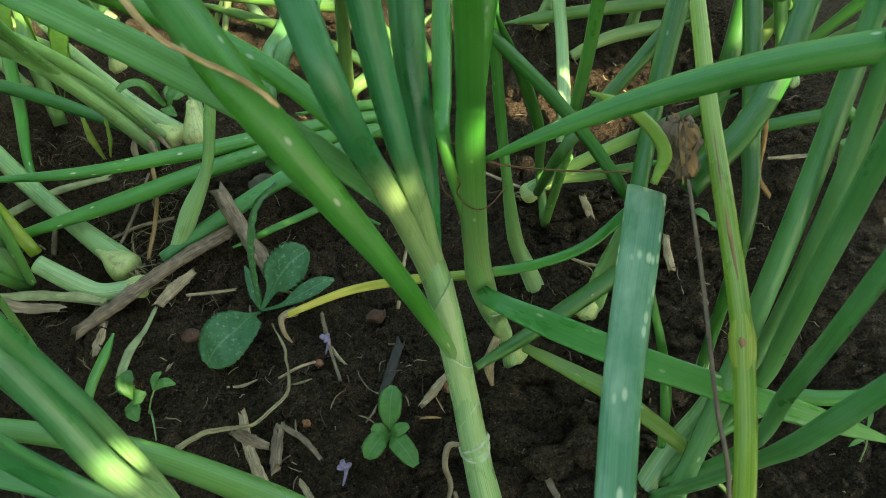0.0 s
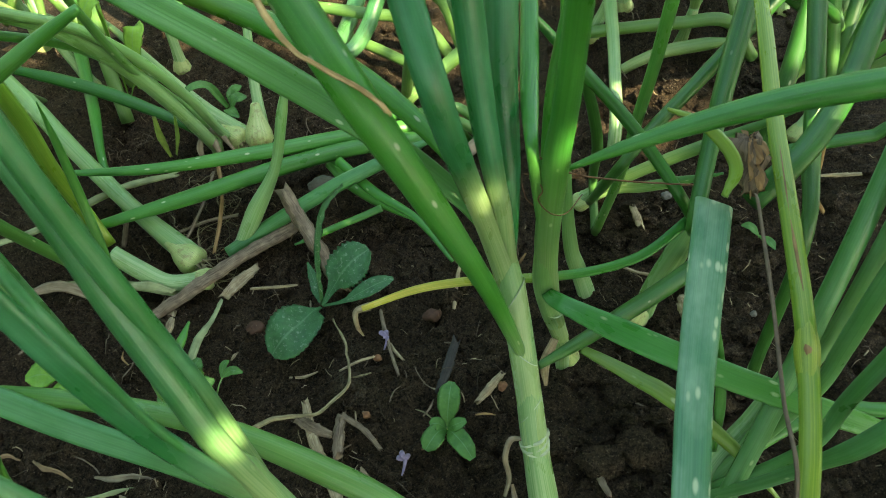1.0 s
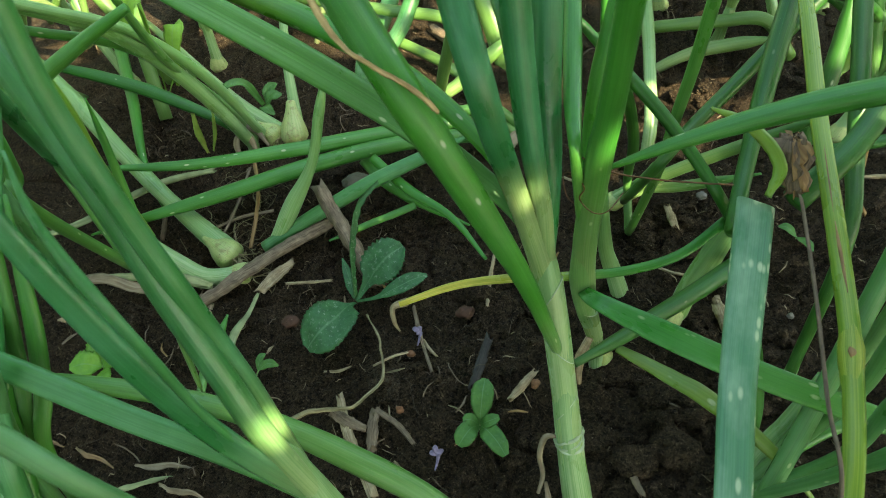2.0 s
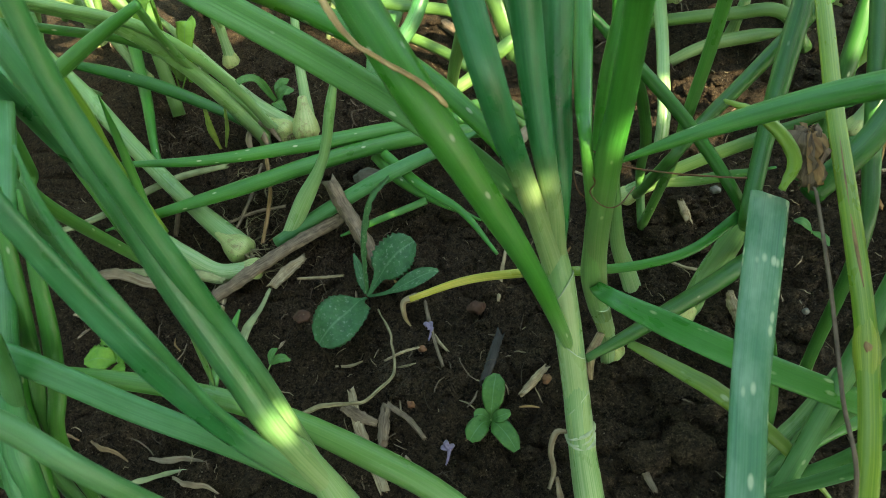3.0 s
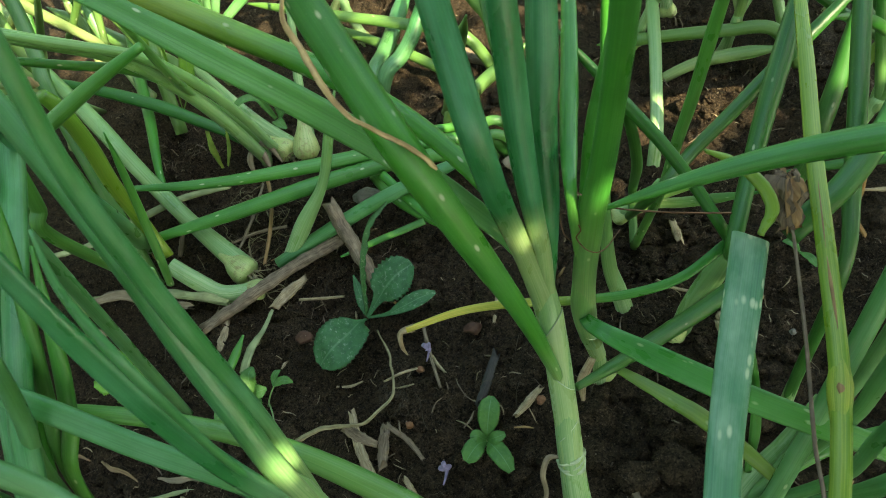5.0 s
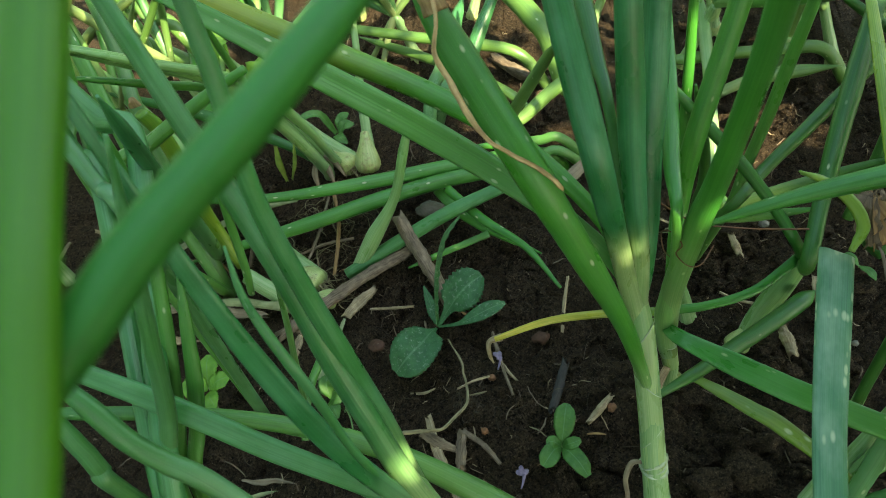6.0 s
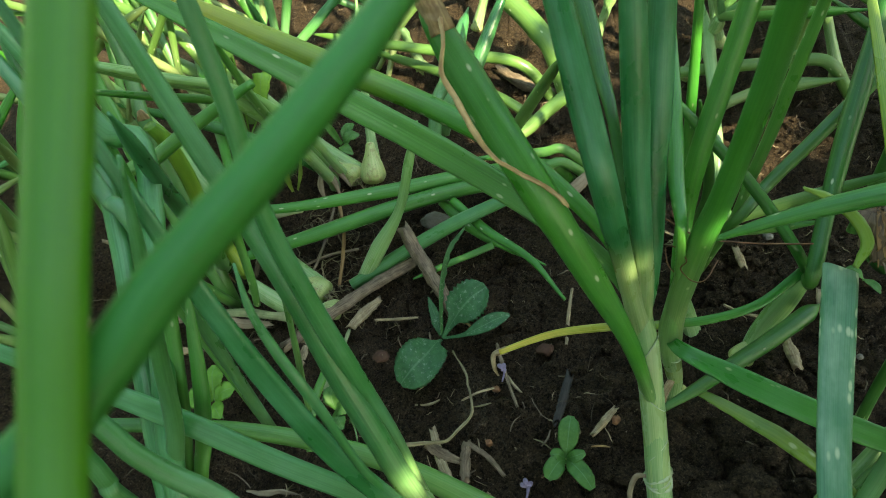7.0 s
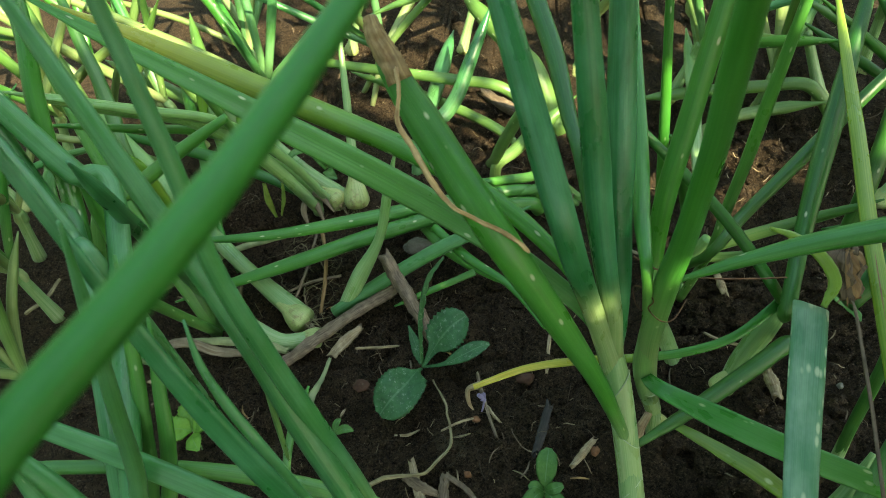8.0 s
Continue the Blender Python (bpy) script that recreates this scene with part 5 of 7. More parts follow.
litter("tendril", [(-0.017, 0.299, 0.278), (0.011, 0.302, 0.252), (0.046, 0.313, 0.231), (0.083, 0.326, 0.212), (0.116, 0.340, 0.194)], [1.2, 1.3, 1.3, 1.4, 1.4], RUST, "thin rusty dry tendril stretched between plants", "tendril", flat=1.0, rings=40)
litter("curled_leaf", [(0.070, 0.301, 0.305), (0.087, 0.298, 0.298), (0.104, 0.290, 0.287), (0.113, 0.278, 0.275), (0.106, 0.265, 0.264)], [2.3, 5.4, 7.5, 7.7, 5.3], LIME, "yellow-green curled onion leaf tip", "curled leaf", flat=0.7, rings=30)
litter("dry_strand", [(0.229, 0.394, 0.200), (0.233, 0.386, 0.172), (0.234, 0.376, 0.143), (0.249, 0.372, 0.120)], [3.5, 4.4, 5.0, 3.8], DRYLEAF, "dark brown dry leaf end hanging down", "dry leaf", flat=0.5)

# ---------------------------------------------------------------- bulbs, sheaths and frayed skins
def lathe(at, axis, profile, sides=20, squash=1.0, seed=0):
    """profile: rows of (along, radius) in metres from at along axis."""
    rnd = random.Random(seed)
    bm = bmesh.new()
    uvl = bm.loops.layers.uv.new("along")
    shl = bm.verts.layers.float.new("sheath")
    d = Vector(axis).normalized()
    side = d.cross(Vector((0.2, -0.7, 0.7))).normalized()
    up = side.cross(d)
    rows = []
    for k, (h, r) in enumerate(profile):
        row = []
        for i in range(sides):
            a = 2 * math.pi * i / sides
            rr = r * (1 + 0.07 * math.sin(2 * a + seed + h * 30) + 0.03 * math.sin(5 * a + seed * 2 + h * 90))
            v = bm.verts.new(Vector(at) + d * h + side * (math.cos(a) * rr) + up * (math.sin(a) * rr * squash))
            v[shl] = 1.0
            row.append(v)
        rows.append(row)
    for j in range(len(rows) - 1):
        for i in range(sides):
            i2 = (i + 1) % sides
            f = bm.faces.new((rows[j][i], rows[j][i2], rows[j + 1][i2], rows[j + 1][i]))
            f.smooth = True
            for l, (u, w) in zip(f.loops, ((i, j), (i + 1, j), (i + 1, j + 1), (i, j + 1))):
                l[uvl].uv = (u / sides * 0.09, profile[w][0])
    bm.faces.new(rows[0][::-1])
    bm.faces.new(rows[-1])
    return bm


def soiled(m, brown):
    """Brown earth stains over a skin material."""
    nt = m.node_tree
    p = nt.nodes["Principled BSDF"]
    tc = nt.nodes.new("ShaderNodeTexCoord")
    col = p.inputs["Base Color"].links[0].from_socket
    a = noise_fac(nt, tc.outputs["Object"], 95.0, 5.0, 0.65)
    b = noise_fac(nt, tc.outputs["Object"], 420.0, 3.0, 0.6)
    col = mix(nt, ramp(nt, a, [(0.53, (0,)), (0.68, (0.7,))]), col, brown)
    col = mix(nt, ramp(nt, b, [(0.62, (0,)), (0.70, (0.7,))]), col, (0.05, 0.035, 0.02))
    nt.links.new(col, p.inputs["Base Color"])
    return m


BULB = soiled(leaf_material("soiled_bulb", (0.34, 0.44, 0.14), (0.28, 0.38, 0.10), (0.44, 0.50, 0.24), (0.48, 0.52, 0.22), fleck=0.99, rough=0.45, translucent=0.0), (0.22, 0.15, 0.06))


def bulb(plant, at, axis, width, seed):
    r = width / 2
    prof = [(-0.70, 0.10), (-0.68, 0.50), (-0.55, 0.80), (-0.30, 0.95), (0.0, 0.98), (0.35, 0.90), (0.70, 0.79), (1.05, 0.62), (1.40, 0.47), (1.75, 0.37), (2.1, 0.30), (2.2, 0.18)]
    b = part("bulb", lathe(at, axis, [(h * r, q * r) for h, q in prof], seed=seed), BULB, plant, "soiled yellowish-green swollen bulb")
    rnd = random.Random(seed)
    d = Vector(axis).normalized()
    for k in range(14 if width > 0.03 else 9):
        s = Vector(at) - d * r * 0.6 + Vector((rnd.uniform(-1, 1), rnd.uniform(-1, 1), rnd.uniform(-1, 1))) * r * 0.3
        e = s - d * r * rnd.uniform(0.4, 1.0) + Vector((rnd.uniform(-1, 1), rnd.uniform(-1, 1), -0.5)) * r * 1.1
        e.z = max(e.z, 0.003)
        bend = Vector((rnd.uniform(-1, 1), rnd.uniform(-1, 1), 0.6)) * r * 0.3
        part("root", tube([s, s.lerp(e, 0.5) + bend, e], [0.0017, 0.0013, 0.0007], rings=8, sides=5, seed=k), ROOT, b)
    return b


def sheath(plant, pts, mm, tilt, name="sheath"):
    """A skin wrapped round a stem, its upper rim cut aslant. pts from the bottom to the rim."""
    SEED[0] += 1
    bm = tube([Vector(p) for p in pts], [w / 1000 for w in mm], 1.0, 14, 22, sheath=(0.9, 0.75), ribs=0.008, seed=SEED[0])
    bm.faces.ensure_lookup_table()
    bmesh.ops.delete(bm, geom=bm.faces[-2:], context="FACES_ONLY")
    a, b = Vector(pts[0]), Vector(pts[-1])
    d = (b - a).normalized()
    L = (b - a).length
    t = Vector(tilt)
    for v in bm.verts:
        s = max(0.0, (v.co - a).dot(d) / L)
        rim = (v.co - (a + d * (v.co - a).dot(d)))
        v.co += d * (rim.dot(t) * s * s)
    bm.verts.ensure_lookup_table()
    ring = [v.co.copy() for v in bm.verts[-22:]]
    skin = part(name, bm, SKIN, plant, "thin whitish papery sheath")
    part("rim", tube(ring + ring[:1], [0.0005, 0.0009, 0.0004, 0.0008, 0.0005], 0.6, 60, 6, ribs=0.15, seed=SEED[0]), MEMBRANE, skin, "whitish papery edge")
    return skin


MEMBRANE = dry_material("whitish_membrane", (0.58, 0.64, 0.44), (0.40, 0.50, 0.27), 0.7, 0.5)
SKIN = leaf_material("papery_sheath", (0.34, 0.50, 0.22), (0.28, 0.44, 0.17), (0.50, 0.60, 0.36), (0.43, 0.56, 0.28), fleck=0.97, rough=0.30, translucent=0.2)

bulb(bulb_onion, (-0.380, 0.414, 0.012), (-0.80, 0.50, 0.22), 0.034, 3)
bulb(lying_onion, (-0.356, 0.388, 0.010), (-0.92, -0.10, 0.15), 0.026, 4)
bulb(upright_bulb_onion, (-0.343, 0.612, 0.012), (-0.05, 0.62, 0.78), 0.040, 5)
bulb(lying_bulb_onion, (-0.372, 0.612, 0.010), (-0.80, 0.58, 0.10), 0.032, 6)
bulb(far_right_onion, (0.058, 0.488, 0.010), (0.70, -0.10, 0.55), 0.022, 7)
bulb(folded_onion, (0.100, 0.338, 0.004), (0.45, 0.45, 0.75), 0.026, 8)
bulb(second_onion, (0.030, 0.292, 0.006), (-0.25, -0.10, 0.95), 0.022, 9)
sheath(main_onion, [(-0.008, 0.168, 0.066), (-0.011, 0.182, 0.090), (-0.0135, 0.193, 0.108)], (20.9, 20.3, 19.9), (1.1, -0.2, 0.1))
sheath(main_onion, [(-0.013, 0.193, 0.106), (-0.017, 0.208, 0.135), (-0.0195, 0.217, 0.152)], (19.9, 19.6, 19.4), (-1.2, -0.1, 0.1))
sheath(main_onion, [(-0.019, 0.216, 0.148), (-0.023, 0.231, 0.176), (-0.0255, 0.240, 0.192)], (19.4, 19.1, 19.0), (1.3, -0.1, 0.1))
sheath(second_onion, [(0.018, 0.283, 0.062), (0.010, 0.280, 0.098), (0.006, 0.278, 0.118)], (15.0, 17.0, 17.2), (-1.2, 0.2, 0.2))

# torn whitish skin left as a ragged ring round the main stem
for k in range(3):
    loop = []
    for i in range(19):
        a = 2 * math.pi * (i + 4 * k) / 16
        axis = Vector((-0.0105, 0.1785, 0.083)) + Vector((-0.0035, 0.0140, 0.0240)) * (0.10 * (k - 1) + 0.16 * math.sin(a + k))
        side, up = Vector((0.97, 0.20, 0.02)), Vector((-0.16, 0.84, -0.52))
        loop.append(axis + (side * math.cos(a) + up * math.sin(a)) * (0.0110 + 0.0006 * math.sin(5 * a + k)))
    part("torn_skin", tube(loop, [0.0010, 0.0026, 0.0014, 0.0030, 0.0012], 0.35, 70, 8, ribs=0.3, seed=70 + k), MEMBRANE, main_onion, "torn whitish skin round the stem")

# frayed dry skins where the lying stems meet the soil
for k, (p, q, r) in enumerate((((-0.405, 0.600, 0.030), (-0.392, 0.588, 0.026), (-0.384, 0.574, 0.006)), ((-0.400, 0.604, 0.034), (-0.388, 0.602, 0.030), (-0.372, 0.590, 0.010)),
                               ((-0.410, 0.596, 0.030), (-0.410, 0.580, 0.024), (-0.404, 0.566, 0.004)))):
    part("frayed_skin", tube([p, q, r], [0.008, 0.009, 0.003], 0.25, 12, 8, ribs=0.2, seed=50 + k), PAPER, back_left_onion, "frayed dry brown skin")
for k, (p, q, r) in enumerate((((0.012, 0.272, 0.075), (0.004, 0.262, 0.050), (0.006, 0.256, 0.018)),)):
    part("frayed_skin", tube([p, q, r], [0.007, 0.010, 0.004], 0.25, 12, 8, ribs=0.15, seed=60 + k), STRAW, second_onion, "dry yellowish skin peeling off")

# brown dead end of the long leaf
tip = tube([(-0.172, 0.316, 0.473), (-0.169, 0.308, 0.467), (-0.162, 0.299, 0.457), (-0.157, 0.292, 0.447)], [0.0075, 0.0115, 0.0140, 0.0155], 0.75, 26, 20, ribs=0.05, seed=5)
for v in tip.verts:
    v.co += v.co.normalized().cross(Vector((0.4, 0.6, 0.7))) * 0.0035 * noise.noise(v.co * 260) + Vector((0.6, -0.5, 0.6)) * 0.0016 * noise.noise(v.co * 620)
part("dead_tip", tip, TIPDRY, main_onion, "shrivelled brown leaf end")
# folded dry end of the yellowing leaf
part("dry_tip", tube([(-0.1370, 0.2600, 0.151), (-0.1480, 0.2550, 0.150), (-0.1480, 0.2480, 0.139), (-0.1450, 0.2470, 0.126)], [0.0062, 0.0040, 0.0032, 0.0014], 0.25, 20, 8, ribs=0.25, seed=6), STRAW, second_onion, "dry papery leaf end")
# brown scar and swelling on the seed stalk
part("node", lathe((0.1466, 0.180, 0.2180), (0.006, 0.034, 0.007), [(-0.034, 0.0026), (-0.018, 0.0054), (-0.005, 0.0072), (0.004, 0.0075), (0.014, 0.0060), (0.034, 0.0026)], seed=2), STALK, stalk_onion, "swollen joint of the stalk")
part("scar", tube([(0.1440, 0.1745, 0.2235), (0.1447, 0.1785, 0.2247), (0.1452, 0.1830, 0.2252)], [0.002, 0.0056, 0.0015], 0.35, 10, 8, seed=3), DRYLEAF, stalk_onion, "brown scar")
# brown scabs and a pale groove along the stalk
for k, (s, e) in enumerate((((0.1555, 0.330, 0.2600), (0.1518, 0.268, 0.2446)), ((0.1515, 0.262, 0.2432), (0.1500, 0.215, 0.2315)), ((0.1605, 0.395, 0.2760), (0.1565, 0.338, 0.2620)))):
    s, e = Vector(s), Vector(e)
    part("scab", tube([s, s.lerp(e, 0.35), s.lerp(e, 0.7), e], [0.0006, 0.0022, 0.0017, 0.0005], 0.5, 18, 8, ribs=0.25, seed=30 + k), DRYLEAF, stalk_onion, "dry brown scab along the stalk")
# frayed dry skin at the foot of the main stem
part("frayed_skin", tube([(-0.020, 0.178, 0.086), (-0.029, 0.176, 0.088), (-0.033, 0.168, 0.070), (-0.030, 0.160, 0.050), (-0.034, 0.150, 0.034)], [0.003, 0.005, 0.0045, 0.004, 0.003], 0.25, 22, 8, ribs=0.2, seed=11), PAPER, main_onion, "frayed dry skin strip")
part("frayed_skin", tube([(-0.028, 0.158, 0.040), (-0.024, 0.146, 0.022), (-0.016, 0.135, 0.008)], [0.003, 0.006, 0.004], 0.3, 14, 8, ribs=0.2, seed=12), PAPER, main_onion, "frayed dry skin strip")

# ---------------------------------------------------------------- withered husk on its thin stem
TWIG = dry_material("dry_brown_twig", (0.20, 0.14, 0.09), (0.10, 0.065, 0.04))
HUSK = dry_material("withered_husk", (0.24, 0.16, 0.09), (0.085, 0.05, 0.025), 0.8)


def husk():
    h = thing("withered_seed_head", (0.114, 0.095, 0.0), "withered brown papery husk on a thin dry stem", "dry plant")
    part("stem", tube([(0.132, 0.279, 0.250), (0.129, 0.262, 0.256), (0.124, 0.205, 0.247), (0.117, 0.143, 0.234), (0.113, 0.092, 0.222), (0.112, 0.05, 0.12), (0.114, 0.045, 0.0)],
                      [0.0016, 0.0017, 0.0019, 0.002, 0.0021, 0.0022, 0.0022], 1.0, 60, 7, ribs=0.3, seed=4, wob=0.006), TWIG, h, "thin dry grey-brown stem")
    rnd = random.Random(8)
    for k in range(5):
        bm = bmesh.new()
        uvl = bm.loops.layers.uv.new("along")
        grid = []
        turn = k * 1.25 + 0.4
        for j in range(9):
            row = []
            for i in range(7):
                u, w = i / 6 - 0.5, j / 8
                r = 0.0088 * math.sin(0.35 + 2.2 * w)
                a = turn + u * 1.9
                n = noise.noise(Vector((u * 3 + k * 5, w * 3, k))) * 0.012 + 0.002 * math.sin(u * 14 + k)
                p = Vector((math.cos(a) * (r + n), math.sin(a) * (r + n) * 0.8, 0))
                p += Vector((-0.006 + 0.002 * noise.noise(Vector((w * 9, u * 9, 1))), 0.028 * w, 0.022 * w)) + Vector((rnd.uniform(-1, 1), rnd.uniform(-1, 1), rnd.uniform(-1, 1))) * 0.0009
                row.append(bm.verts.new(Vector((0.136, 0.282, 0.249)) + p))
            grid.append(row)
        for j in range(8):
            for i in range(6):
                f = bm.faces.new((grid[j][i], grid[j][i + 1], grid[j + 1][i + 1], grid[j + 1][i]))
                f.smooth = True
                for l, (x, y) in zip(f.loops, ((i, j), (i + 1, j), (i + 1, j + 1), (i, j + 1))):
                    l[uvl].uv = (x * 0.004, y * 0.005)
        ob = part("bract", bm, (HUSK, DRYLEAF, HUSK)[k % 3], h)
        so = ob.modifiers.new("thick", "SOLIDIFY")
        so.thickness = 0.0005


husk()

# curled end of the rusty tendril, caught between two stems
part("tendril_coil", tube([(-0.012, 0.262, 0.262), (-0.018, 0.262, 0.272), (-0.020, 0.268, 0.284), (-0.014, 0.262, 0.290), (-0.008, 0.256, 0.284), (-0.010, 0.258, 0.272), (-0.002, 0.252, 0.266), (0.008, 0.256, 0.262), (0.02, 0.276, 0.257)],
                          [0.0006, 0.0009, 0.0008, 0.0010, 0.0008, 0.0010, 0.0008, 0.0008, 0.0007], 1.0, 60, 7, ribs=0.1, seed=9), RUST, second_onion, "curled rusty dry tendril")

# ---------------------------------------------------------------- weeds
def blade(pts, widths, face=(0, -0.3, 1), teeth=0.0, cup=0.15, seed=0, wave=0.0, n=20, across=8):
    """A flat weed leaf along pts, thin but with two sides, toothed at the edge."""
    rnd = random.Random(seed)
    line = smooth_curve(pts, n)
    bm = bmesh.new()
    uvl = bm.loops.layers.uv.new("along")
    layers = []
    for sgn in (1, -1):
        grid = []
        for j, q in enumerate(line):
            d = (line[min(j + 1, n - 1)] - line[max(j - 1, 0)]).normalized()
            side = d.cross(Vector(face)).normalized()
            up = side.cross(d)
            s = j / (n - 1)
            w = level(widths, s) / 2 * (1 + teeth * (1 if j % 2 else -1))
            row = []
            for i in range(across + 1):
                u = i / across * 2 - 1
                z = cup * w * (abs(u) ** 1.5) + wave * w * math.sin(9 * s + 3 * u + seed) + 0.06 * w * noise.noise(Vector((u * 3, s * 7, seed)))
                row.append(bm.verts.new(q + side * (u * w) + up * (z + sgn * 0.00025 * (1 - abs(u) ** 4))))
            grid.append(row)
        layers.append(grid)
    for li, grid in enumerate(layers):
        for j in range(n - 1):
            for i in range(across):
                q = [(i, j), (i + 1, j), (i + 1, j + 1), (i, j + 1)]
                if li:
                    q.reverse()
                f = bm.faces.new([grid[y][x] for x, y in q])
                f.smooth = True
                for l, (x, y) in zip(f.loops, q):
                    l[uvl].uv = (x / across * 2 - 1, y / n)
    bmesh.ops.remove_doubles(bm, verts=bm.verts, dist=0.00002)
    return bm


def weed(name, base, label, category, leaves, stalks, material, group=""):
    t = thing(name, base, label, category, group)
    for k, (pts, mm, opt) in enumerate(leaves):
        part("leaf", blade([Vector(p) for p in pts], [w / 1000 for w in mm], seed=k + 1, **opt), material, t)
    for pts, mm in stalks:
        part("stalk", tube([Vector(p) for p in pts], [w / 1000 for w in mm], 0.8, 10, 8, sheath=(0.4, 0.7)), SPROUTSTEM, t)
    return t


SPROUTSTEM = leaf_material("sprout_stem", (0.14, 0.28, 0.08), (0.10, 0.22, 0.06), (0.2, 0.34, 0.14), (0.30, 0.40, 0.18), fleck=0.98)
weed("broadleaf_weed", (-0.221, 0.351, 0.0), "young weed with toothed dark green oval leaves", "weed", [
    ([(-0.221, 0.348, 0.012), (-0.225, 0.336, 0.024), (-0.234, 0.314, 0.035), (-0.246, 0.297, 0.034), (-0.258, 0.286, 0.024)], [4, 5, 10, 37, 46, 49, 49, 45, 34, 12], dict(teeth=0.03, wave=0.10, n=34, across=12)),
    ([(-0.220, 0.350, 0.012), (-0.210, 0.363, 0.022), (-0.199, 0.374, 0.034), (-0.184, 0.386, 0.044), (-0.170, 0.396, 0.048)], [4, 6, 9, 15, 36, 45, 46, 42, 32, 12], dict(teeth=0.06, wave=0.08, n=34, across=12)),
    ([(-0.219, 0.350, 0.012), (-0.196, 0.347, 0.024), (-0.176, 0.352, 0.033), (-0.158, 0.361, 0.036), (-0.144, 0.369, 0.033)], [3, 3.5, 5, 13, 18, 18, 13, 4], dict(teeth=0.02)),
    ([(-0.222, 0.353, 0.012), (-0.220, 0.364, 0.045), (-0.216, 0.378, 0.080), (-0.207, 0.402, 0.108), (-0.192, 0.436, 0.104)], [6, 7, 9, 11, 9, 4], dict(teeth=0.16, cup=0.5, face=(0.9, -0.4, 0.2))),
    ([(-0.222, 0.354, 0.012), (-0.229, 0.372, 0.022), (-0.238, 0.392, 0.032)], [5, 13, 10, 2], dict(teeth=0.08)),
], [], WEED)

weed("seedling", (-0.085, 0.217, 0.0), "small four-leaved green weed seedling in the soil", "seedling", [
    ([(-0.085, 0.218, 0.010), (-0.084, 0.224, 0.022), (-0.082, 0.238, 0.034), (-0.080, 0.251, 0.036)], [2, 4, 13, 20, 21, 18, 6], dict(teeth=0.015)),
    ([(-0.085, 0.217, 0.010), (-0.092, 0.211, 0.018), (-0.098, 0.202, 0.020), (-0.103, 0.195, 0.016)], [3, 12, 18, 19, 17, 7], dict(teeth=0.02)),
    ([(-0.084, 0.216, 0.010), (-0.078, 0.209, 0.019), (-0.069, 0.198, 0.022), (-0.061, 0.187, 0.017)], [3, 13, 18, 18, 16, 7], dict(teeth=0.02)),
    ([(-0.084, 0.217, 0.012), (-0.077, 0.216, 0.022), (-0.067, 0.219, 0.025)], [3, 9, 12, 11, 5], dict()),
    ([(-0.086, 0.217, 0.012), (-0.093, 0.218, 0.020), (-0.100, 0.217, 0.020)], [3, 9, 12, 11, 5], dict()),
], [([(-0.085, 0.217, 0.0), (-0.085, 0.217, 0.012)], [3, 2.5])], SPROUT, "small weeds between the onions")

weed("seedling", (-0.460, 0.250, 0.0), "light green sprouting weed with lobed leaves", "seedling", [
    ([(-0.458, 0.258, 0.036), (-0.460, 0.272, 0.048), (-0.462, 0.290, 0.050)], [3, 24, 28, 6], dict(teeth=0.06, wave=0.1)),
    ([(-0.458, 0.256, 0.036), (-0.468, 0.254, 0.046), (-0.484, 0.250, 0.046)], [3, 24, 28, 6], dict(teeth=0.06, wave=0.1)),
    ([(-0.456, 0.256, 0.036), (-0.446, 0.262, 0.044), (-0.434, 0.270, 0.042)], [3, 18, 20, 4], dict(teeth=0.06, wave=0.1)),
    ([(-0.457, 0.254, 0.034), (-0.450, 0.244, 0.040), (-0.442, 0.234, 0.038)], [3, 18, 20, 4], dict(teeth=0.06, wave=0.1)),
], [([(-0.460, 0.250, 0.0), (-0.458, 0.254, 0.02), (-0.457, 0.257, 0.037)], [2.5, 2.2, 2])], YOUNG, "small weeds between the onions")

weed("seedling", (-0.313, 0.251, 0.0), "tiny green sprout with folded leaves", "seedling", [
    ([(-0.304, 0.264, 0.020), (-0.294, 0.268, 0.026), (-0.284, 0.268, 0.022)], [2, 9, 9, 2], dict(teeth=0.05)),
    ([(-0.305, 0.264, 0.020), (-0.303, 0.274, 0.026), (-0.300, 0.280, 0.024)], [2, 8, 7, 2], dict(teeth=0.05)),
], [([(-0.314, 0.250, 0.0), (-0.309, 0.258, 0.012), (-0.304, 0.264, 0.020)], [2, 2, 1.6]), ([(-0.312, 0.252, 0.004), (-0.304, 0.240, 0.008), (-0.298, 0.222, 0.004)], [2, 2, 1.2])], SPROUT, "small weeds between the onions")

weed("seedling", (-0.330, 0.262, 0.0), "small crinkled green weed leaves half hidden", "seedling", [
    ([(-0.330, 0.262, 0.006), (-0.334, 0.272, 0.020), (-0.332, 0.284, 0.022)], [3, 17, 18, 5], dict(teeth=0.07, wave=0.12)),
    ([(-0.330, 0.262, 0.006), (-0.321, 0.258, 0.018), (-0.312, 0.262, 0.018)], [3, 15, 15, 4], dict(teeth=0.07, wave=0.12)),
    ([(-0.330, 0.262, 0.006), (-0.322, 0.248, 0.016), (-0.316, 0.238, 0.012)], [3, 15, 15, 4], dict(teeth=0.07, wave=0.12)),
], [], SPROUT, "small weeds between the onions")

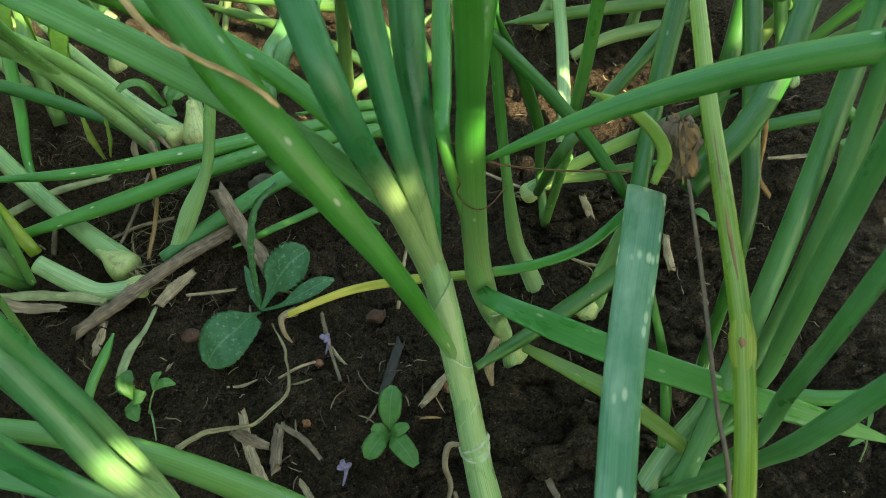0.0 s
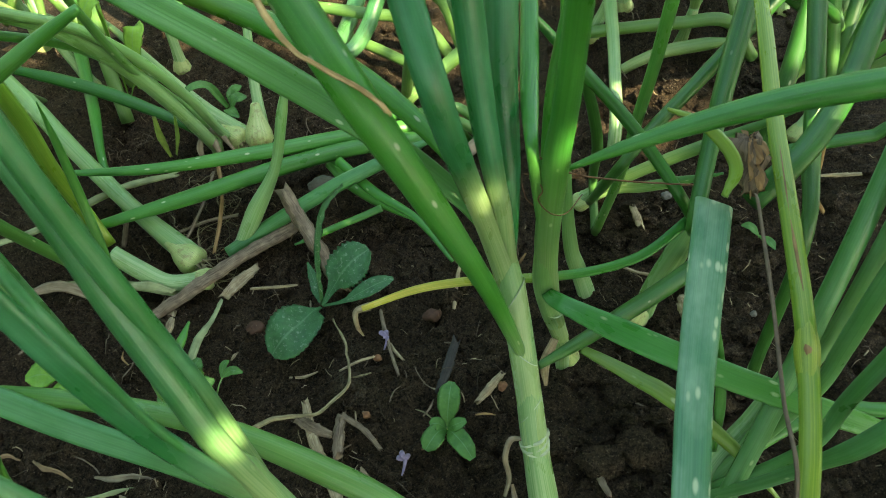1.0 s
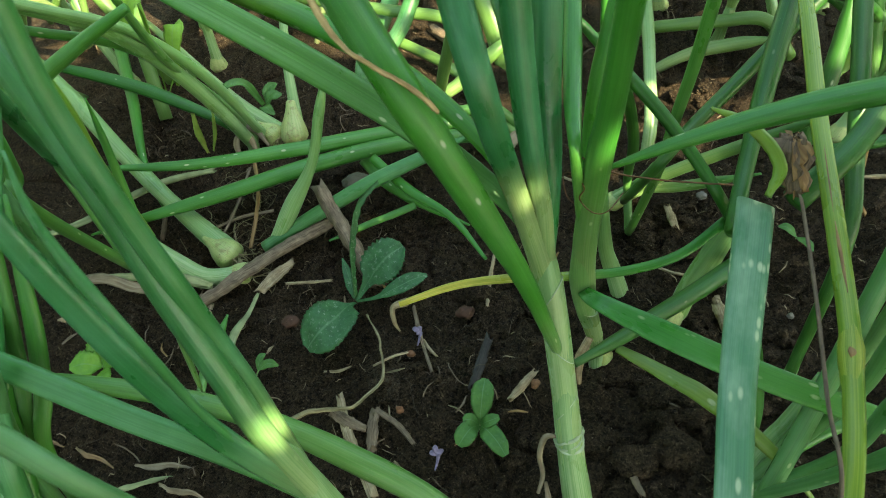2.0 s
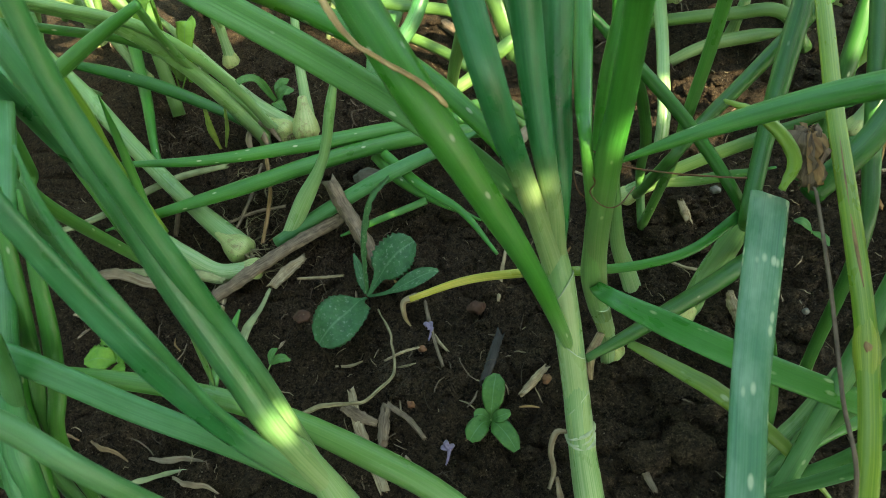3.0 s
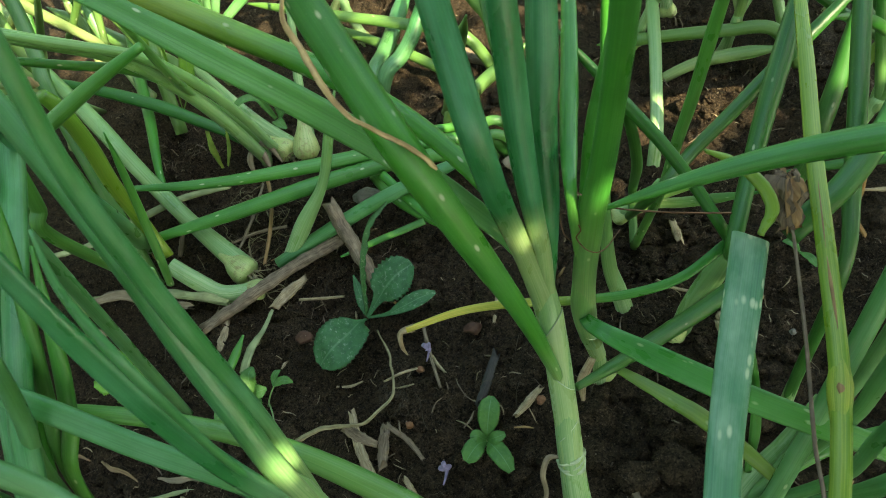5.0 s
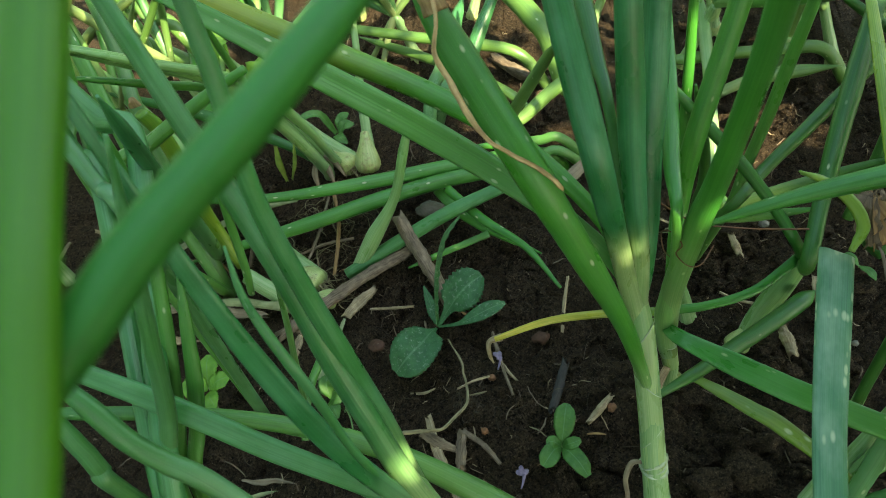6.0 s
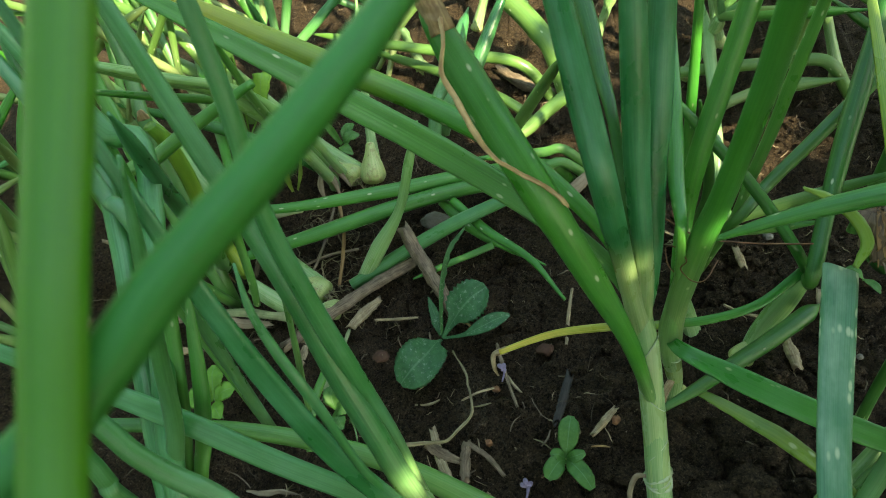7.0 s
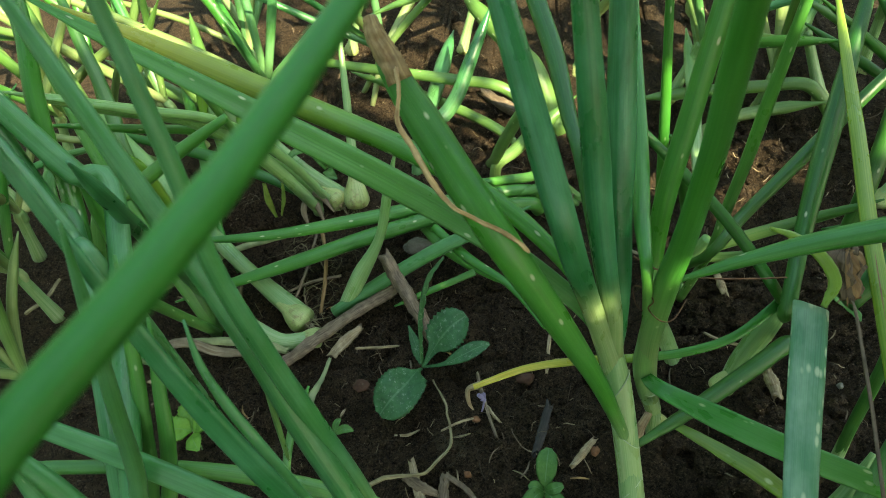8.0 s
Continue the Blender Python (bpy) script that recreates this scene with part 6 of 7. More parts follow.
weed("seedling", (-0.400, 0.676, 0.0), "small bright green weed beside pale onion bulbs", "seedling", [
    ([(-0.398, 0.676, 0.010), (-0.388, 0.680, 0.022), (-0.374, 0.684, 0.020)], [3, 18, 18, 4], dict(teeth=0.07, wave=0.15)),
    ([(-0.398, 0.678, 0.010), (-0.394, 0.694, 0.024), (-0.386, 0.706, 0.022)], [3, 16, 16, 4], dict(teeth=0.07, wave=0.15)),
    ([(-0.400, 0.674, 0.010), (-0.392, 0.660, 0.018), (-0.380, 0.652, 0.012)], [3, 16, 14, 4], dict(teeth=0.07, wave=0.15)),
    ([(-0.402, 0.676, 0.010), (-0.418, 0.676, 0.046), (-0.440, 0.662, 0.050), (-0.452, 0.646, 0.028)], [6, 12, 13, 9, 3], dict(cup=0.5)),
], [], SPROUT, "small weeds between the onions")

weed("seedling", (0.240, 0.430, 0.0), "tiny pale green seedling on bare soil", "seedling", [
    ([(0.240, 0.432, 0.012), (0.232, 0.440, 0.018), (0.224, 0.444, 0.016)], [2, 9, 9, 2], dict()),
    ([(0.240, 0.432, 0.012), (0.246, 0.420, 0.018), (0.250, 0.410, 0.016)], [2, 9, 9, 2], dict()),
], [([(0.241, 0.428, 0.0), (0.240, 0.432, 0.013)], [1.6, 1.4])], SPROUT, "small weeds between the onions")

weed("seedling", (0.300, 0.190, 0.0), "tiny thin sprig with narrow leaves", "seedling", [
    ([(0.300, 0.195, 0.030), (0.288, 0.200, 0.034), (0.276, 0.204, 0.030)], [1.5, 4, 4, 1], dict()),
    ([(0.300, 0.198, 0.032), (0.304, 0.208, 0.038), (0.306, 0.216, 0.036)], [1.5, 4, 4, 1], dict()),
    ([(0.300, 0.194, 0.028), (0.290, 0.190, 0.032), (0.282, 0.186, 0.030)], [1.5, 4, 4, 1], dict()),
], [([(0.302, 0.184, 0.0), (0.301, 0.190, 0.02), (0.300, 0.198, 0.034)], [1.5, 1.4, 1])], SPROUT, "small weeds between the onions")

# fallen lilac flowers
for at, turn in (((-0.123, 0.186, 0.006), 0.3), ((-0.150, 0.310, 0.008), 1.4)):
    fl = thing("fallen_flower", at, "small fallen lilac flower on the soil", "flower", "fallen lilac flowers")
    a = Vector(at)
    part("tube", tube([a + Vector((-0.001, -0.010, -0.001)), a + Vector((0.001, -0.004, 0.002)), a + Vector((0.002, 0.003, 0.004))], [0.0016, 0.0026, 0.0040], 0.8, 10, 8), LILAC, fl)
    for k in range(3):
        e = a + Vector((0.006 * math.cos(turn + k * 1.5), 0.006 + 0.004 * math.sin(turn + k * 1.5), 0.004 + 0.003 * (k % 2)))
        part("petal", blade([a + Vector((0.002, 0.002, 0.004)), a.lerp(e, 0.6) + Vector((0, 0, 0.004)), e], [0.002, 0.005, 0.005, 0.002], n=8, across=4, seed=k), LILAC, fl)

# pebbles and clods of clay that stand out
def lump(name, at, size, material, label, category, seed, group="pebbles and clay bits"):
    bm = bmesh.new()
    bmesh.ops.create_icosphere(bm, subdivisions=3, radius=1.0)
    for v in bm.verts:
        n = noise.noise(v.co * 1.4 + Vector((seed, 0, 0))) * 0.35 + noise.noise(v.co * 4 + Vector((0, seed, 0))) * 0.2 + noise.noise(v.co * 9 + Vector((0, 0, seed))) * 0.10
        v.co *= 1 + n
        v.co = Vector((v.co.x * size[0], v.co.y * size[1], v.co.z * size[2])) + Vector(at)
    for f in bm.faces:
        f.smooth = True
    return tagged(part(name, bm, material), label, category, group)


lump("clay_pebble", (-0.034, 0.261, 0.006), (0.005, 0.0045, 0.0035), CLAY, "small orange clay pebble on the soil", "pebble", 1)
lump("clay_pebble", (-0.157, 0.292, 0.005), (0.0042, 0.0035, 0.003), CLAY, "small orange clay pebble on the soil", "pebble", 2)
lump("clay_pebble", (-0.162, 0.233, 0.004), (0.0040, 0.0035, 0.003), CLAY, "small reddish clay pebble on the soil", "pebble", 3)
lump("clay_clod", (-0.291, 0.330, 0.003), (0.009, 0.008, 0.004), REDCLOD, "flat reddish-brown clay clod", "clod", 4)
lump("clay_clod", (-0.105, 0.343, 0.003), (0.009, 0.007, 0.005), REDCLOD, "reddish-brown clay clod on the soil", "clod", 5)
lump("pebble", (0.157, 0.50, 0.004), (0.006, 0.005, 0.004), STONE, "small grey pebble on the soil", "pebble", 6)
lump("pebble", (0.088, 0.462, 0.000), (0.015, 0.011, 0.006), SOIL, "smooth dark clod of soil", "clod", 7)
lump("pebble", (0.215, 0.34, 0.004), (0.003, 0.003, 0.003), STONE, "tiny pale pebble on the soil", "pebble", 8)
lump("pebble", (-0.245, 0.53, 0.006), (0.022, 0.012, 0.008), STONE, "flat grey pebble under the leaves", "pebble", 9)

# ---------------------------------------------------------------- crumbs, straw bits and hair roots
def scatter_lumps(name, count, area, sizes, material, label, category, seed, clusters=(), fine=2):
    rnd = random.Random(seed)
    bm = bmesh.new()
    bmesh.ops.create_icosphere(bm, subdivisions=fine, radius=1.0)
    base = [v.co.copy() for v in bm.verts]
    faces = [[v.index for v in f.verts] for f in bm.faces]
    bm.free()
    verts, polys = [], []
    for k in range(count):
        if clusters and rnd.random() < 0.5:
            cx, cy, cr = rnd.choice(clusters)
            x, y = rnd.gauss(cx, cr), rnd.gauss(cy, cr)
        else:
            x, y = rnd.uniform(*area[0]), rnd.uniform(*area[1])
        r = sizes[0] * (sizes[1] / sizes[0]) ** (rnd.random() ** 2.2)
        c = on_ground(x, y, r * rnd.uniform(-0.1, 0.35))
        off, o = len(verts), Vector((rnd.uniform(0, 90), rnd.uniform(0, 90), 0))
        sx, sy, sz = r * rnd.uniform(0.8, 1.4), r * rnd.uniform(0.8, 1.3), r * rnd.uniform(0.55, 0.95)
        for v in base:
            q = v * (1 + 0.55 * noise.noise(v * 1.3 + o) + 0.30 * noise.noise(v * 3.2 + o) + (0.16 * noise.noise(v * 8 + o) if fine > 2 else 0))
            verts.append((c.x + q.x * sx, c.y + q.y * sy, c.z + q.z * sz))
        polys += [[i + off for i in f] for f in faces]
    me = bpy.data.meshes.new(name)
    me.from_pydata(verts, [], polys)
    me.polygons.foreach_set("use_smooth", [True] * len(polys))
    me.materials.append(material)
    return tagged(new(name, me), label, category, kind="stuff")


CRUMBLED = ((0.03, 0.20, 0.035), (0.08, 0.17, 0.035), (0.06, 0.25, 0.03), (0.10, 0.46, 0.04), (0.13, 0.30, 0.04), (-0.10, 0.70, 0.05), (0.2, 0.70, 0.08))
scatter_lumps("soil_crumbs", 11000, ((-0.62, 0.42), (0.08, 0.95)), (0.0009, 0.0050), SOIL, "loose dark soil crumbs", "soil", 5, CRUMBLED, 2)
scatter_lumps("soil_clods", 1100, ((-0.72, 0.45), (0.08, 1.15)), (0.0038, 0.011), SOIL, "rough dark soil clods", "soil", 6, CRUMBLED, 3)


def scatter_bits(name, count, area, length, width, material, label, category, seed, lift=0.002, curl=0.3):
    rnd = random.Random(seed)
    verts, polys = [], []
    for k in range(count):
        x, y = rnd.uniform(*area[0]), rnd.uniform(*area[1])
        L = rnd.uniform(*length) * (0.5 + rnd.random())
        w = rnd.uniform(*width)
        a = rnd.uniform(0, 6.28)
        bend = rnd.uniform(-1, 1) * curl
        n = 6
        off = len(verts)
        px, py = x, y
        z0 = None
        for j in range(n):
            t = j / (n - 1)
            ang = a + bend * (t - 0.5) * 4
            px += math.cos(ang) * L / n
            py += math.sin(ang) * L / n
            z = ground_height(px, py) + lift + w * 0.4 + 0.002 * math.sin(t * 3.1) * rnd.random()
            z0 = z if z0 is None else 0.6 * z0 + 0.4 * z
            ww = w * (0.55 + 0.45 * math.sin(0.5 + 2.2 * t))
            s = Vector((-math.sin(ang), math.cos(ang), 0)) * ww / 2
            u = Vector((0, 0, ww * 0.35))
            p = Vector((px, py, max(z0, z)))
            for q in (p - s, p + u, p + s, p - u):
                verts.append(tuple(q))
        for j in range(n - 1):
            for i in range(4):
                i2 = (i + 1) % 4
                polys.append((off + j * 4 + i, off + j * 4 + i2, off + j * 4 + 4 + i2, off + j * 4 + 4 + i))
        polys.append((off + 3, off + 2, off + 1, off))
        e = off + (n - 1) * 4
        polys.append((e, e + 1, e + 2, e + 3))
    me = bpy.data.meshes.new(name)
    me.from_pydata(verts, [], polys)
    me.materials.append(material)
    me.uv_layers.new(name="along")
    return tagged(new(name, me), label, category, kind="stuff")


scatter_bits("straw_bits", 800, ((-0.72, 0.45), (0.10, 1.1)), (0.003, 0.016), (0.0005, 0.0014), STRAW, "scattered bits of dry straw", "straw", 21)
scatter_bits("dark_twig_bits", 600, ((-0.72, 0.45), (0.10, 1.1)), (0.008, 0.03), (0.0006, 0.0018), WOOD, "scattered dark twig bits", "twigs", 22)
scatter_bits("hair_roots", 260, ((-0.50, 0.10), (0.15, 0.62)), (0.010, 0.04), (0.0003, 0.0007), FIBRE, "fine dry hair roots on the soil", "roots", 23, curl=0.3)
scatter_bits("hair_roots", 110, ((-0.195, -0.165), (0.245, 0.30)), (0.008, 0.020), (0.0003, 0.0006), FIBRE, "tuft of fine hair roots", "roots", 24, lift=0.004, curl=1.4)
scatter_bits("hair_roots", 70, ((-0.44, -0.34), (0.40, 0.55)), (0.02, 0.06), (0.0005, 0.0012), ROOT, "dry roots beside the bulbs", "roots", 25, lift=0.003, curl=0.9)


# ---------------------------------------------------------------- more onions of the bed, behind
def bed_onion(x, y, seed):
    rnd = random.Random(seed)
    base = on_ground(x, y)
    p = thing("onion_plant", base, "onion plant with sprawling green leaves further back in the bed", "onion plant", "onion plants in the bed")
    lean = Vector((rnd.uniform(-0.5, 0.4), rnd.uniform(-0.1, 0.5), 1)).normalized()
    L = rnd.uniform(0.06, 0.11)
    top = base + lean * L
    leaf(p, [top, base + lean * L * 0.5, base], [13, 14, 19], STEM, "stem", sheath=(0.3, 1.0), flat=1, rings=12)
    if x > -0.6 or y > 0.6:
        bulb(p, base + lean * 0.002, lean, rnd.uniform(0.020, 0.027), seed)
    for k in range(rnd.randint(5, 7)):
        a = rnd.uniform(0, 6.28)
        out = Vector((math.cos(a), math.sin(a), 0))
        d = (lean * rnd.uniform(0.5, 1.3) + out * rnd.uniform(0.2, 0.9)).normalized()
        n = rnd.uniform(0.20, 0.36)
        sag = rnd.choice((0.0, 0.02, 0.05))
        q1, q2 = top + d * n * 0.35, top + d * n * 0.7 - Vector((0, 0, sag * 0.45))
        q3 = top + d * n - Vector((0, 0, sag))
        q3.z = max(q3.z, 0.012)
        w = rnd.uniform(10, 17)
        # dark greens at the right and sunlit pales elsewhere paint shade and sun into leaves
        leaf(p, [q3, q2, q1, top, base + lean * L * 0.7], [2, w * 0.9, w, w * 0.8, 9], rnd.choice((DARK, DARK, DARK, LEAF, SUNPALE) if x > 0.25 and y < 0.9 else (SUNPALE, SUNPALE, LEAF, SHEEN, SUNPALER, SUNPALER)), flat=0.85, sheath=(-0.5, 0.7), rings=20, sides=10)


for k, (x, y) in enumerate(((-0.88, 0.62), (-0.74, 0.84), (-0.55, 0.90), (-0.42, 0.98), (-0.22, 0.96), (-0.03, 0.90), (0.06, 1.02), (0.16, 0.88), (0.31, 0.80), (0.40, 0.66),
                            (0.27, 1.02), (-0.12, 1.16), (-0.36, 1.20), (0.5, 0.95), (-0.66, 1.10), (0.46, 0.48), (-0.85, 0.40), (-0.95, 0.95), (0.22, 0.78), (0.10, 0.80), (0.38, 0.86), (-0.30, 0.86), (-0.50, 0.78), (-0.14, 1.02), (0.33, 0.60), (-0.80, 0.52), (-0.70, 0.64), (-0.62, 0.74), (-0.86, 0.74), (0.42, 0.76), (-0.72, 0.42), (-0.67, 0.29), (-0.82, 0.32))):
    bed_onion(x, y, 100 + k)


weed("broadleaf_weed", (-0.560, 0.715, 0.0), "bright lime-green weed leaves hanging behind the onions", "weed", [
    ([(-0.560, 0.715, 0.004), (-0.540, 0.710, 0.090), (-0.523, 0.701, 0.165), (-0.540, 0.690, 0.150), (-0.556, 0.680, 0.100)], [5, 10, 20, 34, 30, 6], dict(teeth=0.06, wave=0.1)),
    ([(-0.556, 0.712, 0.004), (-0.505, 0.706, 0.080), (-0.490, 0.700, 0.125), (-0.496, 0.684, 0.105), (-0.508, 0.672, 0.050)], [5, 9, 18, 30, 26, 6], dict(teeth=0.06, wave=0.1)),
], [], LIMEWEED)

# loose clods in the cracked hollow: broken crusts with flat faces and rough grain
def clod(at, size, seed):
    rnd = random.Random(seed)
    bm = bmesh.new()
    bmesh.ops.create_icosphere(bm, subdivisions=5 if max(size) > 0.012 else 3, radius=1.0)
    cuts = [(Vector((rnd.uniform(-1, 1), rnd.uniform(-1, 1), rnd.uniform(-0.4, 1))).normalized(), rnd.uniform(0.55, 0.85)) for _ in range(7)]
    o = Vector((seed * 1.7, seed * 0.9, 0))
    for v in bm.verts:
        for n, d in cuts:
            over = v.co.dot(n) - d
            if over > 0:
                v.co -= n * over * 0.85
        q = v.co.copy()
        v.co *= 1 + 0.16 * noise.noise(q * 2 + o) + 0.09 * noise.noise(q * 5 + o) + 0.07 * noise.noise(q * 11 + o) + 0.055 * noise.noise(q * 23 + o) + 0.03 * noise.noise(q * 47 + o)
        v.co = Vector((v.co.x * size[0], v.co.y * size[1], v.co.z * size[2])) + Vector(at)
    for f in bm.faces:
        f.smooth = True
    return tagged(part("clod", bm, SOIL), "rough dark clod of crumbly soil", "clod", "loose clods in the cracked soil")


for k, (x, y, r) in enumerate(((0.018, 0.250, 0.020), (0.046, 0.281, 0.016), (0.020, 0.208, 0.021), (0.049, 0.236, 0.024), (0.052, 0.192, 0.019), (0.086, 0.203, 0.020),
                               (0.083, 0.253, 0.019), (0.106, 0.188, 0.017), (0.006, 0.170, 0.017), (0.034, 0.164, 0.018), (0.112, 0.238, 0.014), (0.070, 0.168, 0.015))):
    clod(on_ground(x, y, r * 0.05), (r * 1.15, r * 0.95, r * 0.70), 50 + k)
rnd = random.Random(404)
for k in range(26):
    x, y = rnd.gauss(0.065, 0.036), rnd.gauss(0.215, 0.040)
    r = rnd.uniform(0.004, 0.010)
    clod(on_ground(x, y, r * 0.4), (r * rnd.uniform(0.9, 1.4), r * rnd.uniform(0.8, 1.2), r * rnd.uniform(0.6, 0.9)), 80 + k)


TWIGGY = dry_material("brown_leaf_scrap", (0.26, 0.17, 0.085), (0.13, 0.075, 0.035), 0.6)
# crumpled dry leaves under the fan of long leaves
rnd = random.Random(616)
for x, y, n, w, m in ((-0.448, 0.176, 0.050, 5, TWIGGY), (-0.380, 0.172, 0.060, 6, PAPER), (-0.396, 0.154, 0.070, 5, DRYGREEN), (-0.352, 0.148, 0.050, 6, PAPER),
                      (-0.500, 0.184, 0.040, 5, TWIGGY)):
    a = rnd.uniform(-0.4, 0.4)
    d = Vector((math.cos(a), math.sin(a), 0)) * n / 2
    c = on_ground(x, y, 0.005)
    litter("dry_leaf", [c - d, c - d * 0.3 + Vector((0, -0.002, 0.005)), c + d * 0.4 + Vector((0, 0.002, 0.003)), c + d], [w * 0.5, w, w * 0.8, w * 0.3], m,
           "crumpled dry onion leaf on the soil", "dry leaf", flat=0.18, rings=30, kink=0.0015)


# dry scraps of straw round the fallen bulbs and between the weeds
rnd = random.Random(515)
for k in range(34):
    x, y = (rnd.uniform(-0.54, -0.30), rnd.uniform(0.27, 0.47)) if k < 20 else (rnd.uniform(-0.24, 0.02), rnd.uniform(0.20, 0.44))
    a, n, w = rnd.uniform(0, 6.28), rnd.uniform(0.010, 0.032), rnd.uniform(1.2, 3.4)
    d = Vector((math.cos(a), math.sin(a), 0)) * n / 2
    b = Vector((-d.y, d.x, 0)) * rnd.uniform(-0.3, 0.3)
    c = on_ground(x, y, 0.003)
    ends = [on_ground(c.x + s * d.x, c.y + s * d.y, 0.0025) for s in (-1, 1)]
    mid = (ends[0] + ends[1]) / 2 + b + Vector((0, 0, 0.002))
    mid.z = max(mid.z, ground_height(mid.x, mid.y) + 0.002)
    litter("straw", [ends[0], mid, ends[1]], [w * 0.5, w, w * 0.6], rnd.choice((STRAW, WOOD, ROOT, DRYLEAF)), "small scrap of dry straw on the soil", "straw", group="straw pieces on the soil", flat=rnd.choice((0.3, 0.6, 0.8)), rings=10)


# ---------------------------------------------------------------- unseen leafy shrub, added beside the bed to shade it
def added_shade_shrub():
    rnd = random.Random(77)
    shrub = thing("shrub", (1.60, -1.20, 0.0), "added unseen leafy shrub that shades the onion bed", "shrub")
    u = Vector((0, 0, 1)).cross(SUN_FROM).normalized()
    v = SUN_FROM.cross(u)
    centre = Vector((-0.08, 0.33, 0.12))
    # gaps left in the leaves to set sun patches: a point the sun falls on, and the gap's half width and height
    gaps = [((-0.049, 0.252, 0.284), 0.000, 0.003), ((0.002, 0.252, 0.318), 0.000, 0.002),
            ((-0.195, 0.126, 0.222), 0.003, 0.006), ((0.080, 0.490, 0.040), 0.022, 0.016),
            ((0.110, 0.610, 0.050), 0.022, 0.03), ((0.205, 0.690, 0.004), 0.045, 0.012), ((0.165, 0.600, 0.004), 0.035, 0.010), ((0.26, 0.66, 0.004), 0.035, 0.010),
            ((0.20, 0.64, 0.004), 0.030, 0.008), ((0.14, 0.68, 0.004), 0.030, 0.010), ((0.30, 0.74, 0.004), 0.040, 0.012)]
    holes = [((Vector(p) - centre).dot(u), (Vector(p) - centre).dot(v), a, b) for p, a, b in gaps]
    verts, faces, twigs = [], [], []
    for k in range(23500):
        a, b = rnd.uniform(-0.95, 1.25), rnd.uniform(-0.62, 0.62)
        near = 14000 <= k < 17500
        if near:
            ha, hb, ra, rb = holes[k % len(holes)]
            a, b = ha + rnd.uniform(-0.10, 0.10), hb + rnd.uniform(-0.10, 0.10)
        far = rnd.uniform(1.35, 1.85)
        at = centre + u * a + v * b + SUN_FROM * far
        if k >= 17500:
            # lower boughs, hanging down beside the bed, added to cut sky light from the right
            at = Vector((rnd.uniform(0.88, 1.3), rnd.uniform(-0.8, 1.2), rnd.uniform(0.06, 1.15)))
            a, b = (at - centre).dot(u), (at - centre).dot(v)
        land = at - SUN_FROM * ((at.z - 0.05) / SUN_FROM.z)
        edge = 0.80 + 0.10 * noise.noise(Vector((land.x * 3, 0, 0))) + 0.14 * (land.x < -0.2) + 0.16 * (land.x > 0.05) + 0.22 * (land.x > 0.28)
        size = rnd.uniform(0.018, 0.030) if near else rnd.uniform(0.055, 0.085)
        if land.y > edge:
            if land.y > edge + 0.75 or rnd.random() > 0.16:
                continue
            size *= 0.6
        elif land.y > edge - 0.18:
            if near or rnd.random() > 0.2:
                continue
            size *= 0.6
        if land.y < -0.55 or land.x < -1.15 or land.x > 0.75:
            continue
        if any(((a - ha) / (ra + size * 0.42)) ** 2 + ((b - hb) / (rb + size * 0.42)) ** 2 < 1 for ha, hb, ra, rb in holes):
            continue
        # a pointed oval leaf, bent along its middle, facing roughly upwards and to the light
        n = (SUN_FROM + Vector((rnd.uniform(-1, 1), rnd.uniform(-1, 1), rnd.uniform(-1, 1))) * 0.55).normalized()
        d = n.cross(Vector((rnd.uniform(-1, 1), rnd.uniform(-1, 1), rnd.uniform(-1, 1)))).normalized()
        s = n.cross(d)
        off = len(verts)
        for t, w, h in ((-0.5, 0.0, -0.05), (-0.25, 0.22, 0.02), (0.05, 0.30, 0.03), (0.32, 0.18, 0.0), (0.5, 0.0, -0.08)):
            c = at + d * (t * size) + n * (h * size)
            if w:
                verts += [tuple(c - s * (w * size) + n * (0.05 * size)), tuple(c), tuple(c + s * (w * size) + n * (0.05 * size))]
            else:
                verts.append(tuple(c))
        i = off
        faces += [(i, i + 1, i + 2), (i, i + 2, i + 3), (i + 1, i + 4, i + 5, i + 2), (i + 2, i + 5, i + 6, i + 3),
                  (i + 4, i + 7, i + 8, i + 5), (i + 5, i + 8, i + 9, i + 6), (i + 7, i + 10, i + 8), (i + 8, i + 10, i + 9)]
        if k % 90 == 0:
            twigs.append(at)
    me = bpy.data.meshes.new("crown")
    me.from_pydata(verts, [], faces)
    me.materials.append(CROWN)
    crown = new("crown", me)
    crown.parent = shrub
    crown.matrix_parent_inverse = shrub.matrix_world.inverted()
    tagged(crown, "mass of small green leaves", kind="stuff")
    base = Vector((1.60, -1.20, 0.0))
    fork = Vector((1.35, -0.95, 0.80))
    part("trunk", tube([base, base.lerp(fork, 0.5) + Vector((0.03, 0, 0)), fork], [0.07, 0.055, 0.045], 1.0, 14, 12, ribs=0.06, seed=1), WOOD, shrub)
    for k, e in enumerate(twigs[::2]):
        m = fork.lerp(e, 0.5) + Vector((0, 0, 0.12))
        hit = any((((m - centre).dot(u) - ha) / 0.06) ** 2 + (((m - centre).dot(v) - hb) / 0.06) ** 2 < 1 for ha, hb, ra, rb in holes)
        if not hit:
            part("limb", tube([fork, m, e], [0.026, 0.012, 0.004], 1.0, 10, 7, seed=k), WOOD, shrub)


CROWN = weed_material("added_foliage_leaf", (0.045, 0.12, 0.03), (0.07, 0.17, 0.04))
added_shade_shrub()


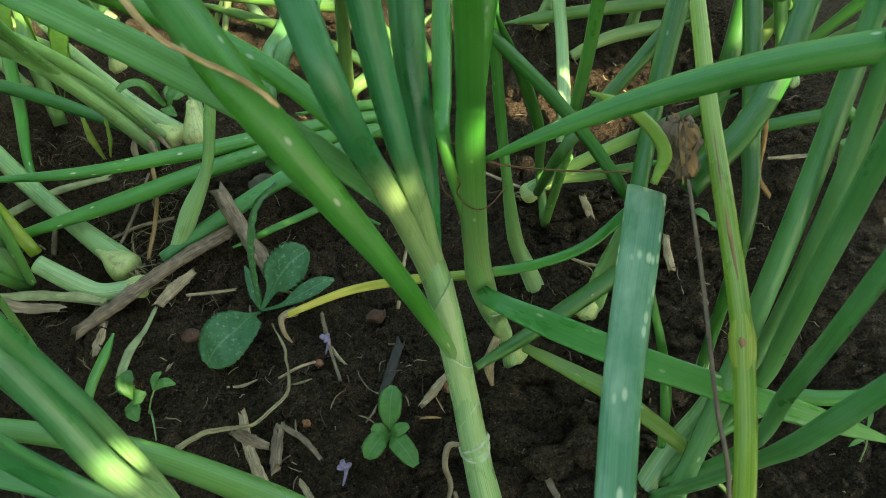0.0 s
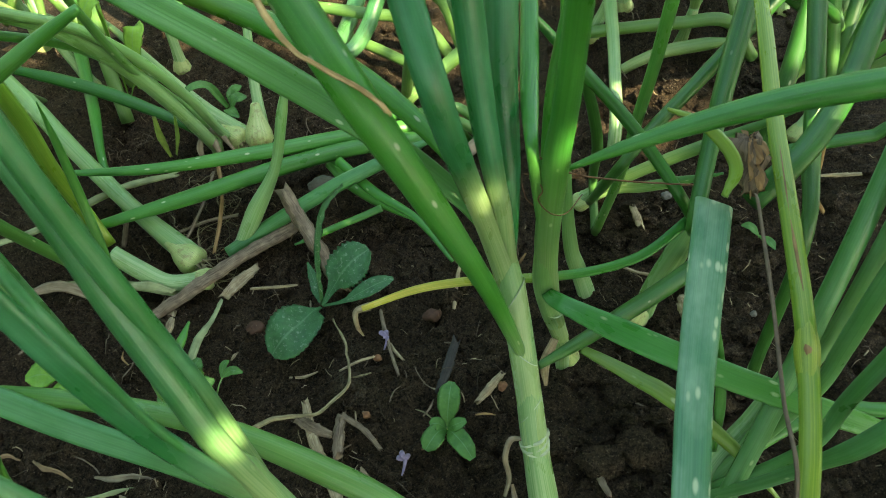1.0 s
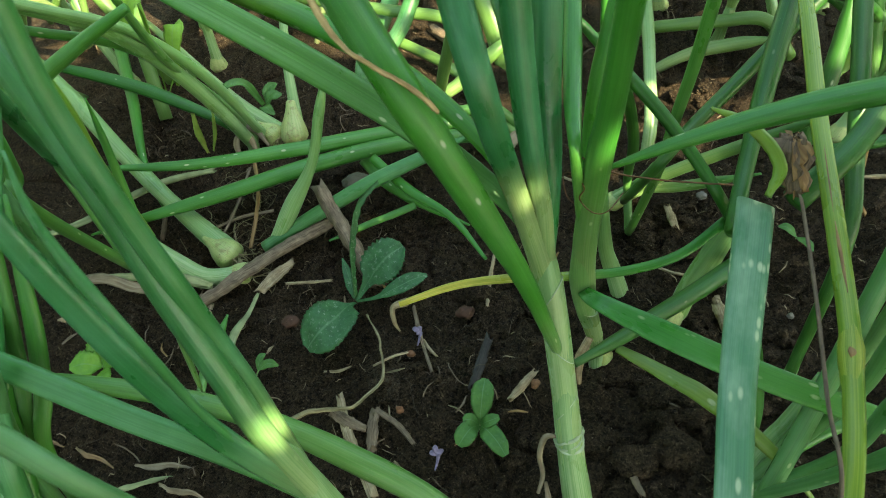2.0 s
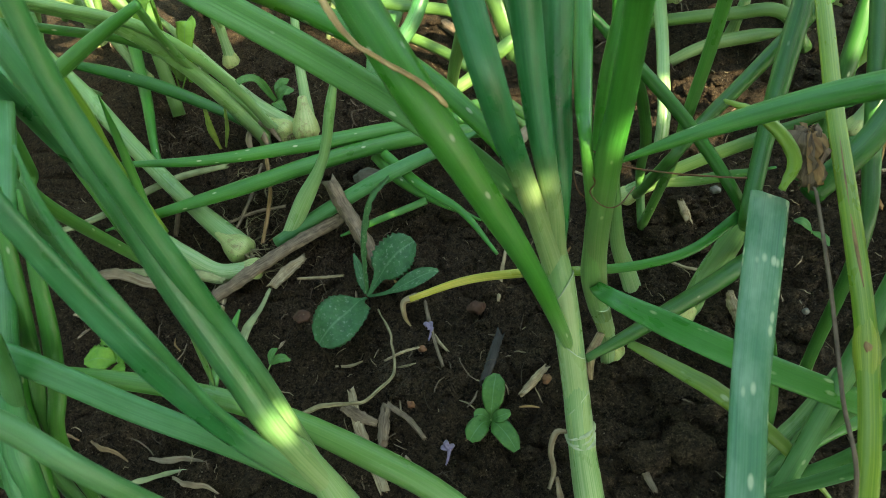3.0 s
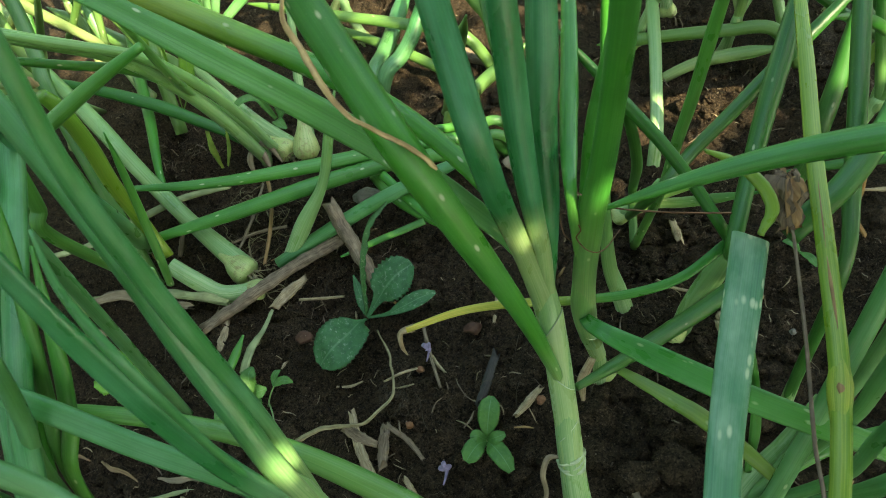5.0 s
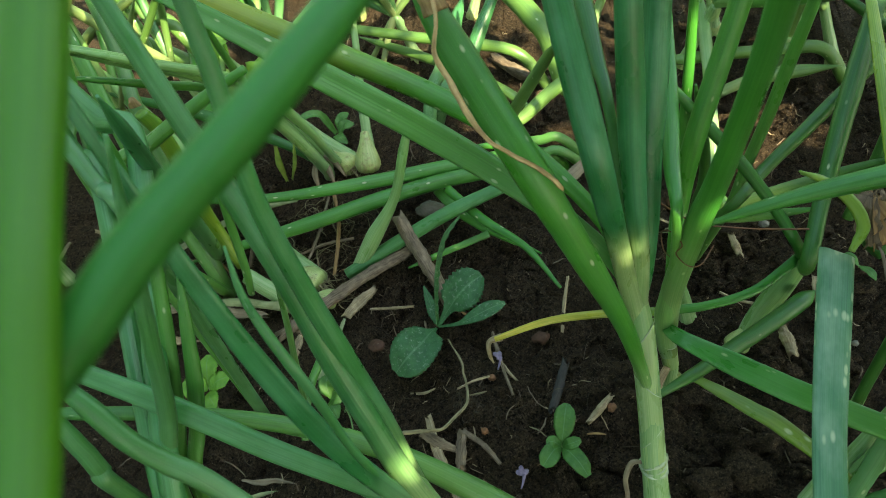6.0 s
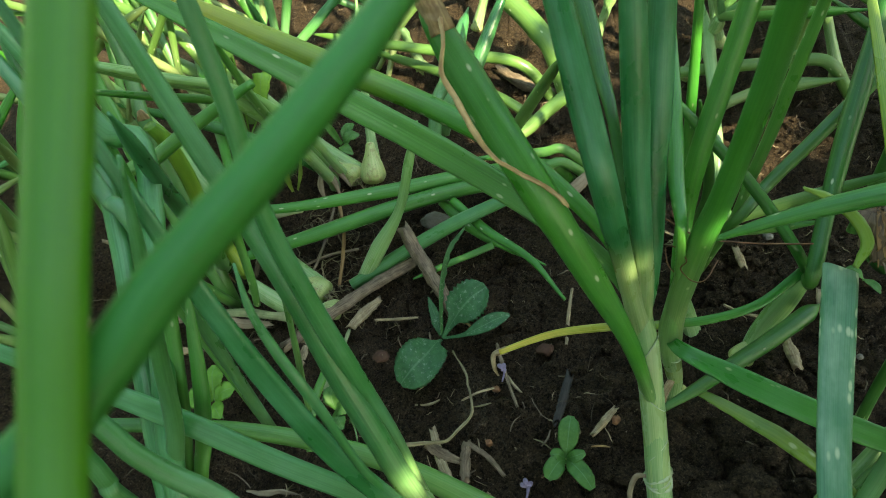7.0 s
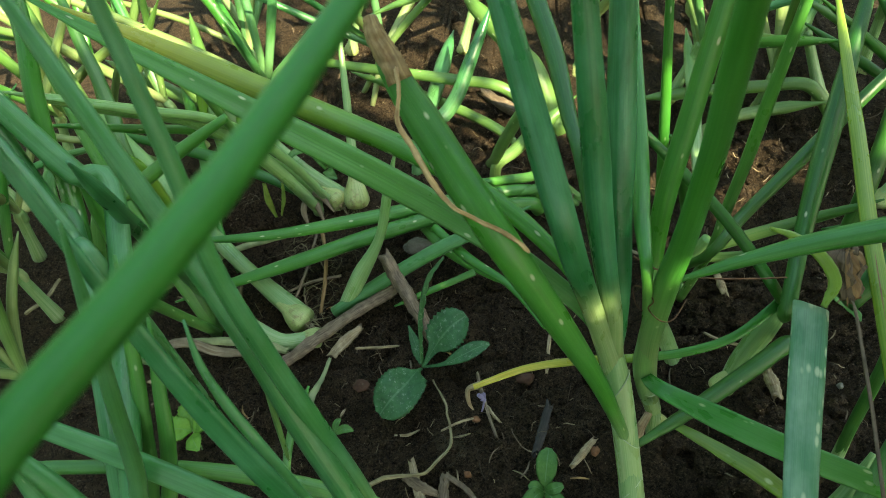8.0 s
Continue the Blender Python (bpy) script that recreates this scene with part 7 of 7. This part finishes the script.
# ---------------------------------------------------------------- unseen hedges, added round the bed to block low sky light
def hedge(name, start, end, height, seed):
    """A clipped leafy hedge from start to end, a light blocker out of view: many small leaves over a row of upright
    stems.
    """
    rnd = random.Random(seed)
    a, b = Vector((*start, 0)), Vector((*end, 0))
    along = (b - a).normalized()
    depth = along.cross(Vector((0, 0, 1)))
    h = thing(name, (a + b) / 2, "added unseen dark green leafy hedge that blocks low sky light", "hedge", "hedges round the garden bed")
    L = (b - a).length
    verts, faces = [], []
    for k in range(int(L * height * 1100)):
        u, w, z = rnd.uniform(0, L), rnd.uniform(-0.14, 0.14), height * rnd.random()
        z += 0.12 * noise.noise(Vector((u * 2, seed, 0))) * z / height
        at = a + along * u + depth * w + Vector((0, 0, max(0.03, z)))
        n = (depth * rnd.choice((-1, 1)) + Vector((rnd.uniform(-1, 1), rnd.uniform(-1, 1), rnd.uniform(-0.4, 1.2)))).normalized()
        d = n.cross(Vector((rnd.uniform(-1, 1), rnd.uniform(-1, 1), rnd.uniform(-1, 1)))).normalized()
        s, size, i = n.cross(d), rnd.uniform(0.055, 0.095), len(verts)
        verts += [tuple(at - d * size * 0.5), tuple(at - s * size * 0.27 + n * size * 0.05), tuple(at), tuple(at + s * size * 0.27 + n * size * 0.05), tuple(at + d * size * 0.5 - n * size * 0.06)]
        faces += [(i, i + 2, i + 1), (i, i + 3, i + 2), (i + 1, i + 2, i + 4), (i + 2, i + 3, i + 4)]
    me = bpy.data.meshes.new("foliage")
    me.from_pydata(verts, [], faces)
    me.materials.append(CROWN)
    crown = new("foliage", me)
    crown.parent = h
    crown.matrix_parent_inverse = h.matrix_world.inverted()
    tagged(crown, "mass of small dark green leaves", kind="stuff")
    for k in range(int(L / 0.35)):
        foot = a + along * (0.2 + 0.35 * k)
        top = foot + Vector((rnd.uniform(-0.06, 0.06), rnd.uniform(-0.06, 0.06), height * 0.85))
        part("stem", tube([foot, foot.lerp(top, 0.5) + depth * rnd.uniform(-0.04, 0.04), top], [0.03, 0.022, 0.008], 1.0, 10, 8, ribs=0.05, seed=k), WOOD, h)


hedge("hedge", (-1.75, -1.3), (-1.75, 2.4), 2.5, 1)
hedge("hedge", (-1.5, 2.55), (1.9, 2.55), 2.5, 2)
hedge("hedge", (-1.5, -1.15), (0.7, -1.15), 2.5, 3)
